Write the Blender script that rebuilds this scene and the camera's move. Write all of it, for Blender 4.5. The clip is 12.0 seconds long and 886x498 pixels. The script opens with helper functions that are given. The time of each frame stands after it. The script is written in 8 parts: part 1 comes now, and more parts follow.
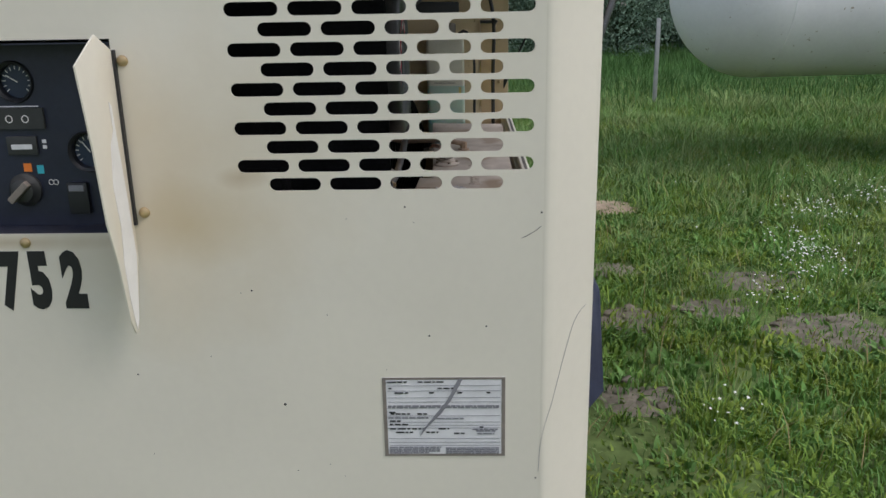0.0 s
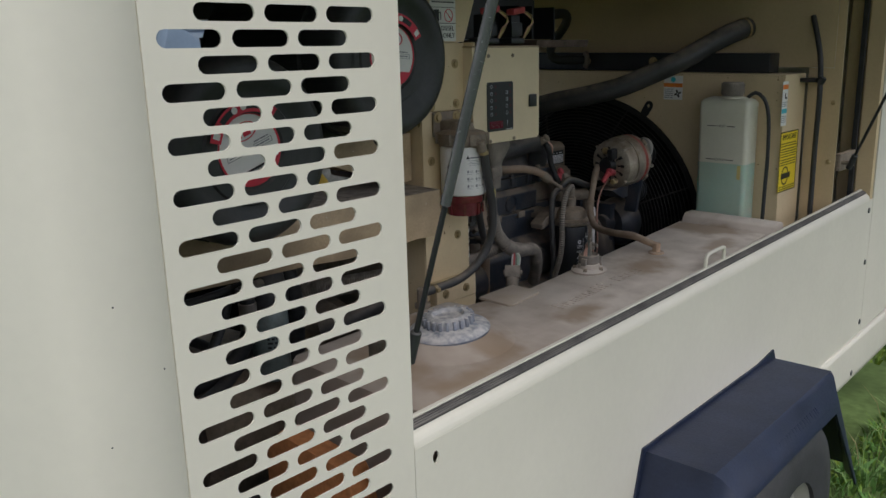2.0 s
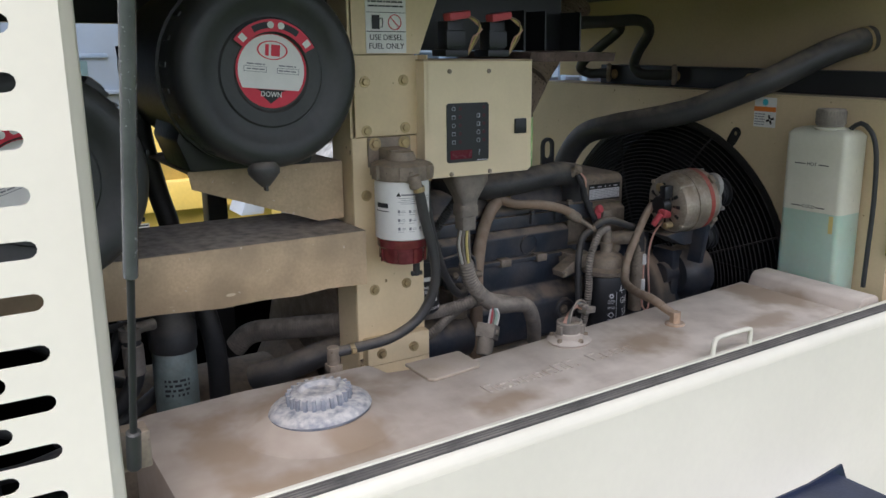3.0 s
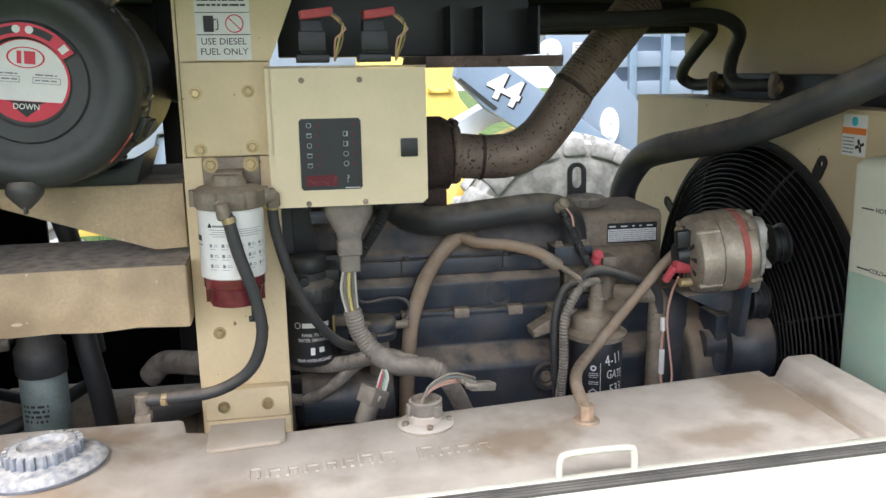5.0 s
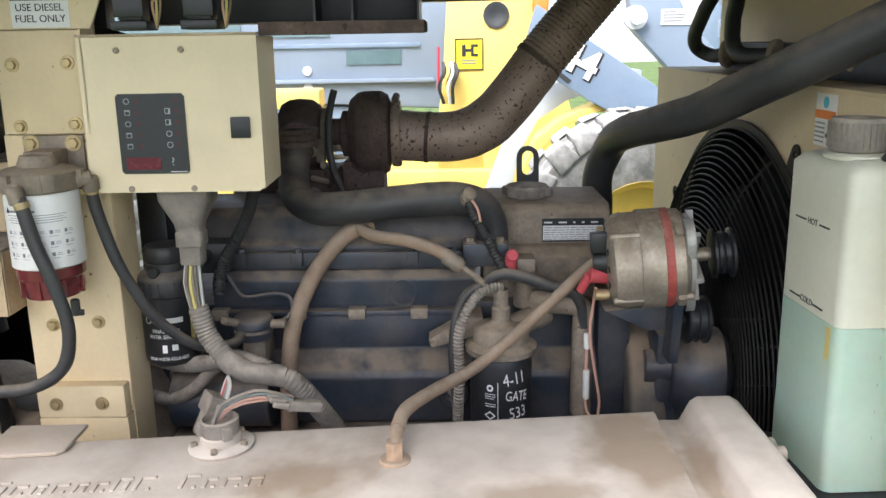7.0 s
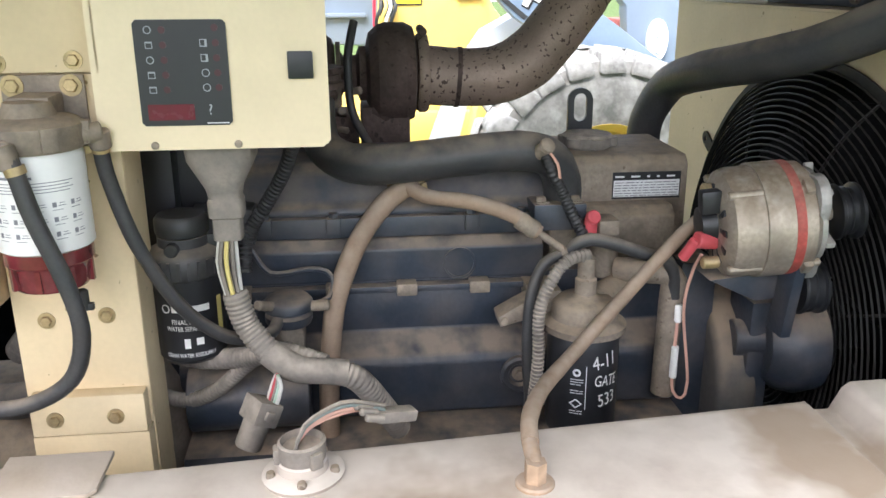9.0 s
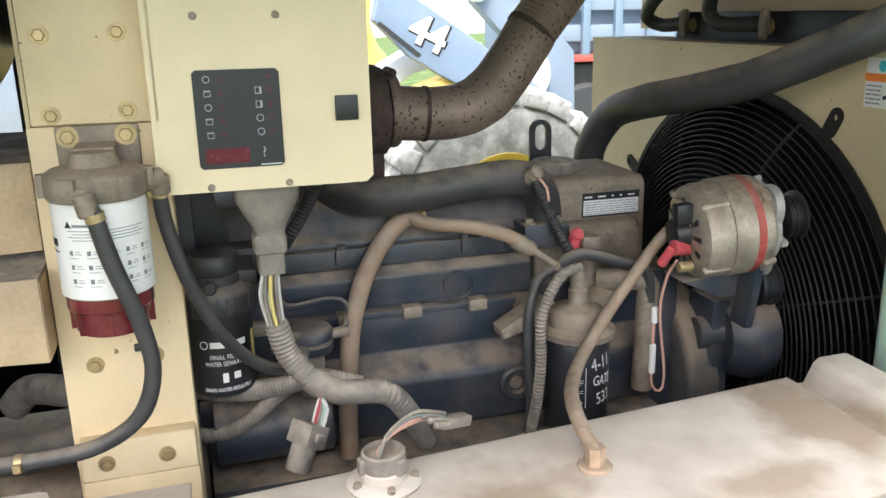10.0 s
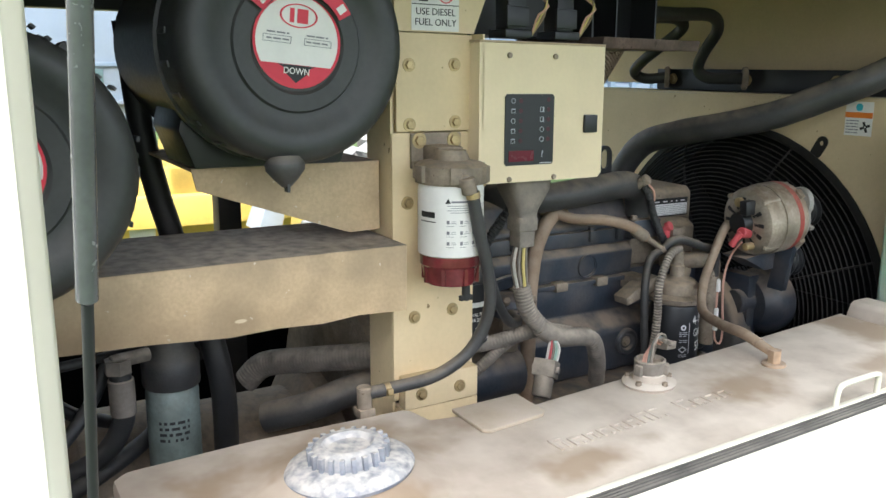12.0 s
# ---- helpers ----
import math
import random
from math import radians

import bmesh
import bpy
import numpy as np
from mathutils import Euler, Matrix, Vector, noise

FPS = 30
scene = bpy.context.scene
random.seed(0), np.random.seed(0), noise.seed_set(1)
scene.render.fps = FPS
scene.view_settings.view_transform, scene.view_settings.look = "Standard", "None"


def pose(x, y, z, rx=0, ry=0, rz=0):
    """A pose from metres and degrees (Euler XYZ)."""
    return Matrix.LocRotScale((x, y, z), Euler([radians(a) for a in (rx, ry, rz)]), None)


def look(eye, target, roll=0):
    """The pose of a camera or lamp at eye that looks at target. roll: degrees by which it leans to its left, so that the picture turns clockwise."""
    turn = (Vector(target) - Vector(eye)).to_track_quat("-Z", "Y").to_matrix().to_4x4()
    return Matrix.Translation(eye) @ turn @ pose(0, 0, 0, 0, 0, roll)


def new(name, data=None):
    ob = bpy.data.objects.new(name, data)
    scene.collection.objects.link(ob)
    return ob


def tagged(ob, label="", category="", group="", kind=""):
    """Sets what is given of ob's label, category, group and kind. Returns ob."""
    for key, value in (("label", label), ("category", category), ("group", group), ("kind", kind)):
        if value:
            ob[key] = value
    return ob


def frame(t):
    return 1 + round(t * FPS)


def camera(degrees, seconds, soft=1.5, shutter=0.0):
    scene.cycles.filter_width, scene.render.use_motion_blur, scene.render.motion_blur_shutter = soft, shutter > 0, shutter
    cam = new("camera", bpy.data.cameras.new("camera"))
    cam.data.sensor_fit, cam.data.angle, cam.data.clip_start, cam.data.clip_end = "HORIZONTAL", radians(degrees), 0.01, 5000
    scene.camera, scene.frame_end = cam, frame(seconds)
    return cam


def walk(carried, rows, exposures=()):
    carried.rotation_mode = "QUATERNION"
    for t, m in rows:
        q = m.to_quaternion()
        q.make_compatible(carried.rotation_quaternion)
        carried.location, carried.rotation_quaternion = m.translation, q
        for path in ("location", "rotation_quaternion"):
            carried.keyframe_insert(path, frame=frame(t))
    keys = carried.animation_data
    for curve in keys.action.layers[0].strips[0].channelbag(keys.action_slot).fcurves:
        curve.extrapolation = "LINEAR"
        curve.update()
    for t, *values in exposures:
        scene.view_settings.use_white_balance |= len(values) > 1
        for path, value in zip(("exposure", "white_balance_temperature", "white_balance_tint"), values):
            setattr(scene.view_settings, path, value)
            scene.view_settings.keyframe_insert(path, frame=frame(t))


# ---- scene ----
cam = camera(57.5, 12.0)
PATH = [
    (0, (0.014, -0.024, 1.566), (-0.048, 1.89, 0.988), -1.1),
    (0.5, (0.369, 0.159, 1.555), (0.082, 2.075, 1.06), -0.2),
    (1, (0.647, 0.403, 1.59), (0.034, 2.238, 1.086), -1.3),
    (1.5, (0.894, 0.65, 1.62), (-0.159, 2.273, 1.114), -2.2),
    (2, (1.042, 0.946, 1.609), (-0.276, 2.374, 1.137), -1.5),
    (2.5, (1.099, 1.31, 1.626), (-0.357, 2.606, 1.176), -0.6),
    (3, (1.159, 1.626, 1.618), (-0.492, 2.66, 1.166), -0.6),
    (3.5, (1.166, 1.905, 1.615), (-0.583, 2.756, 1.152), -0.8),
    (3.7, (1.137, 1.999, 1.612), (-0.629, 2.811, 1.141), -0.4),
    (5.3, (1.159, 2.61, 1.578), (-0.788, 2.849, 1.186), -1.4),
    (5.5, (1.147, 2.669, 1.573), (-0.804, 2.858, 1.176), -1.4),
    (6, (1.089, 2.819, 1.59), (-0.863, 2.938, 1.176), -1.5),
    (6.5, (1.041, 2.964, 1.593), (-0.914, 2.976, 1.169), -1.8),
    (6.7, (1.023, 3.037, 1.587), (-0.929, 3.016, 1.152), -1.3),
    (8.3, (0.821, 2.941, 1.562), (-1.09, 2.97, 0.973), -0.6),
    (8.5, (0.803, 2.899, 1.564), (-1.102, 2.964, 0.958), -0.4),
    (9, (0.743, 2.769, 1.559), (-1.154, 2.974, 0.958), -0.5),
    (9.5, (0.721, 2.668, 1.582), (-1.173, 2.992, 1.027), -1.9),
    (10, (0.8, 2.529, 1.576), (-1.053, 3.066, 1.05), -1.5),
    (10.5, (0.894, 2.373, 1.573), (-0.925, 3.041, 1.076), -0.9),
    (11, (0.885, 2.228, 1.579), (-0.868, 3.068, 1.111), 0.0),
    (11.5, (0.863, 1.994, 1.567), (-0.891, 2.856, 1.144), -0.3),
    (12, (0.889, 1.717, 1.55), (-0.793, 2.723, 1.151), 0.1),
]

EXPOSURES = [(0.0, 0.2, 6150, 15), (1.0, 0.13, 6150, 12), (1.6, 0.12, 6150, 11), (2.1, 0.08, 6000, 12), (2.5, 0.2, 5900, 13), (3.0, 0.98, 5900, 15), (3.6, 1.2, 6000, 13), (5.4, 1.92, 6100, 11), (6.7, 1.95, 6150, 13), (8.4, 2.2, 6000, 13), (9.5, 2.36, 6200, 12), (10.5, 2.09, 6250, 9), (11.5, 2.0, 6150, 9), (12.0, 1.95, 6100, 8)]
walk(cam, [(t, look(eye, target, roll)) for t, eye, target, roll in PATH], EXPOSURES)

# ---- light: an overcast sky, with a weak wide sun behind the cloud ----
world = bpy.data.worlds.new("overcast")
scene.world = world
world.use_nodes = True
wn = world.node_tree.nodes
sky = wn.new("ShaderNodeTexSky")
sky.sky_type = "NISHITA"
sky.sun_disc = False
sky.sun_elevation = radians(52)
sky.sun_rotation = radians(117)
sky.dust_density = 6.0
sky.air_density = 1.0
wn["Background"].inputs["Strength"].default_value = 0.14
soft_white = wn.new("ShaderNodeMixRGB")
soft_white.inputs["Fac"].default_value = 0.62
soft_white.inputs["Color2"].default_value = (4.9, 5.25, 5.6, 1)
world.node_tree.links.new(sky.outputs["Color"], soft_white.inputs["Color1"])
world.node_tree.links.new(soft_white.outputs["Color"], wn["Background"].inputs["Color"])
sun_lamp = bpy.data.lights.new("sun", "SUN")
sun_lamp.energy, sun_lamp.angle, sun_lamp.color = 0.9, radians(25), (1.0, 0.985, 0.96)
sun = new("sun", sun_lamp)
sun.matrix_world = look((6.9, -3.5, 9), (0, 0, 0))


# ---- materials ----
def pbr(name, base, rough=0.5, metal=0.0, var=0.12, scale=9.0, fine=90.0, bump=0.15, dust=0.0, dust_col=(0.36, 0.29, 0.22), specks=0.0, coat=0.0, speck_col=(0.08, 0.05, 0.03), spec=0.5, film=0.3, rise=(-0.15, 0.75)):
    """A surface with variation at two scales, settled dust on what faces up, and specks of wear."""
    m = bpy.data.materials.new(name)
    m.use_nodes = True
    nt = m.node_tree
    n, link = nt.nodes, nt.links.new
    b = n["Principled BSDF"]
    b.inputs["Metallic"].default_value = metal
    b.inputs["Coat Weight"].default_value = coat
    b.inputs["Specular IOR Level"].default_value = spec
    geo = n.new("ShaderNodeNewGeometry")

    def noise_at(sc, detail=4.0):
        t = n.new("ShaderNodeTexNoise")
        t.inputs["Scale"].default_value = sc
        t.inputs["Detail"].default_value = detail
        link(geo.outputs["Position"], t.inputs["Vector"])
        return t.outputs["Fac"]

    def ramp(fac, a, c):
        r = n.new("ShaderNodeMapRange")
        r.inputs["From Min"].default_value, r.inputs["From Max"].default_value = a, c
        link(fac, r.inputs["Value"])
        return r.outputs["Result"]

    def mix(fac, a, c):
        x = n.new("ShaderNodeMixRGB")
        if isinstance(fac, float):
            x.inputs["Fac"].default_value = fac
        else:
            link(fac, x.inputs["Fac"])
        for key, v in (("Color1", a), ("Color2", c)):
            if isinstance(v, tuple):
                x.inputs[key].default_value = (*v, 1)
            else:
                link(v, x.inputs[key])
        return x.outputs["Color"]

    def times(a, c):
        x = n.new("ShaderNodeMath")
        x.operation = "MULTIPLY"
        for k, v in enumerate((a, c)):
            if isinstance(v, float):
                x.inputs[k].default_value = v
            else:
                link(v, x.inputs[k])
        return x.outputs["Value"]

    big, small = noise_at(scale), noise_at(fine)
    dark = tuple(c * (1 - var) for c in base)
    light = tuple(min(1.0, c * (1 + var)) for c in base)
    col = mix(ramp(big, 0.3, 0.7), dark, light)
    col = mix(times(ramp(small, 0.35, 0.75), var * 1.6), col, tuple(c * 0.6 for c in base))
    if specks:
        col = mix(ramp(noise_at(fine * 0.55, 2.0), 0.74 - 0.1 * specks, 0.76 - 0.1 * specks), col, speck_col)
    rough_in = n.new("ShaderNodeMapRange")
    rough_in.inputs["To Min"].default_value, rough_in.inputs["To Max"].default_value = max(0.03, rough - 0.08), min(1.0, rough + 0.1)
    link(small, rough_in.inputs["Value"])
    rough_out = rough_in.outputs["Result"]
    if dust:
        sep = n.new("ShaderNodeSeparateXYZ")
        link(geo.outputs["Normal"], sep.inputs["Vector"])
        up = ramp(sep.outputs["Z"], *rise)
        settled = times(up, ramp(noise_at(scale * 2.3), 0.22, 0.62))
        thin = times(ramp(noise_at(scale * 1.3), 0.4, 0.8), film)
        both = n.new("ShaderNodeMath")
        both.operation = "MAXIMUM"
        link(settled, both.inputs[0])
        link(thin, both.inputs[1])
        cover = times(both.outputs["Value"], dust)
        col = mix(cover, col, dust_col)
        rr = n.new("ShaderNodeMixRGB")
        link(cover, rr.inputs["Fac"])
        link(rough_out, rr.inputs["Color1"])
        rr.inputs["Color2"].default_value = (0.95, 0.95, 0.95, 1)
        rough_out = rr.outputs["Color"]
    link(col, b.inputs["Base Color"])
    link(rough_out, b.inputs["Roughness"])
    if bump:
        bp = n.new("ShaderNodeBump")
        bp.inputs["Strength"].default_value = bump
        bp.inputs["Distance"].default_value = 0.004
        link(small, bp.inputs["Height"])
        link(bp.outputs["Normal"], b.inputs["Normal"])
    return m


cream = pbr("cream_paint", (0.70, 0.665, 0.565), 0.42, var=0.035, scale=3.0, fine=60, bump=0.03, specks=0.0, spec=0.35)
# Walls' copy of the tan paint, mixed darker to hold their shade.
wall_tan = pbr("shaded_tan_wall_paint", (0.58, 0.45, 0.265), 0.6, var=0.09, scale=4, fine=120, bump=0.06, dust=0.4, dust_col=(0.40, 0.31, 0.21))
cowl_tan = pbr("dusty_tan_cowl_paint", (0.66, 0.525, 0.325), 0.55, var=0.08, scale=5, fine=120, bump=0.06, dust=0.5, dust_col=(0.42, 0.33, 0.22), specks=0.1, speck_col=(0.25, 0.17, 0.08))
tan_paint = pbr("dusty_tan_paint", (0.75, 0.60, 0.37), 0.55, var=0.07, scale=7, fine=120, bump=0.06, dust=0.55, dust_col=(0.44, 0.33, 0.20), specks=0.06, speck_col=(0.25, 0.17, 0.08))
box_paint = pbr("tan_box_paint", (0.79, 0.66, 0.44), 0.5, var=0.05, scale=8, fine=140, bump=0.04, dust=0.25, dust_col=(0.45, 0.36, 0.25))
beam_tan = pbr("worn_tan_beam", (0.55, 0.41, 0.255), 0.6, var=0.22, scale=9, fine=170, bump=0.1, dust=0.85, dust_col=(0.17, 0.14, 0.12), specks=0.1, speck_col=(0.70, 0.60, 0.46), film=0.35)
# Flat black for unseen dark sheets and for parts kept dark.
matt_black = pbr("flat_black", (0.012, 0.012, 0.013), 0.95, var=0.3, scale=20, fine=150, bump=0.4, spec=0.1)
navy_panel = pbr("navy_instrument_plate", (0.016, 0.021, 0.042), 0.4, var=0.2, scale=14, fine=120, bump=0.05, dust=0.08)
pale_fender = pbr("pale_fender", (0.48, 0.53, 0.60), 0.45, var=0.06, scale=4, bump=0.03)
pale_grass = pbr("pale_meadow_grass", (0.21, 0.345, 0.12), 0.7, var=0.3, scale=0.8, fine=9, bump=0.0, spec=0.15)
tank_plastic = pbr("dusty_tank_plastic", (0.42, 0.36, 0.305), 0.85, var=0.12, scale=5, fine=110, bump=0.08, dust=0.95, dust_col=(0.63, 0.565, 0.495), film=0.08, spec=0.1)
black_plastic = pbr("black_plastic", (0.030, 0.033, 0.034), 0.45, var=0.2, scale=14, fine=120, bump=0.08, dust=0.22, dust_col=(0.2, 0.17, 0.14))
clean_black = pbr("clean_black", (0.018, 0.019, 0.022), 0.4, var=0.1, bump=0.03)
grille_black = pbr("grille_wire", (0.020, 0.019, 0.018), 0.6, var=0.2, scale=12, bump=0.0, spec=0.25, dust=0.35, dust_col=(0.16, 0.13, 0.10), rise=(0.5, 1.0), film=0.1)
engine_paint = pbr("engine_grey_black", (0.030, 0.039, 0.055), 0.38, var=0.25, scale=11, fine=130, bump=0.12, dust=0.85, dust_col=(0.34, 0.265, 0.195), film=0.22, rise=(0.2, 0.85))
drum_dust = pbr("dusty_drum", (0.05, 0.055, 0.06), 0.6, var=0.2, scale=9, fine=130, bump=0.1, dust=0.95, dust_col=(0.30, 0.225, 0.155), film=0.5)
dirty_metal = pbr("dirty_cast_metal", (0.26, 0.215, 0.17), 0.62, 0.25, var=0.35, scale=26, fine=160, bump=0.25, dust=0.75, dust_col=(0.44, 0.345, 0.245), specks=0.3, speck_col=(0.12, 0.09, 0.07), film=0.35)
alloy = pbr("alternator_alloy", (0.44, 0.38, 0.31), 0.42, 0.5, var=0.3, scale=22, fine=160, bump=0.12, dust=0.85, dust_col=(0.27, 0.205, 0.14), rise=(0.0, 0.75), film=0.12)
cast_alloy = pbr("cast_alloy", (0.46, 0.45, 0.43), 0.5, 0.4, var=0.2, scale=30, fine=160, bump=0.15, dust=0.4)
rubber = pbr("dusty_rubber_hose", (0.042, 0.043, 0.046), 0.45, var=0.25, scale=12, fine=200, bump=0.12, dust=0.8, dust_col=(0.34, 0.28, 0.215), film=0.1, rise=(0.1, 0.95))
rubber_clean = pbr("black_rubber", (0.022, 0.023, 0.025), 0.5, var=0.15, scale=20, fine=200, bump=0.08, dust=0.3, dust_col=(0.14, 0.12, 0.1))
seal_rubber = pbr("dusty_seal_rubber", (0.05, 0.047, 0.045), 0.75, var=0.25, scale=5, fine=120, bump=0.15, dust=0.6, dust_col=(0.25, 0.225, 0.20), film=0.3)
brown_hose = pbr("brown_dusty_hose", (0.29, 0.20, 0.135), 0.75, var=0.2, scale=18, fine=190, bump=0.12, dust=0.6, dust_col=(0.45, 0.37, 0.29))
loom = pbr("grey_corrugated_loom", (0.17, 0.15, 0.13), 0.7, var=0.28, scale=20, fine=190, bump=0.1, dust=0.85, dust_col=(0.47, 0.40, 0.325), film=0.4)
exhaust_iron = pbr("sooty_exhaust", (0.37, 0.275, 0.215), 0.5, 0.25, var=0.2, scale=14, fine=210, bump=0.15, specks=1.15, speck_col=(0.075, 0.045, 0.035), dust=0.4, dust_col=(0.30, 0.235, 0.185))
turbo_iron = pbr("rusty_turbo", (0.115, 0.078, 0.066), 0.8, 0.1, var=0.45, scale=20, fine=120, bump=0.4, specks=0.9, speck_col=(0.045, 0.028, 0.024), dust=0.35, dust_col=(0.22, 0.165, 0.13))
steel = pbr("strut_steel", (0.17, 0.175, 0.195), 0.22, 0.6, var=0.18, scale=16, fine=160, bump=0.03, dust=0.12, dust_col=(0.36, 0.33, 0.30), film=0.4)
bolt_metal = pbr("zinc_bolt", (0.50, 0.38, 0.20), 0.4, 0.6, var=0.2, scale=60, fine=300, bump=0.1, dust=0.4)
faint_print = pbr("faint_print", (0.34, 0.36, 0.39), 0.5, var=0.1, bump=0.0)
dial_blue = pbr("blue_black_dial", (0.022, 0.034, 0.065), 0.3, var=0.2, bump=0.0)
white_label = pbr("white_paper_label", (0.78, 0.77, 0.74), 0.5, var=0.04, scale=25, fine=160, bump=0.02)
grey_label = pbr("faded_label", (0.70, 0.70, 0.71), 0.5, var=0.07, scale=35, fine=200, bump=0.02)
black_ink = pbr("black_print", (0.015, 0.015, 0.017), 0.5, var=0.1, bump=0.0)
grey_ink = pbr("grey_print", (0.22, 0.22, 0.24), 0.6, var=0.1, bump=0.0)
red_ink = pbr("red_print", (0.62, 0.03, 0.06), 0.45, var=0.08, bump=0.0)
worn_red = pbr("worn_red_paint", (0.42, 0.075, 0.06), 0.6, var=0.4, scale=40, fine=200, bump=0.1, dust=0.3)
red_rubber = pbr("red_boot", (0.56, 0.085, 0.10), 0.5, var=0.15, bump=0.05)
lamp_red = pbr("dark_red_lamp", (0.055, 0.008, 0.014), 0.3, var=0.1, bump=0.0)
dark_red = pbr("dark_red_display", (0.13, 0.006, 0.022), 0.25, var=0.1, bump=0.0)
bowl_red = pbr("brown_red_bowl", (0.16, 0.026, 0.032), 0.18, var=0.35, scale=25, bump=0.05, coat=0.4)
yellow_label = pbr("yellow_label", (0.80, 0.62, 0.02), 0.45, var=0.06, bump=0.0)
orange_ink = pbr("orange_print", (0.8, 0.22, 0.03), 0.5, var=0.06, bump=0.0)
teal_ink = pbr("teal_print", (0.05, 0.45, 0.55), 0.5, var=0.06, bump=0.0)
jug_white = pbr("milky_plastic", (0.62, 0.61, 0.50), 0.42, var=0.06, scale=8, fine=90, bump=0.03, spec=0.4)
jug_white.node_tree.nodes["Principled BSDF"].inputs["Subsurface Weight"].default_value = 0.3
jug_white.node_tree.nodes["Principled BSDF"].inputs["Subsurface Radius"].default_value = (0.03, 0.03, 0.025)
coolant_mat = pbr("green_coolant", (0.40, 0.52, 0.43), 0.42, var=0.06, scale=8, fine=90, bump=0.03, spec=0.4)
coolant_mat.node_tree.nodes["Principled BSDF"].inputs["Subsurface Weight"].default_value = 0.3
navy_plastic = pbr("navy_fender_plastic", (0.015, 0.022, 0.05), 0.45, var=0.25, scale=10, fine=160, bump=0.12, dust=0.07, dust_col=(0.16, 0.16, 0.18), spec=0.4)
tyre_rubber = pbr("tyre_rubber", (0.035, 0.036, 0.04), 0.75, var=0.2, scale=15, fine=160, bump=0.2, dust=0.3, dust_col=(0.15, 0.14, 0.12))
white_wheel = pbr("worn_white_rim", (0.34, 0.33, 0.29), 0.5, var=0.12, scale=20, bump=0.1)
chalk = pbr("chalky_cap", (0.16, 0.18, 0.23), 0.75, var=0.3, scale=30, fine=180, bump=0.2, dust=0.95, dust_col=(0.60, 0.57, 0.54))
wire_pink = pbr("pink_wire", (0.62, 0.36, 0.28), 0.5, var=0.1, bump=0.0)
wire_yellow = pbr("yellow_wire", (0.6, 0.5, 0.18), 0.5, var=0.1, bump=0.0)
wire_white = pbr("white_wire", (0.62, 0.6, 0.55), 0.5, var=0.1, bump=0.0)
rust_orange = pbr("orange_rust", (0.50, 0.20, 0.07), 0.8, var=0.35, scale=14, fine=120, bump=0.2)
green_grey = pbr("green_grey_canister", (0.20, 0.25, 0.24), 0.5, 0.2, var=0.25, scale=22, fine=150, bump=0.1, dust=0.3)
grass_green = pbr("grass_blades", (0.155, 0.31, 0.072), 0.6, var=0.55, scale=1.1, fine=14, bump=0.0, spec=0.2)
soil = pbr("meadow_soil", (0.12, 0.17, 0.055), 0.95, var=0.5, scale=1.7, fine=22, bump=0.5, spec=0.1)
gravel = pbr("earthy_gravel", (0.20, 0.18, 0.14), 0.95, var=0.4, scale=14, fine=70, bump=0.6, spec=0.1)
sand = pbr("sandy_spoil", (0.42, 0.33, 0.24), 0.95, var=0.35, scale=7, fine=60, bump=0.5, spec=0.1)
far_green = pbr("far_meadow_grass", (0.085, 0.185, 0.052), 0.7, var=0.4, scale=0.7, fine=6, bump=0.0, spec=0.15)
leaf_grey = pbr("willow_leaves", (0.135, 0.215, 0.145), 0.6, var=0.65, scale=1.3, fine=9, bump=0.0, spec=0.25)
leaf_dark = pbr("dark_leaves", (0.035, 0.058, 0.026), 0.65, var=0.5, scale=0.9, fine=8, bump=0.0, spec=0.2)
bark = pbr("pale_bark", (0.42, 0.39, 0.34), 0.85, var=0.3, scale=6, fine=60, bump=0.4)
tank_white = pbr("weathered_white_tank", (0.78, 0.79, 0.80), 0.45, var=0.06, scale=2.0, fine=30, bump=0.05, specks=0.25, speck_col=(0.4, 0.36, 0.3))
galv = pbr("galvanised_post", (0.36, 0.37, 0.37), 0.5, 0.5, var=0.15, scale=12, bump=0.1)
flower_white = pbr("white_petals", (0.8, 0.8, 0.76), 0.6, var=0.05, bump=0.0)
loader_yellow = pbr("loader_yellow", (0.86, 0.605, 0.14), 0.42, var=0.09, scale=4, fine=50, bump=0.05, dust=0.2, dust_col=(0.5, 0.42, 0.3))
loader_grey = pbr("loader_blue_grey", (0.17, 0.235, 0.32), 0.45, var=0.09, scale=3, fine=50, bump=0.05, dust=0.35, dust_col=(0.5, 0.5, 0.48))
pale_grey = pbr("pale_blue_grey_paint", (0.21, 0.26, 0.325), 0.4, var=0.06, scale=3, bump=0.03)
muddy_tyre = pbr("mud_caked_tyre", (0.17, 0.165, 0.15), 0.9, var=0.4, scale=9, fine=60, bump=0.6, dust=0.95, dust_col=(0.56, 0.54, 0.505), film=0.8)
glass_dark = pbr("dark_window", (0.10, 0.16, 0.17), 0.08, var=0.1, bump=0.0, spec=0.8)


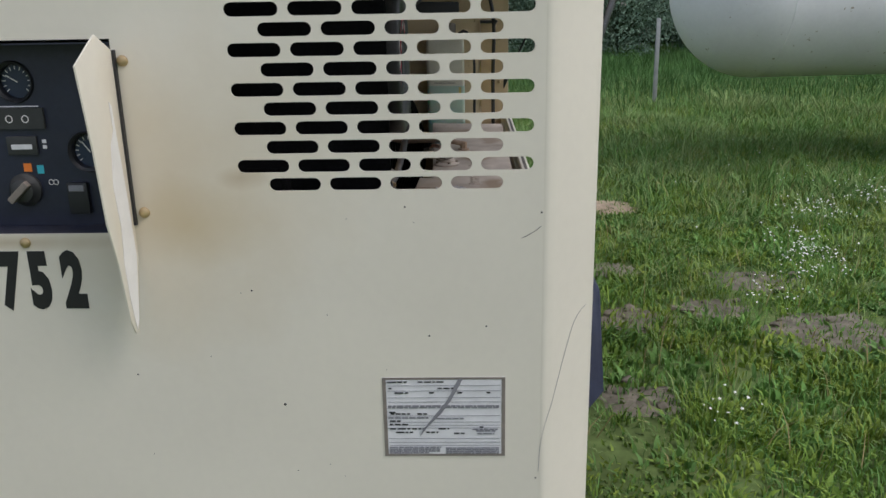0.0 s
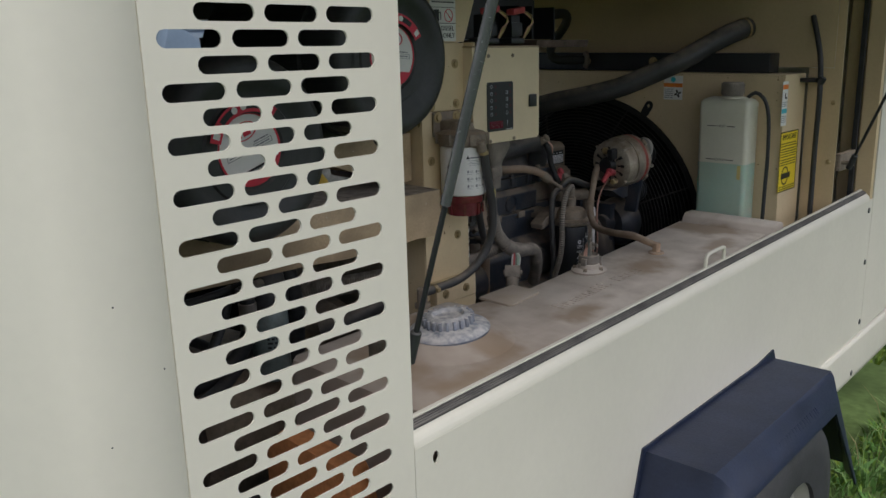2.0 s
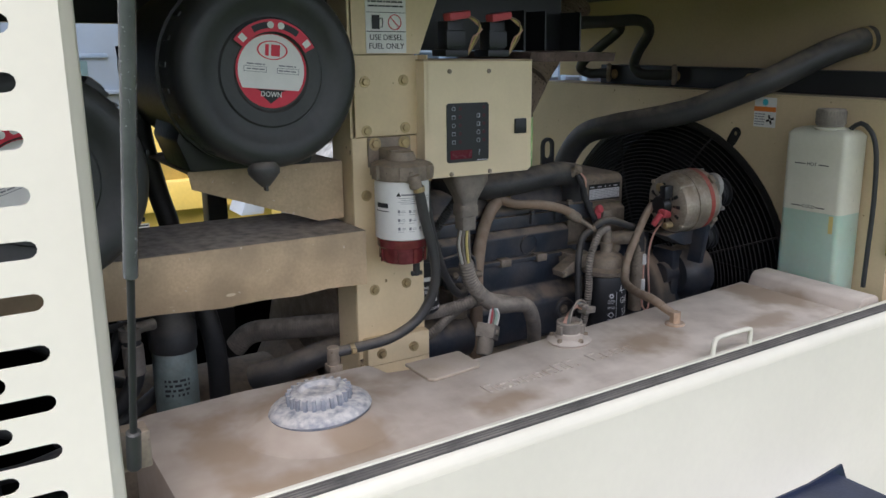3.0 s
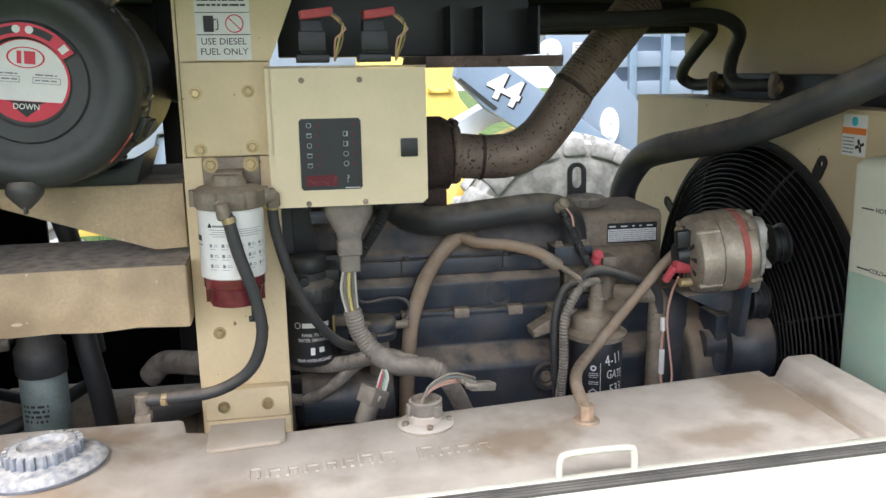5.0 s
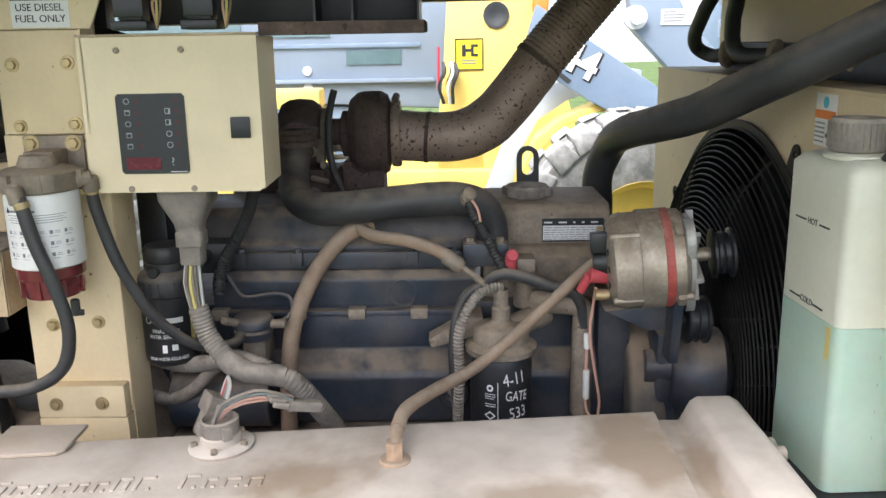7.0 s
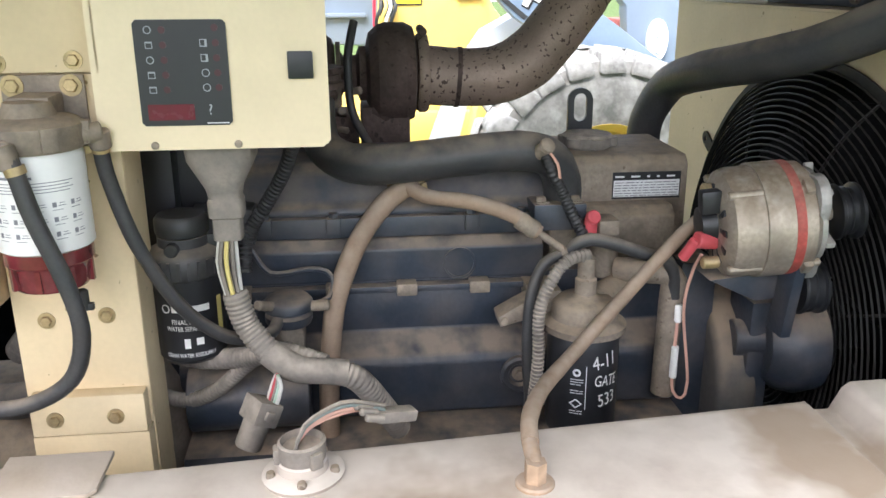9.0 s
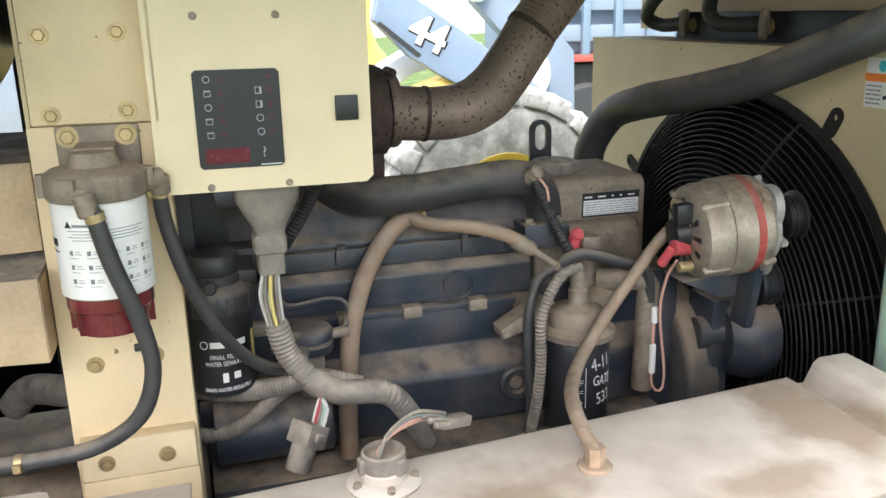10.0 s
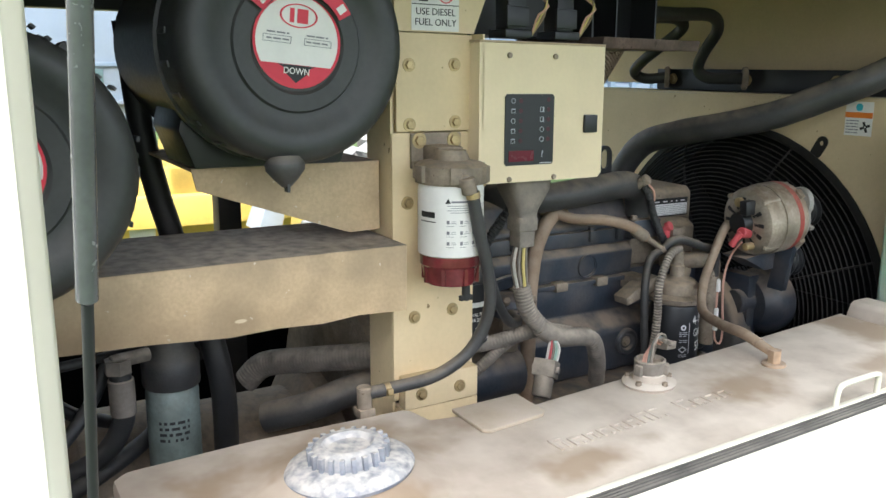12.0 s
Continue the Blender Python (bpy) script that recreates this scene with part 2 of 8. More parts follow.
def stains_and_tones(m, spots, colour, amount, rough_edge=1.9, inner=1.25, outer=1.75):
    """Stains and broader changes of tone, ragged-edged, round given places: centre, reach along x, y and z."""
    nt = m.node_tree
    n, link = nt.nodes, nt.links.new
    geo = n.new("ShaderNodeNewGeometry")
    rag = n.new("ShaderNodeTexNoise")
    rag.inputs["Scale"].default_value, rag.inputs["Detail"].default_value = 10.0, 3.0
    link(geo.outputs["Position"], rag.inputs["Vector"])
    socket = n["Principled BSDF"].inputs["Base Color"]
    for centre, reach in spots:
        off = n.new("ShaderNodeVectorMath")
        off.operation = "SUBTRACT"
        link(geo.outputs["Position"], off.inputs[0])
        off.inputs[1].default_value = centre
        scaled = n.new("ShaderNodeVectorMath")
        scaled.operation = "DIVIDE"
        link(off.outputs["Vector"], scaled.inputs[0])
        scaled.inputs[1].default_value = reach
        far = n.new("ShaderNodeVectorMath")
        far.operation = "LENGTH"
        link(scaled.outputs["Vector"], far.inputs[0])
        edge = n.new("ShaderNodeMath")
        edge.operation = "MULTIPLY_ADD"
        link(rag.outputs["Fac"], edge.inputs[0])
        edge.inputs[1].default_value = rough_edge
        link(far.outputs["Value"], edge.inputs[2])
        fade = n.new("ShaderNodeMapRange")
        fade.inputs["From Min"].default_value, fade.inputs["From Max"].default_value = inner, outer
        fade.inputs["To Min"].default_value, fade.inputs["To Max"].default_value = amount, 0.0
        link(edge.outputs["Value"], fade.inputs["Value"])
        blend = n.new("ShaderNodeMixRGB")
        link(fade.outputs["Result"], blend.inputs["Fac"])
        link(socket.links[0].from_socket, blend.inputs["Color1"])
        blend.inputs["Color2"].default_value = (*colour, 1)
        link(blend.outputs["Color"], socket)


stains_and_tones(cream, [((-0.42, 1.186, 1.29), (0.26, 0.1, 0.29))], (0.54, 0.42, 0.24), 0.42, 0.7, 0.35, 1.35)
stains_and_tones(cream, [((-0.335, 1.186, 1.318), (0.05, 0.1, 0.022)), ((-0.72, 1.186, 1.218), (0.21, 0.1, 0.017))], (0.36, 0.26, 0.13), 0.5, 0.8, 0.5, 1.4)
stains_and_tones(cream, [((-0.42, 1.186, 1.245), (0.13, 0.1, 0.08))], (0.47, 0.36, 0.17), 0.45, 0.7, 0.2, 1.4)
stains_and_tones(beam_tan, [((-0.217, 1.72, 1.205), (0.12, 0.46, 0.085))], (0.16, 0.11, 0.065), 0.9, 1.0, 0.5, 1.6)
stains_and_tones(beam_tan, [((-0.217, 2.045, 1.213), (0.05, 0.022, 0.007)), ((-0.217, 1.99, 1.209), (0.05, 0.011, 0.006)), ((-0.217, 1.94, 1.208), (0.05, 0.016, 0.003)), ((-0.217, 1.80, 1.22), (0.05, 0.005, 0.006))], (0.60, 0.50, 0.35), 0.9, 1.7, 1.15, 1.25)
# Tank browner and darker towards its near end.
stains_and_tones(tank_plastic, [((0.03, 1.93, 1.09), (0.40, 0.48, 0.3))], (0.31, 0.24, 0.185), 0.75, 0.9, 0.6, 1.6)
# Brown stains; the last spot darkens the rear half before the post.
stains_and_tones(tank_plastic, [((0.03, 2.82, 1.075), (0.13, 0.11, 0.2)), ((0.07, 2.16, 1.075), (0.06, 0.10, 0.2)), ((0.12, 2.05, 1.075), (0.05, 0.16, 0.2)), ((0.0, 3.27, 1.06), (0.2, 0.10, 0.2)), ((-0.05, 1.95, 1.075), (0.2, 0.10, 0.2)), ((0.1, 2.45, 1.075), (0.06, 0.14, 0.2)), ((-0.13, 2.15, 1.075), (0.13, 0.30, 0.2))], (0.31, 0.23, 0.16), 0.78)
# Darker brown in the recess at the ribbed end, and near the sill.
stains_and_tones(tank_plastic, [((0.03, 3.353, 1.05), (0.22, 0.022, 0.2)), ((0.10, 3.12, 1.05), (0.05, 0.13, 0.2))], (0.33, 0.25, 0.18), 0.7)


def mixed_blades(m, colour, amount):
    """Blades that differ one from the next and from patch to patch."""
    nt = m.node_tree
    n, link = nt.nodes, nt.links.new
    geo = n.new("ShaderNodeNewGeometry")
    patch = n.new("ShaderNodeTexNoise")
    patch.inputs["Scale"].default_value, patch.inputs["Detail"].default_value = 2.3, 3.0
    link(geo.outputs["Position"], patch.inputs["Vector"])
    both = n.new("ShaderNodeMath")
    both.operation = "MULTIPLY_ADD"
    link(geo.outputs["Random Per Island"], both.inputs[0])
    both.inputs[1].default_value = 0.28
    link(patch.outputs["Fac"], both.inputs[2])
    fade = n.new("ShaderNodeMapRange")
    fade.inputs["From Min"].default_value, fade.inputs["From Max"].default_value = 0.48, 0.84
    fade.inputs["To Max"].default_value = amount
    link(both.outputs["Value"], fade.inputs["Value"])
    blend = n.new("ShaderNodeMixRGB")
    socket = n["Principled BSDF"].inputs["Base Color"]
    link(fade.outputs["Result"], blend.inputs["Fac"])
    link(socket.links[0].from_socket, blend.inputs["Color1"])
    blend.inputs["Color2"].default_value = (*colour, 1)
    link(blend.outputs["Color"], socket)


# ---- helpers ----
ORIGIN = {}
GZ = 0.04  # the ground beside the wheel
# The trailer stands a little askew on its wheels: the bay's own axes in the world's.
BAY = Matrix(((1.0057, -0.0006, -0.0053, -0.0055), (0.0133, 1.0288, 0.0043, -0.0935), (-0.0214, -0.0045, 1.0327, 0.0008), (0, 0, 0, 1)))
in_bay = False
# The instruments' own axes: their plate is a little larger than drawn and sits lower.
PLATE = Matrix(((1.08, 0, 0, -0.0555), (0, 1, 0, -0.014), (0, 0, 1.125, -0.1525), (0, 0, 0, 1)))
in_plate = False


# The fuel tank rises a little towards its far end.
TILT = Matrix(((1, 0, 0, 0), (0, 1, 0, 0), (0, 0.036, 1, -0.1098), (0, 0, 0, 1)))
on_tank = False


def own_axes():
    if in_bay:
        return BAY @ TILT if on_tank else BAY
    return PLATE if in_plate else None


def mesh_of(name, bm, mat, origin, sharp=40, askew=True):
    me = bpy.data.meshes.new(name)
    if own_axes() and askew:
        bmesh.ops.transform(bm, matrix=own_axes(), verts=bm.verts)
    bmesh.ops.translate(bm, verts=bm.verts, vec=-Vector(origin))
    bm.to_mesh(me)
    bm.free()
    me.materials.append(mat)
    me.polygons.foreach_set("use_smooth", [True] * len(me.polygons))
    me.set_sharp_from_angle(angle=radians(sharp))
    return me


def thing(name, at, label, category, group="", kind=""):
    ob = new(name)
    at = own_axes() @ Vector(at) if own_axes() else Vector(at)
    ob.location = at
    ob.empty_display_size = 0.05
    ORIGIN[ob] = Vector(at)
    return tagged(ob, label, category, group, kind)


def part(name, bm, mat, parent, label="", sharp=40):
    """One mesh, built in world places, under a thing or under a part."""
    ob = new(name, mesh_of(name, bm, mat, ORIGIN[parent], sharp))
    ob.parent = parent
    ORIGIN[ob] = ORIGIN[parent]
    return tagged(ob, label)


def parts(name, bms, mat, parent, label=""):
    return [part(name, b, mat, parent, label) for b in bms]


def solo(name, bm, mat, label, category, group="", kind="", sharp=40):
    """A thing of one mesh, its origin at the middle of its base."""
    if own_axes():
        bmesh.ops.transform(bm, matrix=own_axes(), verts=bm.verts)
    xs = [v.co for v in bm.verts]
    lo = [min(c[k] for c in xs) for k in range(3)]
    hi = [max(c[k] for c in xs) for k in range(3)]
    at = Vector(((lo[0] + hi[0]) / 2, (lo[1] + hi[1]) / 2, lo[2]))
    ob = new(name, mesh_of(name, bm, mat, at, sharp, False))
    ob.location = at
    ORIGIN[ob] = at
    return tagged(ob, label, category, group, kind)


def join(*bms):
    out = bmesh.new()
    for b in bms:
        me = bpy.data.meshes.new("join")
        b.to_mesh(me)
        b.free()
        out.from_mesh(me)
        bpy.data.meshes.remove(me)
    return out


def box(x0, x1, y0, y1, z0, z1, bev=0.0, seg=2):
    bm = bmesh.new()
    bmesh.ops.create_cube(bm, size=1.0)
    for v in bm.verts:
        v.co = Vector(((x0 + x1) / 2 + v.co.x * (x1 - x0), (y0 + y1) / 2 + v.co.y * (y1 - y0), (z0 + z1) / 2 + v.co.z * (z1 - z0)))
    if bev:
        bmesh.ops.bevel(bm, geom=bm.edges[:], offset=bev, segments=seg, profile=0.6, affect="EDGES")
    return bm


def moved(bm, m):
    bmesh.ops.transform(bm, matrix=m, verts=bm.verts)
    return bm


def prism(poly, axis, a, b, bev=0.0):
    """A polygon (in the two other axes, in order) pushed from a to b along an axis."""
    bm = bmesh.new()

    def put(p, h):
        q = list(p)
        q.insert("xyz".index(axis), h)
        return bm.verts.new(q)

    lo, hi = [put(p, a) for p in poly], [put(p, b) for p in poly]
    n = len(poly)
    for k in range(n):
        bm.faces.new((lo[k], lo[(k + 1) % n], hi[(k + 1) % n], hi[k]))
    bm.faces.new(lo[::-1])
    bm.faces.new(hi)
    bmesh.ops.recalc_face_normals(bm, faces=bm.faces)
    if bev:
        bmesh.ops.bevel(bm, geom=bm.edges[:], offset=bev, segments=2, profile=0.6, affect="EDGES")
    return bm


def along(p, q):
    """A frame at p whose z points to q."""
    d = (Vector(q) - Vector(p)).normalized()
    return Matrix.Translation(p) @ d.to_track_quat("Z", "Y").to_matrix().to_4x4()


def lathe(profile, m, seg=32):
    """A profile of (radius, height) turned round the z of the frame m."""
    bm = bmesh.new()
    rings = []
    for r, h in profile:
        if r < 1e-5:
            rings.append([bm.verts.new((0, 0, h))])
        else:
            rings.append([bm.verts.new((r * math.cos(2 * math.pi * k / seg), r * math.sin(2 * math.pi * k / seg), h)) for k in range(seg)])
    for a, b in zip(rings, rings[1:]):
        for k in range(seg):
            j = (k + 1) % seg
            if len(a) == 1 and len(b) == 1:
                continue
            if len(a) == 1:
                bm.faces.new((a[0], b[k], b[j]))
            elif len(b) == 1:
                bm.faces.new((a[k], a[j], b[0]))
            else:
                bm.faces.new((a[k], a[j], b[j], b[k]))
    bmesh.ops.recalc_face_normals(bm, faces=bm.faces)
    return moved(bm, m)


def rod(p, q, r, r2=None, seg=20, bev=0.002):
    r2 = r if r2 is None else r2
    h = (Vector(q) - Vector(p)).length
    e = min(bev, r * 0.4, r2 * 0.4, h * 0.3)
    return lathe([(0, 0), (r - e, 0), (r, e), (r2, h - e), (r2 - e, h), (0, h)], along(p, q), seg)


def spline(points, step=0.012):
    """A smooth line through points."""
    P = [Vector(p) for p in points]
    P = [2 * P[0] - P[1]] + P + [2 * P[-1] - P[-2]]
    out = []
    for a, b, c, d in zip(P, P[1:], P[2:], P[3:]):
        n = max(2, int((c - b).length / step))
        for k in range(n):
            t = k / n
            out.append(0.5 * (2 * b + (c - a) * t + (2 * a - 5 * b + 4 * c - d) * t * t + (3 * b - a - 3 * c + d) * t * t * t))
    return out + [P[-2]]


def tube(points, r, seg=12, ribs=0.0, step=0.012, raw=False, swell=0.0):
    """A hose along a smooth line; ribs: the depth of its corrugation."""
    line = [Vector(p) for p in points] if raw else spline(points, 0.0016 if ribs else step)
    bm = bmesh.new()
    rings, n = [], None
    run = 0.0
    for k, p in enumerate(line):
        d = (line[min(k + 1, len(line) - 1)] - line[max(k - 1, 0)]).normalized()
        if n is None:
            n = d.orthogonal().normalized()
        n = (n - d * n.dot(d)).normalized()
        b = d.cross(n)
        if k:
            run += (p - line[k - 1]).length
        rr = r + (ribs if ribs and int(run / 0.0033) % 2 else 0.0) + swell * noise.noise(p * 30)
        rings.append([bm.verts.new(p + (n * math.cos(a) + b * math.sin(a)) * rr) for a in (2 * math.pi * j / seg for j in range(seg))])
    for a, b in zip(rings, rings[1:]):
        for j in range(seg):
            bm.faces.new((a[j], a[(j + 1) % seg], b[(j + 1) % seg], b[j]))
    bm.faces.new(rings[0][::-1])
    bm.faces.new(rings[-1])
    bmesh.ops.recalc_face_normals(bm, faces=bm.faces)
    return bm


def from_curve(cu):
    ob = bpy.data.objects.new("shape", cu)
    scene.collection.objects.link(ob)
    dg = bpy.context.evaluated_depsgraph_get()
    dg.update()
    me = bpy.data.meshes.new_from_object(ob.evaluated_get(dg))
    bm = bmesh.new()
    bm.from_mesh(me)
    bpy.data.objects.remove(ob)
    bpy.data.curves.remove(cu)
    bpy.data.meshes.remove(me)
    return bm


def plate(outline, holes, thick, m):
    """A sheet with holes, its outer face on the xy of the frame m."""
    cu = bpy.data.curves.new("plate", "CURVE")
    cu.dimensions, cu.fill_mode, cu.extrude = "2D", "BOTH", thick / 2
    for poly in (outline, *holes):
        sp = cu.splines.new("POLY")
        sp.points.add(len(poly) - 1)
        for pt, (x, y) in zip(sp.points, poly):
            pt.co = (x, y, 0, 1)
        sp.use_cyclic_u = True
    bm = from_curve(cu)
    bmesh.ops.remove_doubles(bm, verts=bm.verts, dist=1e-5)
    return moved(moved(bm, pose(0, 0, -thick / 2)), m)


def text(s, size, m, thick=0.0006, centre=True, wide=1.0, bold=0.0):
    cu = bpy.data.curves.new("text", "FONT")
    cu.body, cu.size, cu.extrude, cu.space_line = s, size, thick / 2, 0.95
    cu.resolution_u = 3
    cu.offset = bold
    cu.align_x, cu.align_y = ("CENTER" if centre else "LEFT"), "CENTER"
    return moved(from_curve(cu), m @ Matrix.Diagonal((wide, 1, 1, 1)))


def slot(x, y, w, h, n=6):
    """A long hole with round ends, its left end at x."""
    r = h / 2
    right = [(x + w - r + r * math.cos(a), y + r * math.sin(a)) for a in (math.pi * (k / n - 0.5) for k in range(n + 1))]
    left = [(x + r + r * math.cos(a), y + r * math.sin(a)) for a in (math.pi * (k / n + 0.5) for k in range(n + 1))]
    return right + left


def rect(x0, x1, y0, y1):
    return [(x0, y0), (x1, y0), (x1, y1), (x0, y1)]


def disc(cx, cy, r, n=40):
    return [(cx + r * math.cos(2 * math.pi * k / n), cy + r * math.sin(2 * math.pi * k / n)) for k in range(n)]


def side(x):
    """A frame for what faces +x: its x runs along y, its y up."""
    return Matrix(((0, 0, 1, x), (1, 0, 0, 0), (0, 1, 0, 0), (0, 0, 0, 1)))


def endf(y):
    """A frame for what faces -y: its x runs along x, its y up."""
    return Matrix(((1, 0, 0, 0), (0, 0, -1, y), (0, 1, 0, 0), (0, 0, 0, 1)))


def at2(m, x, y, h=0.0):
    return m @ Matrix.Translation((x, y, h))


def hexbolt(p, way, r=0.011, h=0.007, washer=True):
    m = along(p, Vector(p) + Vector(way))
    b = lathe([(0, 0), (r, 0), (r, h * 0.8), (r * 0.85, h), (0, h)], m, 6)
    if washer:
        return join(b, lathe([(0, 0), (r * 1.5, 0), (r * 1.5, 0.0018), (0, 0.0018)], m, 18))
    return b


def bars(rng, x0, x1, ys, h, m, thick=0.0006, gap=0.0):
    """Lines of writing too small to read, as plain bars."""
    out = []
    for y in ys:
        x = x0
        while x < x1 - 0.002:
            w = min(rng.uniform(0.35, 0.9) * (x1 - x0), x1 - x) if gap == 0 else min(rng.uniform(0.004, 0.016), x1 - x)
            out.append(moved(box(x, x + w, y - h / 2, y + h / 2, 0, thick), m))
            if gap == 0:
                break
            x += w + gap
    return join(*out)


# ---- the compressor's canopy ----
X, Y0 = 0.227, 1.186  # the open side and the control end
XF = -1.43  # the far side
TOP = 1.86
rng = random.Random(3)
canopy = thing("compressor_canopy", (-0.6, 3.05, 0.3), "cream painted sheet-steel compressor canopy with both side doors lifted", "compressor canopy")

# control end: slotted sheet with the instrument opening
holes = []
for k in range(18):
    z = 1.3065 + 0.0288 * k
    n, x = (4, -0.2905) if k % 2 == 0 else (5, -0.3375)
    holes += [slot(x + 0.0931 * j, z, 0.0798, 0.0200) for j in range(n)]
END_CUT = rect(-0.95, -0.510, 1.232, 1.528)
end_out = [(-1.35, 0.42), (0.131, 0.42), (0.131, TOP), (-1.35, TOP)]
part("end_panel", plate(end_out, holes + [END_CUT], 0.003, endf(Y0)), cream, canopy, "cream sheet with rows of long slots", 30)
# folded corner
corner = [(0.131, Y0 + 0.0002), (0.141, 1.1895), (0.152, 1.1955), (0.192, 1.228), (0.208, 1.2435), (0.219, 1.258), (0.225, 1.272), (0.227, 1.288), (0.227, 1.3725)]
inner = [(x - 0.003, y + 0.002) for x, y in corner]
part("corner_panel", prism(corner + inner[::-1], "z", 0.42, TOP), cream, canopy, sharp=60)
part("far_corner_panel", prism([(-1.2 - a, b) for a, b in corner + inner[::-1]], "z", 0.42, TOP), cream, canopy, sharp=60)
# slotted side sheet
holes = []
for k in range(1, 32):
    z = 1.487 + 0.0288 * (k - 19)
    y = 1.392 if k % 2 == 0 else 1.4385
    holes += [slot(y + 0.0931 * j, z, 0.0798, 0.0200) for j in range(3)]
side_cut = [slot(1.792, 0.980, 0.015, 0.026, 5), slot(1.800, 0.790, 0.016, 0.027, 5)]
part("side_grille", plate([(1.3745, 0.42), (1.751, 0.42), (1.751, TOP), (1.3745, TOP)], holes, 0.003, side(X)), cream, canopy, "cream sheet with rows of long slots", 30)
# lower side sheet under the door opening
part("lower_panel", plate([(1.7525, 0.502), (4.168, 0.532), (4.168, 1.048), (1.7525, 1.010)], side_cut, 0.003, side(X)), cream, canopy, sharp=30)
part("jamb_return", prism([(0.2236, 1.7445), (0.2236, 1.7508), (0.2185, 1.7560), (0.2090, 1.7655), (0.2040, 1.7690), (0.1700, 1.7690), (0.1700, 1.7650), (0.2020, 1.7645), (0.2160, 1.7500)], "z", 1.03, TOP - 0.01), cream, canopy, sharp=60)
part("rear_side_panel", plate([(4.171, 0.532), (4.80, 0.542), (4.80, TOP), (4.171, TOP)], [], 0.003, side(X)), cream, canopy)
part("skirt", prism([(X - 0.01, 0.36), (X + 0.004, 0.36), (X + 0.012, 0.385), (X + 0.012, 0.515), (X + 0.006, 0.527), (X - 0.01, 0.527)], "y", 3.33, 4.84, 0.003), cream, canopy)
part("front_skirt", prism([(X - 0.01, 0.36), (X + 0.004, 0.36), (X + 0.004, 0.499), (X - 0.01, 0.499)], "y", 1.7525, 2.45, 0.002), cream, canopy)
# sill: rounded shoulder, layered rubber seal and the inner rail, rising a little towards the far end
RISE = 0.0155


def sill_run(poly, y0=1.7525, y1=4.13, bev=0.0015):
    bm = prism(poly, "y", y0, y1, bev)
    for v in bm.verts:
        v.co.z += RISE * (v.co.y - 1.7525)
    return bm


part("sill", sill_run([(0.176, 0.990), (0.2250, 0.990), (0.2267, 1.0095), (0.2264, 1.0140), (0.2250, 1.0200), (0.2220, 1.0262), (0.2175, 1.0310), (0.2125, 1.0335), (0.176, 1.029)]), cream, canopy, sharp=60)
for k in range(4):
    part("seal_lip", sill_run([(0.1992 + 0.0032 * k, 1.02), (0.2020 + 0.0032 * k, 1.02), (0.2020 + 0.0032 * k, 1.0455 - 0.0026 * k), (0.1992 + 0.0032 * k, 1.0455 - 0.0020 * k)], bev=0.0008), seal_rubber, canopy, "dusty layered rubber seal")
part("inner_rail", sill_run([(0.189, 1.0), (0.1985, 1.0), (0.1985, 1.048), (0.189, 1.048)], bev=0.0022), cream, canopy)
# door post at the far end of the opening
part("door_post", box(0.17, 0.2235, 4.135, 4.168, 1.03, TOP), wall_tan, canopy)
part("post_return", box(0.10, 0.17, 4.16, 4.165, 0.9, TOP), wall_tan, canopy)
part("post_seal", box(0.150, 0.166, 4.115, 4.134, 1.05, TOP), rubber_clean, canopy, "black rubber door seal")
# inner walls and the rest of the shell
in_bay = True
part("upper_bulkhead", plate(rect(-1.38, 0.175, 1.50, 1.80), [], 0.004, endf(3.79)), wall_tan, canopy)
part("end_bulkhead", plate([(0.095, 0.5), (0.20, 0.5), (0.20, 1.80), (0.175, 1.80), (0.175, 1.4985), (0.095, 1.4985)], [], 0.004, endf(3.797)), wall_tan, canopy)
for z in (1.39, 1.20):
    part("bulkhead_screw", lathe([(0, 0), (0.008, 0), (0.006, 0.003), (0, 0.004)], along((0.18, 3.793, z), (0.18, 0, z)), 12), bolt_metal, canopy)
in_bay = False
part("rear_panel", box(-1.42, 0.2235, 4.804, 4.808, 0.45, TOP), cream, canopy)
part("roof", prism([(-1.44, TOP + 0.001), (-1.3, TOP + 0.03), (0.1, TOP + 0.03), (0.237, TOP + 0.001)], "y", 1.19, 4.83), cream, canopy)
part("roof_liner", box(-1.39, 0.19, 1.26, 3.80, TOP - 0.03, TOP - 0.001), black_plastic, canopy, "added black lining sheet")
part("far_side_grille", box(XF, XF + 0.003, 1.3885, 1.75, 0.42, TOP), cream, canopy)
part("far_lower_panel", box(XF, XF + 0.003, 1.7525, 4.305, 0.42, 0.86), cream, canopy)
part("far_rear_panel", box(XF, XF + 0.003, 4.308, 4.80, 0.42, TOP), cream, canopy)
# Unseen black sheets, added so slots and far side stay dark.
part("dark_end_sheet", box(-1.38, -0.128, 1.45, 1.462, 0.46, TOP - 0.04), matt_black, canopy, "added black sheet that darkens the slotted end")
part("dark_far_sheet", box(XF + 0.004, XF + 0.02, 1.30, 4.70, 0.45, 0.855), matt_black, canopy, "added black lining sheet")
part("far_header", box(XF + 0.004, XF + 0.05, 1.7525, 4.305, 1.735, TOP - 0.001, 0.004), clean_black, canopy, "black header over the far opening")
# One more added sheet, to darken the far grille's inside.
part("dark_grille_sheet", box(XF + 0.004, XF + 0.02, 1.30, 1.76, 0.856, TOP - 0.04), matt_black, canopy, "added black lining sheet")
part("floor_pan", box(-1.42, 0.22, 1.21, 4.80, 0.43, 0.448), black_plastic, canopy)
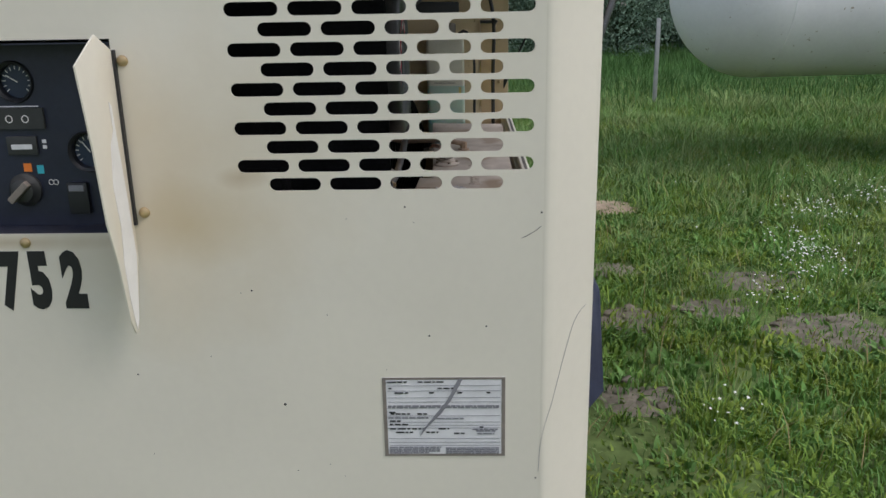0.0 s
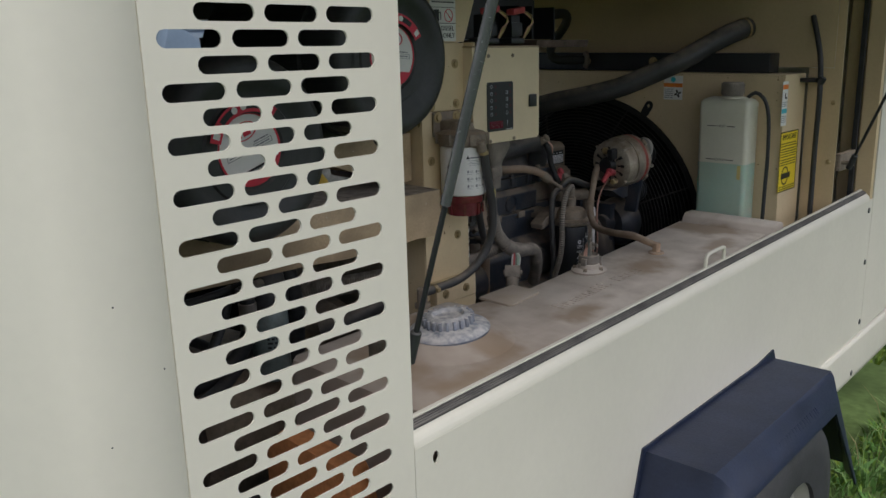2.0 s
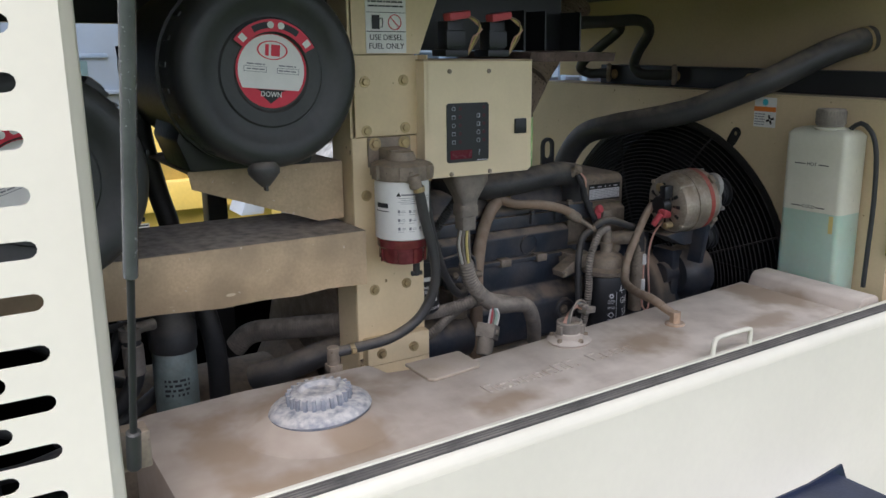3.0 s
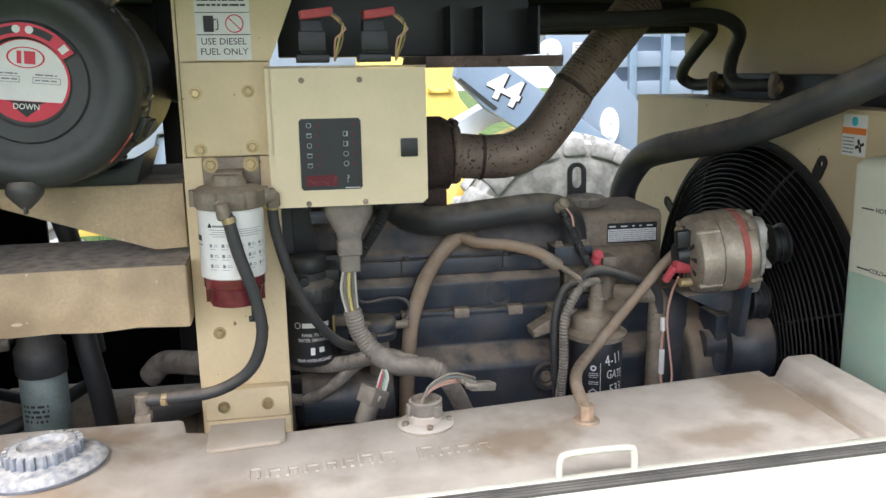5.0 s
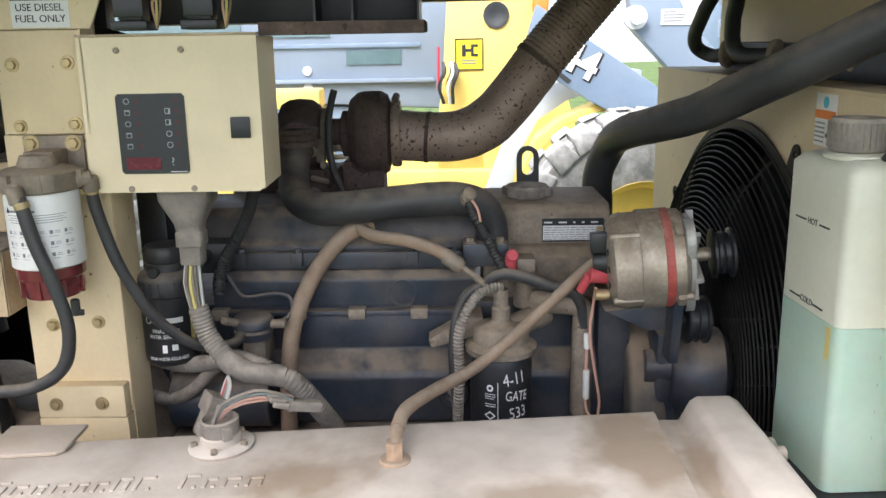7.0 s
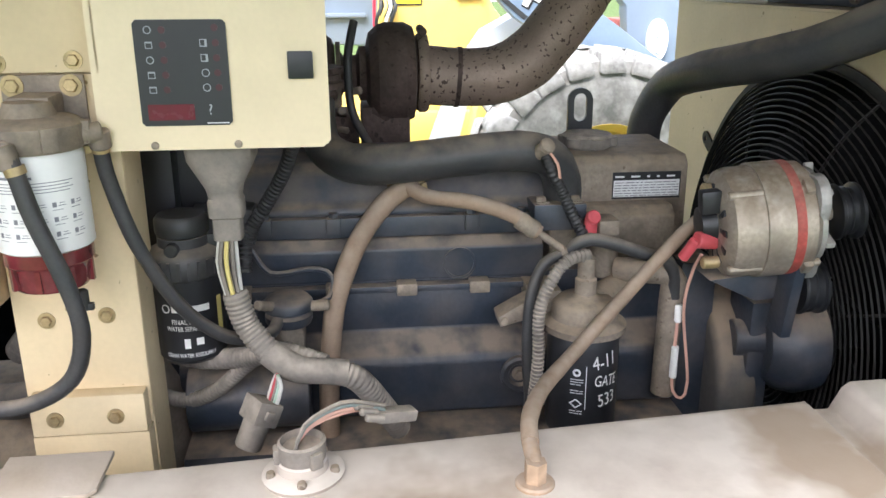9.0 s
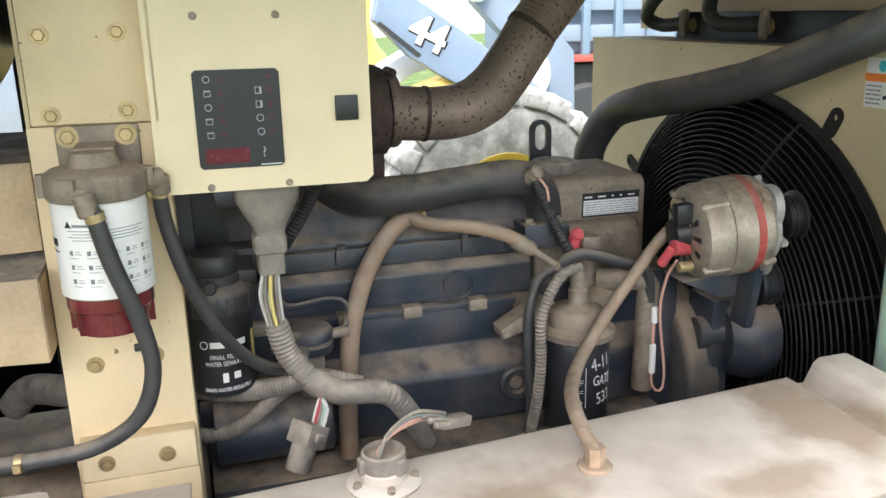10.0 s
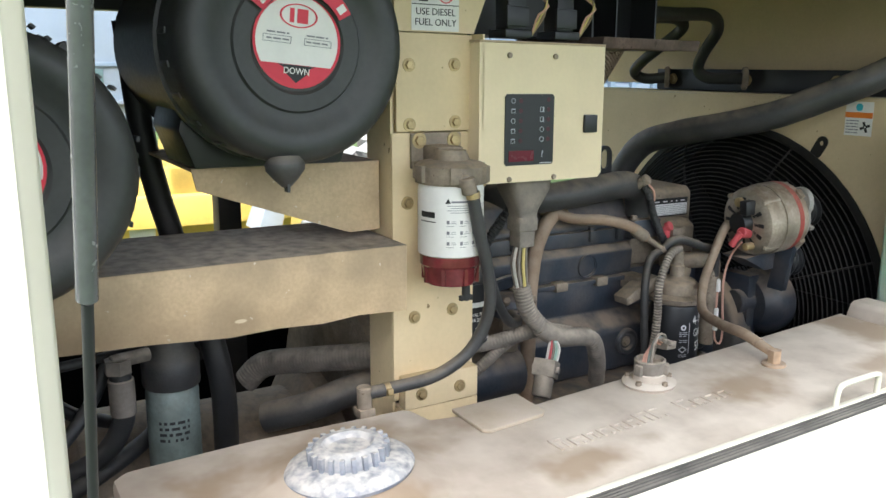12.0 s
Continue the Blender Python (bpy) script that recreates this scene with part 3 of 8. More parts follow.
# lifted doors on their hinges at the roof's edge
for sgn, x0 in ((1, -0.1), (-1, -1.10)):
    door = prism([(x0, TOP + 0.034), (x0 + sgn * 0.22, TOP + 0.045), (x0 + sgn * 1.0, 2.13), (x0 + sgn * 1.03, 2.105), (x0 + sgn * 1.035, 2.125), (x0 + sgn * 1.0, 2.155), (x0 + sgn * 0.2, TOP + 0.072), (x0, TOP + 0.06)], "y", 1.76, 4.09)
    part("side_door", door, cream, canopy, "cream side door, lifted open")
# screws and holes
for y, z in ((4.126, 1.010), (4.140, 0.812), (4.150, 0.576), (4.06, 0.40)):
    part("screw", lathe([(0, 0), (0.011, 0), (0.009, 0.003), (0, 0.004)], along((X + (0.012 if z < 0.44 else 0.0), y, z), (1, y, z)), 14), black_plastic, canopy)

# marks on the control end
for x, z in ((-0.494, 1.496), (-0.490, 1.265), (-0.687, 1.218)):
    part("rivet", lathe([(0, 0), (0.0085, 0), (0.008, 0.003), (0.004, 0.0055), (0, 0.006)], along((x, Y0, z), (x, 0, z)), 16), bolt_metal, canopy)
for ch, x in (("7", -0.723), ("5", -0.6735), ("2", -0.619)):
    bm = text(ch, 0.123, at2(endf(Y0 - 0.0006), x, 1.150), 0.0008, True, 0.56, 0.0068)
    part("stencil_digit", bm, black_ink, canopy, "black stencilled digit")
CHIPS = ((-0.333, 1.134, 2), (-0.351, 1.13, 1), (-0.294, 0.932, 3), (-0.536, 0.988, 2), (-0.527, 0.839, 1), (-0.214, 1.091, 1), (-0.122, 0.994, 1), (-0.05, 1.054, 2), (0.042, 1.07, 2), (-0.083, 1.269, 2), (-0.07, 1.244, 1), (-0.175, 1.251, 1), (-0.281, 0.806, 1), (-0.225, 0.818, 1), (0.125, 0.791, 2), (0.128, 1.258, 2), (-0.20, 0.795, 1), (-0.41, 1.02, 1))
for x, z, r in CHIPS:
    r *= 0.0009
    part("paint_chip", lathe([(0, 0), (r, 0), (r * 0.7, 0.0005), (0, 0.0006)], along((x, Y0 + 0.0001, z), (x, 0, z)), 7), black_ink, canopy)
part("paint_scratch", tube([(0.209, 1.2425, 1.084), (0.201, 1.2353, 1.079), (0.187, 1.2228, 1.060), (0.169, 1.2081, 1.0), (0.151, 1.1938, 0.93), (0.139, 1.1879, 0.89), (0.1315, 1.1855, 0.85), (0.1295, 1.1853, 0.805)], 0.00035, 5), grey_ink, canopy, "long thin dark scratch")
part("paint_scratch", tube([(0.098, Y0 - 0.0005, 1.217), (0.118, Y0 - 0.0005, 1.228), (0.127, Y0 - 0.0005, 1.236)], 0.0005, 5), black_ink, canopy)
for y, z, r in ((1.31, 1.355, 1), (1.33, 1.08, 1), (1.29, 1.20, 1), (1.36, 1.27, 1)):
    r *= 0.0013
    part("paint_chip", lathe([(0, 0), (r, 0), (r * 0.7, 0.0005), (0, 0.0006)], along((X - 0.0001, y, z), (1, y, z)), 7), black_ink, canopy)

# data decal: a form of ruled lines, most of its words too small to read
DX0, DX1, DZ0, DZ1 = -0.130, 0.073, 0.8345, 0.9805
decal = solo("data_decal", plate(rect(DX0, DX1, DZ0, DZ1), [], 0.0006, endf(Y0 - 0.0007)), grey_label, "worn grey data decal on the cream end panel", "decal")
m = endf(Y0 - 0.0014)


def form(x0, x1, v, h, mat, seed=None, gap=0.0025):
    """One line of the form: a rule, or words as bars, by shares of the decal's width and height."""
    xa, xb, z = DX0 + 0.203 * x0, DX0 + 0.203 * x1, DZ1 - 0.146 * v
    bm = moved(box(xa, xb, z - h / 2, z + h / 2, 0, 0.0005), m) if seed is None else bars(random.Random(seed), xa, xb, [z], h, m, gap=gap)
    return part("printed_line" if seed is None else "small_print", bm, mat, decal)


for v in (0.10, 0.165, 0.25, 0.305, 0.48, 0.56, 0.60, 0.635, 0.77, 0.82, 0.86):
    form(0.04, 0.96, v, 0.0006, grey_ink)
for n, (x0, x1, v) in enumerate(((0.04, 0.20, 0.055), (0.29, 0.50, 0.055), (0.05, 0.09, 0.135), (0.45, 0.58, 0.135), (0.10, 0.21, 0.19), (0.38, 0.42, 0.19), (0.61, 0.65, 0.19), (0.85, 0.88, 0.19), (0.05, 0.10, 0.435), (0.06, 0.22, 0.455), (0.28, 0.36, 0.455), (0.05, 0.14, 0.545), (0.05, 0.20, 0.59), (0.05, 0.34, 0.645), (0.45, 0.54, 0.645), (0.79, 0.83, 0.625), (0.10, 0.24, 0.69), (0.35, 0.45, 0.69), (0.58, 0.68, 0.705))):
    form(x0, x1, v, 0.0024, black_ink, 70 + n)
for n, (x0, x1, v) in enumerate(((0.04, 0.95, 0.355), (0.04, 0.95, 0.375), (0.04, 0.37, 0.505), (0.43, 0.66, 0.515), (0.73, 0.95, 0.655), (0.76, 0.92, 0.675), (0.77, 0.91, 0.71))):
    form(x0, x1, v, 0.0026, grey_ink, 90 + n, 0.0014)
for n in range(4):
    form(0.04, 0.47 - 0.1 * (n == 3), 0.885 + 0.024 * n, 0.0022, grey_ink, 110 + n, 0.001)
    form(0.51, 0.95, 0.895 + 0.022 * n, 0.0022, grey_ink, 120 + n, 0.001)
part("decal_border", plate(rect(DX0, DX1, DZ0, DZ1), [rect(DX0 + 0.006, DX1 - 0.006, DZ0 + 0.004, DZ1 - 0.004)], 0.0005, endf(Y0 - 0.0014)), loom, decal, "grimy worn border")
part("scuff", prism([(DX0 + 0.203 * u, DZ1 - 0.146 * v) for u, v in ((0.30, 0.74), (0.32, 0.66), (0.42, 0.48), (0.52, 0.30), (0.62, 0.02), (0.655, 0.02), (0.56, 0.28), (0.47, 0.46), (0.36, 0.62))], "y", Y0 - 0.0026, Y0 - 0.0016), grey_ink, decal, "dark diagonal scuff")

# instrument panel, recessed, with its folded-out cover
in_plate = True
panel = thing("instrument_panel", (-0.61, 1.258, 1.226), "black recessed instrument panel with gauges, key switch and hour meter", "control panel")
PY = 1.262  # the plate, behind the opening
back = plate(rect(-0.808, -0.4265, 1.2285, 1.4875), [disc(-0.594, 1.436, 0.0275), disc(-0.5005, 1.3365, 0.0275)], 0.004, endf(PY))
part("backplate", back, navy_panel, panel)
part("recess_wall", join(box(-0.4265, -0.4245, 1.2035, PY + 0.02, 1.226, 1.49), box(-0.80, -0.4265, 1.2035, PY + 0.02, 1.4878, 1.4898), box(-0.80, -0.4265, 1.2035, PY + 0.02, 1.2262, 1.2282)), navy_panel, panel)
for gx, gz, a in ((-0.594, 1.436, 2.6), (-0.5005, 1.3365, 2.2)):
    g = part("gauge", lathe([(0, 0.012), (0.0235, 0.012), (0.024, 0.0), (0.028, -0.004), (0.0295, -0.001), (0.0295, 0.014), (0, 0.016)], along((gx, PY, gz), (gx, 3, gz)), 36), clean_black, panel, "round black gauge")
    part("gauge_dial", lathe([(0, 0), (0.023, 0), (0.023, 0.002), (0, 0.002)], along((gx, PY + 0.0095, gz), (gx, 3, gz)), 32), dial_blue, g)
    ticks = []
    for k in range(13):
        t = math.radians(-40 + 260 * k / 12)
        ticks.append(moved(box(0.0165, 0.0215, -0.0006, 0.0006, 0, 0.0005), at2(endf(PY + 0.009), gx, gz) @ pose(0, 0, 0, 0, 0, math.degrees(t))))
    part("tick_marks", join(*ticks), white_label, g)
    part("needle", moved(box(-0.002, 0.017, -0.0008, 0.0008, 0, 0.0008), at2(endf(PY + 0.008), gx, gz) @ pose(0, 0, 0, 0, 0, math.degrees(a))), white_label, g)
part("divider_line", moved(box(-0.66, -0.563, 1.4015, 1.403, 0, 0.0006), endf(PY - 0.001)), grey_label, panel)
part("switch_plate", moved(box(-0.635, -0.556, 1.371, 1.400, 0, 0.006), endf(PY - 0.0005)), black_plastic, panel)
for sx in (-0.607, -0.583):
    part("pictogram", plate(disc(sx, 1.385, 0.0055, 20), [disc(sx, 1.385, 0.0042, 20)], 0.0006, endf(PY - 0.0072)), white_label, panel)
meter = part("hour_meter", moved(box(-0.618, -0.573, 1.334, 1.360, 0, 0.005, 0.001), endf(PY)), black_plastic, panel)
part("meter_window", moved(box(-0.611, -0.580, 1.342, 1.349, 0, 0.001), endf(PY - 0.0052)), grey_label, meter)
part("hour_glass_mark", join(moved(box(-0.566, -0.560, 1.350, 1.355, 0, 0.0006), endf(PY - 0.0005)), moved(box(-0.566, -0.560, 1.342, 1.347, 0, 0.0006), endf(PY - 0.0005))), grey_label, panel)
part("stop_mark", moved(box(-0.600, -0.588, 1.309, 1.321, 0, 0.0008), endf(PY - 0.0005)), orange_ink, panel, "small orange stop mark")
part("run_mark", moved(box(-0.580, -0.570, 1.306, 1.318, 0, 0.0008), endf(PY - 0.0005)), teal_ink, panel, "small green run mark")
knob = part("key_switch", lathe([(0, 0), (0.024, 0), (0.024, 0.006), (0.019, 0.010), (0.017, 0.018), (0.014, 0.020), (0, 0.020)], along((-0.601, PY, 1.283), (-0.601, 0, 1.283)), 28), black_plastic, panel, "round black key switch")
part("key_bar", moved(box(-0.019, 0.019, -0.005, 0.005, 0.018, 0.031, 0.002), at2(endf(PY), -0.601, 1.283) @ pose(0, 0, 0, 0, 0, 42)), loom, knob)
part("glow_coil_mark", join(*[plate(disc(-0.562 + 0.007 * k, 1.293, 0.0042, 16), [disc(-0.562 + 0.007 * k, 1.293, 0.0032, 16)], 0.0006, endf(PY - 0.0006)) for k in range(2)]), white_label, panel)
rock = part("rocker_switch", moved(box(-0.536, -0.505, 1.247, 1.293, 0, 0.010, 0.002), endf(PY)), clean_black, panel, "black rocker switch")
part("rocker_cap", moved(box(-0.532, -0.509, 1.281, 1.290, 0.009, 0.013, 0.001), endf(PY)), grey_ink, rock)

in_plate = False
# steel flap that stands out beside the instruments, with a peeling sticker
flap = thing("cover_flap", (-0.508, 1.16, 1.08), "cream steel cover flap standing open beside the instruments", "cover flap")
part("flap_sheet", prism([(1.1805, 1.512), (1.131, 1.536), (1.061, 1.497), (1.080, 1.378), (1.091, 1.269), (1.110, 1.203), (1.125, 1.106), (1.138, 1.081), (1.149, 1.083), (1.1805, 1.19), (1.1815, 1.248)], "x", -0.5095, -0.5065, 0.0008), cream, flap)
part("hinge_edge", box(-0.5075, -0.5025, 1.179, 1.1855, 1.246, 1.512), clean_black, flap, "dark hinge gap")
part("peeled_sticker", prism([(1.147, 1.440), (1.154, 1.434), (1.158, 1.381), (1.166, 1.30), (1.172, 1.20), (1.150, 1.10), (1.140, 1.088), (1.130, 1.14), (1.126, 1.20), (1.132, 1.258), (1.124, 1.320), (1.136, 1.38), (1.150, 1.40)], "x", -0.5062, -0.5052), white_label, flap, "torn white sticker")
# ---- wheel, fender, chassis ----
chassis = thing("trailer_chassis", (-0.6, 3.0, 0.0), "dark steel trailer frame under the canopy", "trailer frame")
for x in (-1.2, -0.02):
    part("frame_rail", box(x - 0.03, x + 0.03, 1.3, 5.6, 0.33, 0.429, 0.004), black_plastic, chassis)
part("axle", rod((-1.62, 2.885, 0.363), (0.30, 2.885, 0.363), 0.035), black_plastic, chassis)
part("jack_post", rod((-0.6, 5.5, 0.0), (-0.6, 5.5, 0.6), 0.03), black_plastic, chassis)
part("cross_member", box(-1.2, 0.0, 5.44, 5.56, 0.33, 0.42), black_plastic, chassis)


def road_wheel(x0, x1, y, z, R):
    m = along((x0, y, z), (x1, y, z))
    W = x1 - x0
    prof = [(0.48 * R, 0.0), (0.66 * R, -0.004), (0.93 * R, 0.012), (0.985 * R, 0.03), (R, 0.05), (R, W - 0.05), (0.985 * R, W - 0.03), (0.93 * R, W - 0.012), (0.70 * R, W + 0.004), (0.48 * R, W - 0.005), (0.48 * R, 0.0)]
    tyre = part("wheel", lathe(prof, m, 64), tyre_rubber, chassis, "black trailer tyre on a worn white rim")
    for k in range(48):
        for n, h in enumerate((0.05, W / 2 - 0.015, W - 0.08)):
            part("tread_block", moved(box(0.985 * R, R + 0.006, -0.013, 0.013, h, h + 0.03), m @ pose(0, 0, 0, 0, 0, 7.5 * k + 3 * n)), tyre_rubber, tyre)
    part("rim", lathe([(0, W - 0.06), (0.08, W - 0.06), (0.102, W - 0.045), (0.139, W - 0.05), (0.148, W - 0.024), (0.159, W - 0.016), (0.159, W - 0.024), (0.148, 0.03), (0, 0.03)], m, 48), white_wheel, tyre, "worn white steel rim")
    for k in range(5):
        a = 2 * math.pi * k / 5
        part("lug_nut", lathe([(0, 0), (0.011, 0), (0.011, 0.014), (0.006, 0.018), (0, 0.018)], m @ pose(0.055 * math.cos(a), 0.055 * math.sin(a), W - 0.059), 6), bolt_metal, tyre)
    part("hub_cap", lathe([(0, 0.05), (0.025, 0.048), (0.034, 0.03), (0.036, 0), (0, 0)], m @ pose(0, 0, W - 0.06), 24), white_wheel, tyre)


road_wheel(0.262, 0.450, 2.885, GZ + 0.323, 0.33)

fender = thing("fender", (0.34, 2.93, 0.25), "navy-black moulded plastic fender over the trailer wheel", "fender")
top = [(2.366, 0.285), (2.488, 0.712), (3.245, 0.709), (3.50, 0.32)]
low = [(2.378, 0.285), (2.496, 0.706), (3.24, 0.703), (3.488, 0.32)]
part("fender_shell", prism(top + low[::-1], "x", 0.2285, 0.397, 0.0), navy_plastic, fender)


def lip(a, b):
    """The sloping outer edge of the fender."""
    bm = bmesh.new()
    rows = []
    for x, d, w in ((0.397, 0.0, 0.0), (0.410, 0.008, 0.004), (0.446, 0.05, 0.022), (0.452, 0.075, 0.03), (0.446, 0.075, 0.03), (0.440, 0.052, 0.024), (0.406, 0.014, 0.01), (0.397, 0.008, 0.006)):
        pts = [(2.366 + w * 0.5, 0.285 + max(0.0, x - 0.397) * 1.2), (2.488 + w, 0.712 - d), (3.245 - w * 3.6, 0.709 - d), (3.50 - w * 3, 0.30)]
        rows.append([bm.verts.new((x, y, z)) for y, z in pts])
    for r, q in zip(rows, rows[1:]):
        for k in range(3):
            bm.faces.new((r[k], r[k + 1], q[k + 1], q[k]))
    bmesh.ops.recalc_face_normals(bm, faces=bm.faces)
    return bm


part("fender_lip", lip(0, 1), navy_plastic, fender)
part("wall_flange", prism([(2.345, 0.26), (2.478, 0.722), (3.14, 0.718), (3.256, 0.730), (3.272, 0.70), (3.52, 0.315), (3.50, 0.315), (3.245, 0.705), (2.488, 0.709), (2.36, 0.26)], "x", 0.2275, 0.2325), navy_plastic, fender)
part("mould_letters", bars(random.Random(8), 2.74, 3.04, [0.0], 0.02, Matrix(((0, -0.62, 0.78, 0.431), (1, 0, 0, 0), (0, 0.78, 0.62, 0.674), (0, 0, 0, 1))), 0.003, gap=0.008), navy_plastic, fender)

# ---- gas struts ----
strut = thing("gas_strut", (0.186, 1.785, 1.12), "dusty steel gas strut holding the lifted side door", "gas strut", "door struts")
lo, mid, hi = Vector((0.200, 1.783, 1.165)), Vector((0.273, 1.786, 1.396)), Vector((0.457, 1.796, 1.98))
part("piston_rod", rod(lo, mid, 0.0045, seg=14), clean_black, strut, "thin black piston rod")
part("cylinder", rod(mid, hi, 0.0080, seg=20), steel, strut, "scratched blue-grey cylinder")
part("end_fitting", rod(lo - (mid - lo) * 0.12, lo + (mid - lo) * 0.12, 0.009, seg=14), black_plastic, strut)
part("ball_stud", join(rod((0.15, 1.786, 1.145), (0.190, 1.786, 1.145), 0.006), box(0.13, 0.165, 1.752, 1.81, 1.12, 1.17, 0.003)), dirty_metal, strut)
strut2 = thing("gas_strut", (0.20, 3.96, 1.19), "dusty steel gas strut holding the lifted side door", "gas strut", "door struts")
lo, mid, hi = Vector((0.200, 3.962, 1.205)), Vector((0.315, 3.882, 1.46)), Vector((0.545, 3.72, 1.985))
part("piston_rod", rod(lo, mid, 0.005, seg=14), clean_black, strut2, "thin black piston rod")
part("cylinder", rod(mid, hi, 0.011, seg=20), clean_black, strut2)
part("end_fitting", rod(lo - (mid - lo) * 0.1, lo + (mid - lo) * 0.1, 0.010, seg=14), black_plastic, strut2)
part("ball_stud", join(rod((0.155, 3.965, 1.20), (0.20, 3.965, 1.20), 0.007), box(0.148, 0.166, 3.95, 4.12, 1.17, 1.23, 0.002)), dirty_metal, strut2)
in_bay = True

# ---- fuel tank ----
TZ = 1.036
on_tank = True
tank = thing("fuel_tank", (0.0, 2.66, 0.6), "dust-covered moulded plastic fuel tank along the sill", "fuel tank")
outline = [(0.178, 1.895), (0.178, 3.313), (-0.107, 3.318), (-0.105, 3.31), (-0.088, 2.515), (-0.088, 2.49), (-0.13, 2.335), (-0.185, 2.325), (-0.212, 2.08), (-0.215, 1.91), (-0.20, 1.888), (0.165, 1.883)]
part("tank_body", prism(outline, "z", 0.6, TZ, 0.011), tank_plastic, tank, sharp=50)
part("tank_end", prism([(3.306, 0.6), (3.306, TZ - 0.020), (3.354, TZ - 0.022), (3.368, TZ + 0.006), (3.378, TZ + 0.013), (3.425, TZ + 0.012), (3.438, TZ + 0.004), (3.44, 0.6)], "x", -0.116, 0.177, 0.004), tank_plastic, tank, "ribbed tank end", sharp=50)
lr = random.Random(11)
y = 2.435
for k in range(13):
    w, tall = 0.017 + 0.006 * lr.random(), 0.034 if k in (0, 6, 7, 9) else 0.024
    if k != 8:
        stem = box(0.064 - tall, 0.064, y, y + 0.0055, TZ - 0.003, TZ + 0.0024, 0.001)
        cap_bar = box(0.064 - tall, 0.064 - tall + 0.006, y + 0.0045, y + w, TZ - 0.003, TZ + 0.0024, 0.001)
        leg_bar = box(0.064 - lr.choice((0.006, tall * 0.6)), 0.064, y + w - 0.005, y + w, TZ - 0.003, TZ + 0.0024, 0.001)
        part("raised_letter", join(stem, cap_bar, leg_bar), tank_plastic, tank, "worn raised letter")
    y += w + 0.0075
cap = part("filler_cap", lathe([(0, 0.0), (0.083, 0.0), (0.085, 0.005), (0.082, 0.010), (0.072, 0.016), (0.050, 0.019), (0.048, 0.033), (0.044, 0.037), (0.034, 0.038), (0.028, 0.031), (0.0, 0.029)], Matrix.Translation((-0.022, 2.152, TZ + 0.016)) @ pose(0, 0, 0, 2, -3, 0), 48), chalk, tank, "chalky blue-grey filler cap")
grips = [moved(box(0.046, 0.054, -0.0032, 0.0032, 0.017, 0.0365, 0.0015), Matrix.Translation((-0.022, 2.152, TZ + 0.016)) @ pose(0, 0, 0, 2, -3, 0) @ pose(0, 0, 0, 0, 0, 360 * k / 22)) for k in range(22)]
parts("cap_grip", grips, chalk, cap)
part("cap_collar", lathe([(0.15, -0.004), (0.13, 0.0008), (0.112, 0.005), (0.095, 0.013), (0.078, 0.019)], Matrix.Translation((-0.022, 2.152, TZ + 0.0005)), 48), tank_plastic, tank)

dull_tan = pbr("dusty_brown_plate", (0.40, 0.33, 0.25), 0.7, var=0.1, scale=6, dust=0.7, dust_col=(0.50, 0.44, 0.38))
solo("foot_plate", prism([(-0.128, 2.372), (-0.042, 2.372), (-0.033, 2.381), (-0.037, 2.481), (-0.046, 2.490), (-0.122, 2.490)], "z", TZ + 0.001, TZ + 0.007, 0.002), dull_tan, "dusty tan steel plate lying on the fuel tank", "plate")

sender = thing("fuel_sender", (-0.045, 2.708, TZ), "grey fuel level sender with pink wires on the tank", "fuel sender")
sm = Matrix.Translation((-0.045, 2.708, TZ))
part("flange", lathe([(0, 0), (0.043, 0), (0.045, 0.005), (0.038, 0.009), (0.028, 0.010), (0.027, 0.020), (0.022, 0.023), (0, 0.024)], sm, 28), tank_plastic, sender)
part("terminal_cup", lathe([(0, 0.022), (0.025, 0.022), (0.026, 0.026), (0.026, 0.042), (0.023, 0.044), (0.021, 0.036), (0, 0.034)], sm, 28), loom, sender, "grey terminal cup")
parts("cup_clip", [moved(box(0.024, 0.031, -0.007, 0.007, 0.020, 0.038, 0.002), sm @ pose(0, 0, 0, 0, 0, 35 + 120 * k)) for k in range(3)], loom, sender)
for k in range(5):
    a = 2 * math.pi * k / 5
    part("flange_screw", lathe([(0, 0), (0.0055, 0), (0.0045, 0.006), (0, 0.007)], sm @ pose(0.036 * math.cos(a), 0.036 * math.sin(a), 0.008), 8), dirty_metal, sender)
for k, mt in enumerate((wire_pink, wire_pink, green_grey, loom)):
    d = 0.006 * (k - 1.5)
    part("wire", tube([(-0.045 + d, 2.700, TZ + 0.030), (-0.052 + d, 2.712, TZ + 0.052 + d), (-0.070, 2.742 + d, TZ + 0.060 + d), (-0.090 + d, 2.776, TZ + 0.052 + d), (-0.10, 2.80, TZ + 0.036 + d)], 0.0024, 6), mt, sender)
for k in range(3):
    part("wire_crimp", moved(rod((0, -0.012, 0), (0, 0.012, 0), 0.0045, seg=10), Matrix.Translation((-0.088 + 0.007 * k, 2.776 + 0.006 * k, TZ + 0.052 - 0.004 * k)) @ pose(0, 0, 0, -20, 0, 25)), loom, sender)
part("connector", moved(box(-0.010, 0.010, -0.026, 0.026, -0.007, 0.007, 0.003), Matrix.Translation((-0.108, 2.812, TZ + 0.028)) @ pose(0, 0, 0, -14, 0, 25)), loom, sender, "grey plug connector")

on_tank = False
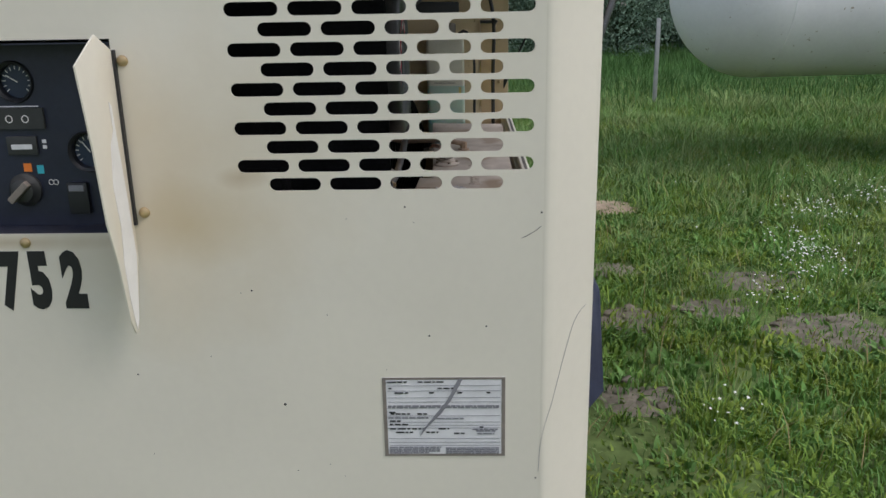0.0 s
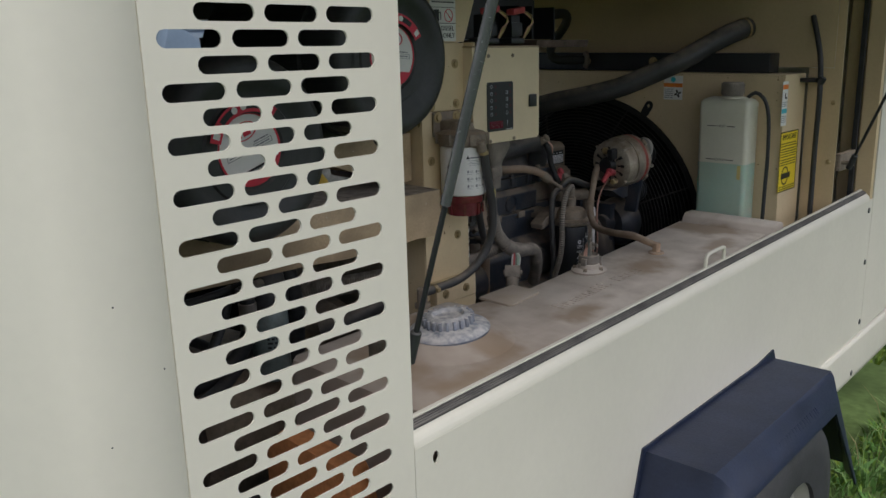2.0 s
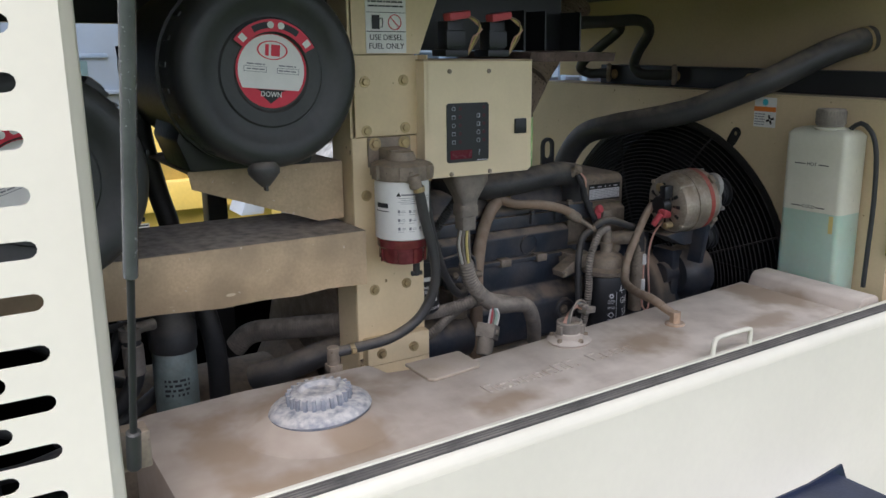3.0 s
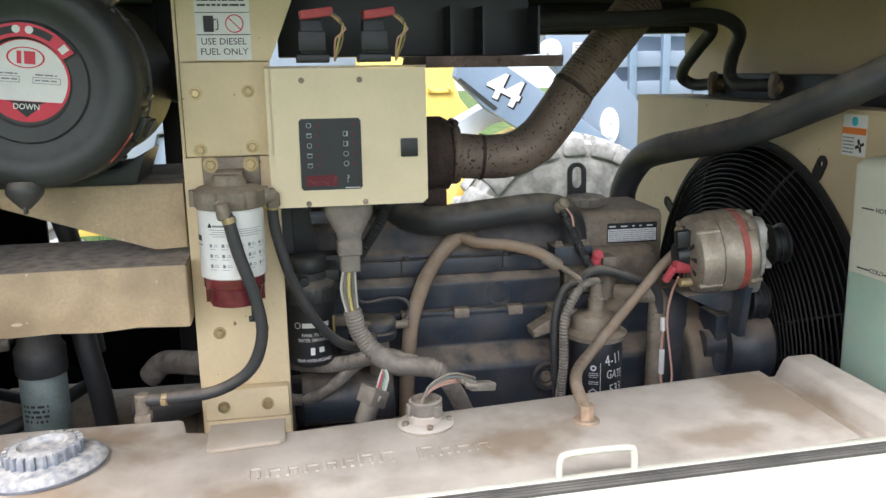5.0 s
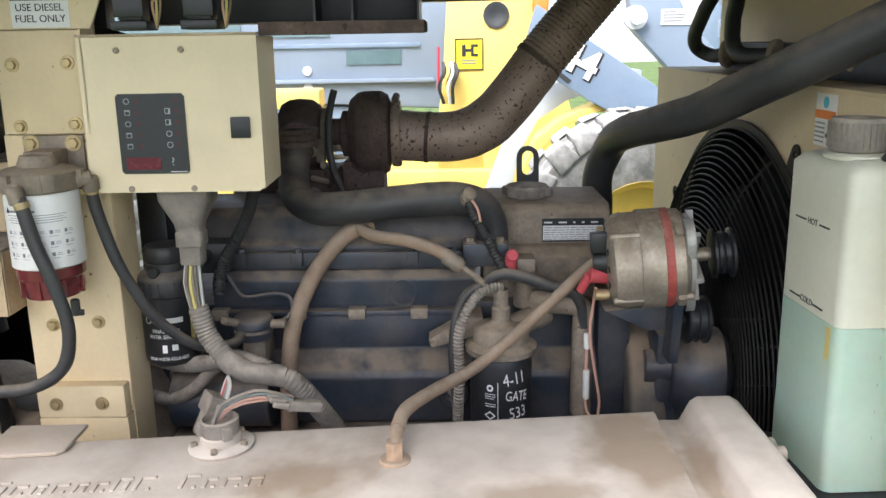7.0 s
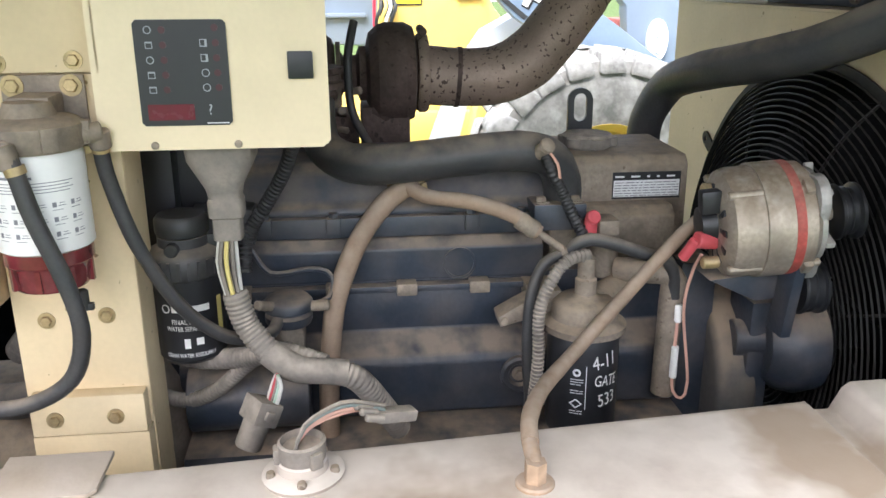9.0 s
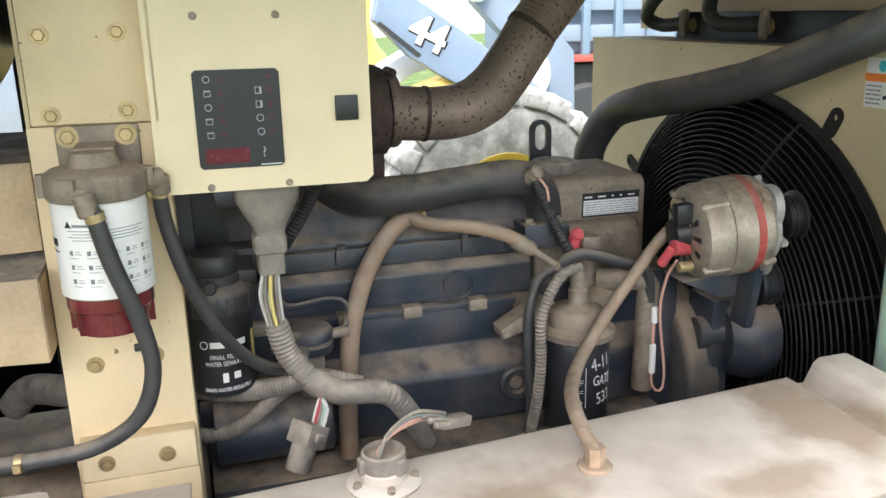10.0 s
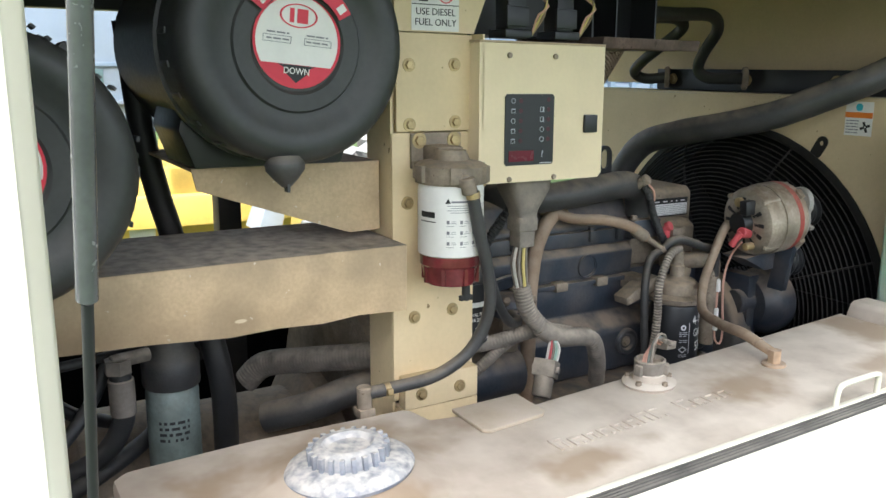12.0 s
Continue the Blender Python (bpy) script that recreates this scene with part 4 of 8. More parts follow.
# ---- post, control box, fuel filter ----
PX = -0.268
post = thing("mounting_post", (-0.30, 2.425, 0.6), "tan folded-steel mounting post bolted in the engine bay", "post")
part("post_face", box(PX - 0.005, PX, 2.345, 2.5, 0.985, 1.43, 0.0015), tan_paint, post)
part("post_flange_left", box(PX - 0.09, PX - 0.0055, 2.345, 2.35, 0.6, 1.84), tan_paint, post)
part("post_flange_right", box(PX - 0.09, PX - 0.0055, 2.495, 2.5, 0.6, 1.43), tan_paint, post)
part("post_foot", box(PX - 0.02, PX + 0.022, 2.352, 2.498, 0.6, 0.974, 0.002), tan_paint, post)
part("post_cover", box(PX - 0.004, PX + 0.003, 2.352, 2.492, 1.432, 1.584, 0.001), tan_paint, post)
part("post_head", prism([(2.352, 1.586), (2.497, 1.586), (2.585, 1.80), (2.585, 1.845), (2.352, 1.845)], "x", PX - 0.006, PX - 0.001), tan_paint, post)
part("post_backing", box(PX - 0.022, PX - 0.016, 2.3505, 2.4945, 1.40, 1.80), tan_paint, post)
part("post_gusset", box(PX - 0.005, PX + 0.034, 2.4925, 2.4955, 1.434, 1.585), tan_paint, post)
for y, z in ((2.374, 1.535), (2.458, 1.537), (2.375, 1.443), (2.460, 1.446)):
    part("bolt", hexbolt((PX + 0.003, y, z), (1, 0, 0), 0.0072, 0.006), bolt_metal, post)
for y, z in ((2.384, 1.126), (2.458, 1.130), (2.372, 1.318), (2.384, 0.999), (2.459, 1.0)):
    part("bolt", hexbolt((PX + (0.0 if z > 1.05 else 0.024), y, z), (1, 0, 0), 0.0072, 0.006), bolt_metal, post)
part("foot_fold", box(PX - 0.001, PX + 0.024, 2.353, 2.497, 0.975, 1.03, 0.004), tan_paint, post)

fuel_decal = solo("fuel_decal", plate(rect(2.381, 2.468, 1.588, 1.70), [], 0.0006, side(PX + 0.0004)), white_label, "white fuel decal on the tan post", "decal")
ink = [text("USE DIESEL", 0.0148, at2(side(PX + 0.0012), 2.4245, 1.6165)), text("FUEL ONLY", 0.0148, at2(side(PX + 0.0012), 2.4245, 1.6005))]
part("decal_words", join(*ink), black_ink, fuel_decal)
part("decal_rule", moved(box(2.382, 2.467, 1.627, 1.6283, 0, 0.0006), side(PX + 0.001)), black_ink, fuel_decal)
part("pump_pictogram", join(moved(box(2.394, 2.410, 1.632, 1.6575, 0, 0.0006), side(PX + 0.001)), tube([(PX + 0.001, 2.41, 1.650), (PX + 0.001, 2.416, 1.652), (PX + 0.001, 2.4165, 1.637), (PX + 0.001, 2.4125, 1.636)], 0.0009, 5)), black_ink, fuel_decal)
part("ban_pictogram", plate(disc(2.443, 1.645, 0.0145), [disc(2.443, 1.645, 0.0128)], 0.0006, side(PX + 0.0014)), red_ink, fuel_decal)
part("ban_pictogram_bar", moved(box(-0.013, 0.013, -0.0009, 0.0009, 0, 0.0006), at2(side(PX + 0.001), 2.443, 1.645) @ pose(0, 0, 0, 0, 0, -45)), red_ink, fuel_decal)
part("decal_rule", moved(box(2.382, 2.467, 1.662, 1.663, 0, 0.0006), side(PX + 0.001)), black_ink, fuel_decal)
part("small_print", bars(random.Random(9), 2.386, 2.462, [1.690, 1.682, 1.674], 0.003, side(PX + 0.001), gap=0.002), black_ink, fuel_decal)

BX = -0.234
cbox = thing("control_box", (-0.29, 2.617, 1.344), "tan steel engine control box with a dark display", "control box")
part("box_lid", plate([(2.4865, 1.345), (2.742, 1.345), (2.751, 1.353), (2.751, 1.5725), (2.4865, 1.5725)], [], 0.004, side(BX)), box_paint, cbox)
part("box_body", box(-0.37, BX - 0.0045, 2.4875, 2.749, 1.347, 1.5715, 0.003), box_paint, cbox)
part("box_top_lip", box(-0.37, BX + 0.001, 2.486, 2.7515, 1.573, 1.5765, 0.001), beam_tan, cbox)
for y, z in ((2.545, 1.5535), (2.640, 1.5535), (2.548, 1.3505), (2.643, 1.3505)):
    part("screw", lathe([(0, 0), (0.0048, 0), (0.0042, 0.003), (0, 0.004)], along((BX, y, z), (1, y, z)), 10), dirty_metal, cbox)
part("latch", moved(box(2.7055, 2.7345, 1.425, 1.456, 0, 0.006, 0.002), side(BX)), clean_black, cbox, "square black latch")
disp = part("display", plate([(2.541, 1.3735), (2.635, 1.3735), (2.639, 1.3775), (2.639, 1.4875), (2.635, 1.4915), (2.541, 1.4915), (2.537, 1.4875), (2.537, 1.3775)], [], 0.0015, side(BX + 0.002)), clean_black, cbox, "dark warning-lamp display")
part("readout", moved(box(2.545, 2.597, 1.380, 1.398, 0, 0.0006), side(BX + 0.0021)), dark_red, disp, "dark red readout")
ms = side(BX + 0.0021)
for k in range(5):
    z = 1.4805 - 0.0165 * k
    part("lamp_symbol", plate(disc(2.553, z, 0.0044, 14), [disc(2.553, z, 0.0034, 14)], 0.0006, at2(ms, 0, 0, 0.0006)) if k in (0, 2) else plate(rect(2.549, 2.557, z - 0.0038, z + 0.0038), [rect(2.5498, 2.5562, z - 0.003, z + 0.002)], 0.0006, at2(ms, 0, 0, 0.0006)), faint_print, disp)
    part("lamp_window", plate(disc(2.5685, z, 0.004, 14), [], 0.0005, at2(ms, 0, 0, 0.0006)), lamp_red, disp)
    z2 = 1.466 - 0.0165 * k
    if k < 4:
        part("lamp_symbol", plate(rect(2.609, 2.617, z2 - 0.0042, z2 + 0.0042), [rect(2.6098, 2.6145, z2 - 0.003, z2 + 0.0034)], 0.0006, at2(ms, 0, 0, 0.0006)) if k < 2 else plate(disc(2.613, z2, 0.0046, 14), [disc(2.613, z2, 0.0036, 14)], 0.0006, at2(ms, 0, 0, 0.0006)), faint_print, disp)
    part("lamp_window", plate(disc(2.6265, z2 + 0.0165, 0.004, 14), [], 0.0005, at2(ms, 0, 0, 0.0006)), lamp_red, disp)
part("question_mark", text("?", 0.017, at2(side(BX + 0.0024), 2.615, 1.391)), faint_print, disp)
part("part_number_bar", moved(box(2.610, 2.635, 1.3755, 1.3768, 0, 0.0005), ms), grey_label, disp)

FX, FY = -0.212, 2.420
FZ = 0.009
filt = thing("fuel_filter", (FX, FY, 1.183), "white fuel filter with a brown-red water bowl on the post", "fuel filter")
fz = Matrix.Translation((FX, FY, FZ))
can = part("canister", lathe([(0, 1.235), (0.050, 1.235), (0.0525, 1.237), (0.0525, 1.340), (0.050, 1.346), (0, 1.346)], fz, 48), white_label, filt, "white printed canister")
part("bowl", lathe([(0, 1.183), (0.012, 1.183), (0.040, 1.187), (0.043, 1.192), (0.046, 1.215), (0.0495, 1.219), (0.0495, 1.2345), (0, 1.2345)], fz, 48), bowl_red, filt, "brown-red translucent water bowl")
parts("bowl_rib", [moved(box(0.042, 0.0475, -0.003, 0.003, 1.190, 1.216), fz @ pose(0, 0, 0, 0, 0, 45 * k)) for k in range(8)], bowl_red, filt)
part("drain_tap", join(rod((FX, FY + 0.03, 1.16), (FX, FY + 0.03, 1.186), 0.007), box(FX - 0.004, FX + 0.004, FY + 0.018, FY + 0.042, 1.160, 1.169, 0.002)), black_plastic, filt)
part("filter_head", lathe([(0, 1.347), (0.0545, 1.347), (0.057, 1.352), (0.057, 1.374), (0.050, 1.379), (0.030, 1.383), (0.024, 1.398), (0, 1.4)], fz, 40), dirty_metal, filt)
parts("head_lug", [moved(box(0.050, 0.063, -0.009, 0.009, 1.350, 1.376, 0.002), fz @ pose(0, 0, 0, 0, 0, 36 + 60 * k)) for k in range(6)], dirty_metal, filt)
part("head_neck", box(PX, FX, FY - 0.022, FY + 0.024, 1.381, 1.411, 0.004), dirty_metal, filt)
br = part("bracket", box(PX + 0.0005, PX + 0.007, 2.376, 2.470, 1.373, 1.43, 0.003), dirty_metal, filt)
for y in (2.390, 2.455):
    part("bolt", hexbolt((PX + 0.007, y, 1.418), (1, 0, 0), 0.0085, 0.006), bolt_metal, br)


def on_can(bm, r, cx, cy, a0):
    """Bend flat print (x along the turn, y up, around 0) onto a can facing +x."""
    for v in bm.verts:
        a = a0 + v.co.x / r
        rr = r + v.co.z
        v.co = Vector((cx + rr * math.cos(a), cy + rr * math.sin(a), v.co.y))
    return bm


def wrap(y_span, z0, z1, r, cx, cy, a0=0.0):
    """Print on a can: a thin curved patch facing +x, turned by a0."""
    bm = bmesh.new()
    n = 10
    lo, hi = [], []
    for k in range(n + 1):
        a = a0 + y_span * (k / n - 0.5)
        p = (cx + r * math.cos(a), cy + r * math.sin(a))
        lo.append(bm.verts.new((*p, z0)))
        hi.append(bm.verts.new((*p, z1)))
    for k in range(n):
        bm.faces.new((lo[k], lo[k + 1], hi[k + 1], hi[k]))
    return moved(bm, pose(0, 0, FZ))


prints = [wrap(0.75, 1.3215, 1.3245, 0.0529, FX, FY, a0=-0.15)]
for k in range(4):
    prints.append(wrap(1.7 - 0.2 * (k % 2), 1.3165 - 0.0035 * k, 1.3174 - 0.0035 * k, 0.0529, FX, FY, a0=0.2))
for c in range(5):
    for r_ in range(3):
        a0 = -0.62 + 0.4 * c
        z = 1.289 - 0.0165 * r_
        prints.append(wrap(0.085, z, z + 0.0055, 0.0529, FX, FY, a0=a0))
        for q in range(2):
            prints.append(wrap(0.16 - 0.04 * q, z + 0.001 + 0.0028 * q, z + 0.0018 + 0.0028 * q, 0.0529, FX, FY, a0=a0 + 0.16))
        prints.append(wrap(0.22, z - 0.0035, z - 0.0028, 0.0529, FX, FY, a0=a0 + 0.06))
part("small_print", join(*prints), grey_ink, can)
parts("brand_bar", [wrap(0.55, 1.297, 1.306, 0.0529, FX, FY, a0=-1.3), wrap(0.6, 1.290, 1.2915, 0.0529, FX, FY, a0=-1.3)], black_ink, can)
part("warning_mark", moved(on_can(prism([(-0.0045, 1.3205), (0.0045, 1.3205), (0.0, 1.3285)], "z", 0.0, 0.0003), 0.0529, FX, FY, -0.62), pose(0, 0, FZ)), black_ink, can)

# relays and wires on the box
for k, (y, mt) in enumerate(((2.566, red_rubber), (2.668, red_rubber))):
    rl = thing("relay", (-0.26, y, 1.581), "black relay with a red wire boot on the control box", "relay", "relays")
    part("relay_body", join(box(-0.290, -0.237, y - 0.027, y + 0.027, 1.5815, 1.595, 0.003), box(-0.283, -0.244, y - 0.018, y + 0.018, 1.595, 1.650, 0.004), box(-0.246, -0.240, y - 0.022, y + 0.022, 1.600, 1.632, 0.002)), clean_black, rl)
    part("wire_boot", moved(box(-0.012, 0.012, -0.027, 0.027, -0.0075, 0.0075, 0.004), Matrix.Translation((-0.250, y + 0.008, 1.660)) @ pose(0, 0, 0, 8, 0, 6)), mt, rl, "red rubber boot")
    for j, wm in enumerate((brown_hose, wire_yellow, wire_pink)):
        part("wire", tube([(-0.245, y + 0.030, 1.660), (-0.230, y + 0.046 + 0.004 * j, 1.65 - 0.008 * j), (-0.236, y + 0.050 - 0.006 * j, 1.62), (-0.255, y + 0.036, 1.584)], 0.0018, 6), wm, rl)
tray = thing("black_tray", (-0.4, 2.86, 1.57), "black steel tray hung beside the control box", "tray")
part("tray_shelf", prism([(-0.245, 1.571), (-0.24, 1.59), (-0.50, 1.592), (-0.53, 1.575)], "y", 2.753, 2.995, 0.001), turbo_iron, tray, "rust-brown shelf edge")
part("tray_back", box(-0.54, -0.42, 2.51, 2.985, 1.593, 1.775, 0.003), clean_black, tray)
for y in (2.82, 2.88, 2.984):
    part("tray_rib", box(-0.42, -0.35, y - 0.002, y + 0.002, 1.593, 1.68), clean_black, tray)
part("hanger", join(box(-0.47, -0.455, 2.72, 2.735, 1.775, TOP - 0.045), box(-0.47, -0.455, 2.95, 2.965, 1.775, TOP - 0.045)), clean_black, tray)
# ---- engine ----
engine = thing("diesel_engine", (-0.62, 2.9, 0.45), "dusty dark blue-grey diesel engine in the open bay", "engine")
EX = -0.485
part("block", prism([(-0.80, 0.45), (EX + 0.01, 0.45), (EX + 0.01, 0.85), (EX + 0.040, 0.870), (EX + 0.045, 0.955), (EX + 0.04, 0.968), (EX, 0.998), (EX, 1.088), (-0.80, 1.088)], "y", 2.50, 3.30, 0.004), engine_paint, engine)
part("side_cover", box(EX, EX + 0.010, 2.62, 3.05, 1.004, 1.066, 0.003), engine_paint, engine)
part("cover_lip", box(EX, EX + 0.022, 2.58, 3.07, 1.068, 1.079, 0.003), engine_paint, engine)
for y in (2.60, 2.745, 2.855, 2.97):
    part("lip_clip", box(EX + 0.002, EX + 0.028, y - 0.016, y + 0.016, 1.064, 1.084, 0.003), dirty_metal, engine)
head = part("intake_manifold", prism([(-0.62, 1.072), (-0.495, 1.074), (-0.480, 1.083), (-0.477, 1.134), (-0.493, 1.149), (-0.62, 1.155)], "y", 2.585, 3.075, 0.004), engine_paint, engine)
part("core_plug", lathe([(0.025, 0.002), (0.023, -0.004), (0.020, -0.012), (0.010, -0.017), (0, -0.018)], along((-0.4755, 2.940, 1.108), (1, 2.940, 1.108)), 28), engine_paint, head)
part("plug_rim", lathe([(0.022, 0), (0.0265, 0), (0.0265, 0.004), (0.022, 0.004), (0.022, 0)], along((-0.4795, 2.940, 1.108), (1, 2.940, 1.108)), 28), engine_paint, head)
part("head_ledge", box(-0.60, -0.487, 2.59, 3.08, 1.152, 1.184, 0.003), engine_paint, engine)
for y in (2.64, 2.745, 2.96, 3.04):
    part("head_bolt", join(box(-0.50, -0.478, y - 0.011, y + 0.011, 1.160, 1.186, 0.003), hexbolt((-0.489, y, 1.185), (0, 0, 1), 0.008, 0.008, False)), engine_paint, engine)
part("valve_cover", prism([(-0.74, 1.184), (-0.495, 1.184), (-0.495, 1.196), (-0.508, 1.203), (-0.527, 1.247), (-0.548, 1.259), (-0.705, 1.259), (-0.735, 1.245)], "y", 2.535, 3.085, 0.006), engine_paint, engine, sharp=55)
part("thermostat_housing", prism([(-0.74, 1.10), (-0.548, 1.10), (-0.548, 1.243), (-0.563, 1.256), (-0.74, 1.258)], "y", 3.10, 3.335, 0.006), dirty_metal, engine, sharp=55)
part("front_step", prism([(-0.62, 1.09), (-0.50, 1.09), (-0.50, 1.168), (-0.52, 1.182), (-0.62, 1.182)], "y", 3.09, 3.30, 0.005), dirty_metal, engine, sharp=55)
oil_cap = part("oil_cap", lathe([(0, 0), (0.034, 0), (0.036, 0.003), (0.036, 0.006), (0.043, 0.008), (0.044, 0.024), (0.040, 0.028), (0.016, 0.029), (0.010, 0.033), (0, 0.033)], Matrix.Translation((-0.632, 3.184, 1.253)), 40), loom, engine, "dusty oil filler cap")
parts("cap_grip", [moved(lathe([(0, 0.009), (0.015, 0.009), (0.016, 0.012), (0.015, 0.023), (0, 0.025)], pose(0.036, 0, 0), 12), Matrix.Translation((-0.632, 3.184, 1.253)) @ pose(0, 0, 0, 0, 0, 60 * k + 10)) for k in range(6)], loom, oil_cap)
part("lifting_eye", plate(slot(-0.05, 0, 0.135, 0.046, 8), [slot(0.025, 0, 0.05, 0.024, 8)], 0.008, Matrix(((0, 0, 1, -0.715), (0, 1, 0, 3.194), (1, 0, 0, 1.262), (0, 0, 0, 1)))), clean_black, engine, "black lifting eye")
plate_part = part("engine_plate", plate(rect(3.205, 3.322, 1.185, 1.230), [], 0.001, side(-0.5468)), clean_black, engine, "black and white engine plate")
part("plate_print", moved(box(3.207, 3.320, 1.1885, 1.2165, 0, 0.0005), side(-0.5466)), grey_label, plate_part)
part("plate_print", bars(random.Random(2), 3.209, 3.318, [1.2125, 1.208, 1.2035, 1.199, 1.1945, 1.1905], 0.0013, side(-0.5460), gap=0.0025), grey_ink, plate_part)
part("plate_print", bars(random.Random(2), 3.209, 3.318, [1.2225], 0.003, side(-0.5466), gap=0.012), grey_label, plate_part)
inlet = part("inlet_flange", box(-0.555, -0.452, 3.052, 3.135, 1.163, 1.205, 0.004), engine_paint, engine)
for x, y in ((-0.468, 3.066), (-0.468, 3.12)):
    part("bolt", hexbolt((x, y, 1.205), (0, 0, 1), 0.008, 0.009), dirty_metal, inlet)
part("sensor_boot", join(rod((-0.44, 3.137, 1.150), (-0.436, 3.137, 1.186), 0.0105), rod((-0.436, 3.137, 1.186), (-0.425, 3.140, 1.192), 0.011)), red_rubber, engine, "faded red rubber boot")
part("sensor_body", join(box(-0.47, -0.425, 3.148, 3.18, 1.160, 1.184, 0.004), rod((-0.45, 3.165, 1.09), (-0.45, 3.165, 1.165), 0.022)), dirty_metal, engine)
part("bell_housing", lathe([(0, 0), (0.29, 0), (0.30, 0.01), (0.30, 0.06), (0.26, 0.09), (0.22, 0.12), (0, 0.12)], along((-0.62, 2.385, 0.80), (-0.62, 3, 0.80)), 48), dirty_metal, engine)
pump = part("lift_pump", lathe([(0, 0), (0.032, 0), (0.035, 0.006), (0.035, 0.014), (0.030, 0.018), (0.036, 0.022), (0.036, 0.034), (0.031, 0.040), (0.020, 0.043), (0, 0.044)], Matrix.Translation((-0.405, 2.675, 1.052)), 32), engine_paint, engine)
part("pump_stem", join(rod((-0.405, 2.675, 0.98), (-0.405, 2.675, 1.053), 0.02), box(EX, -0.395, 2.655, 2.695, 1.0, 1.04, 0.004), rod((-0.40, 2.70, 1.078), (-0.395, 2.735, 1.08), 0.008), rod((-0.385, 2.655, 1.085), (-0.355, 2.635, 1.10), 0.007)), dirty_metal, pump)
part("injector_line", tube([(-0.46, 2.62, 1.15), (-0.455, 2.640, 1.118), (-0.448, 2.66, 1.112), (-0.446, 2.705, 1.119), (-0.440, 2.733, 1.116), (-0.432, 2.742, 1.10), (-0.42, 2.735, 1.082), (-0.405, 2.712, 1.079)], 0.0042, 8), engine_paint, engine)
for y, z in ((2.646, 0.925), (3.032, 0.930)):
    port = part("core_port", lathe([(0.016, 0.003), (0.020, 0.010), (0.027, 0.012), (0.031, 0.009), (0.032, 0.0), (0, 0.0), (0, 0.003), (0.016, 0.003)], along((EX + 0.041, y, z), (1, y, z)), 28), engine_paint, engine)
    part("port_bolt", hexbolt((EX + 0.044, y, z), (1, 0, 0), 0.008, 0.008), dirty_metal, port)
part("filter_mount", join(prism([(2.988, 1.046), (3.02, 1.064), (3.06, 1.084), (3.085, 1.086), (3.085, 1.056), (3.03, 1.040), (2.992, 1.030)], "x", -0.440, -0.398, 0.002), box(EX, -0.42, 3.04, 3.085, 1.05, 1.08, 0.003), rod((-0.404, 2.998, 1.040), (-0.394, 2.998, 1.040), 0.007)), dirty_metal, engine, "dusty cast filter horn")
part("front_cover", box(-0.78, -0.46, 3.30, 3.36, 0.55, 1.10, 0.006), engine_paint, engine)
part("drive_drum", lathe([(0, 0.0), (0.150, 0.0), (0.161, 0.004), (0.165, 0.010), (0.165, 0.060), (0.161, 0.066), (0.150, 0.070), (0, 0.070)], along((-0.56, 3.351, 0.882), (-0.56, 4, 0.882)), 64), drum_dust, engine, "brown dusty drive drum")
part("coolant_pump", lathe([(0, 0), (0.06, 0), (0.078, 0.02), (0.085, 0.05), (0.078, 0.085), (0.06, 0.098), (0, 0.10)], along((-0.425, 3.425, 0.975), (-0.40, 3.645, 0.975)), 32), engine_paint, engine)
part("pump_arm", join(box(-0.48, -0.40, 3.395, 3.435, 0.80, 1.05, 0.008), rod((-0.43, 3.38, 0.98), (-0.41, 3.53, 0.98), 0.03)), engine_paint, engine)
part("block_base", box(-0.80, -0.44, 2.5, 3.34, 0.45, 0.56, 0.01), engine_paint, engine)
part("starter_motor", rod((-0.42, 2.52, 0.93), (-0.42, 2.70, 0.93), 0.052), engine_paint, engine)
part("lower_rail", box(-0.47, -0.36, 2.51, 3.30, 0.80, 0.86, 0.006), engine_paint, engine)
part("oil_line", tube([(-0.43, 3.18, 1.105), (-0.41, 3.21, 1.108), (-0.405, 3.26, 1.10), (-0.405, 3.262, 1.06), (-0.41, 3.262, 0.90)], 0.019, 14), dirty_metal, engine)

oil = thing("oil_filter", (-0.375, 3.115, 0.87), "black spin-on oil filter with white paint-pen writing", "oil filter")
om = Matrix.Translation((-0.375, 3.115, 0))
can2 = part("canister", lathe([(0, 0.868), (0.04, 0.868), (0.052, 0.874), (0.054, 0.885), (0.054, 1.020), (0.051, 1.03), (0, 1.03)], om, 40), clean_black, oil)
part("filter_head", lathe([(0, 1.031), (0.052, 1.031), (0.062, 1.036), (0.063, 1.046), (0.050, 1.054), (0.048, 1.074), (0.040, 1.082), (0.020, 1.086), (0.016, 1.09), (0.016, 1.112), (0.013, 1.115), (0.013, 1.145), (0, 1.146)], om, 40), dirty_metal, oil, "dusty cast filter head")
part("head_neck", rod((-0.39, 3.13, 1.068), (-0.44, 3.20, 1.08), 0.022), dirty_metal, oil)


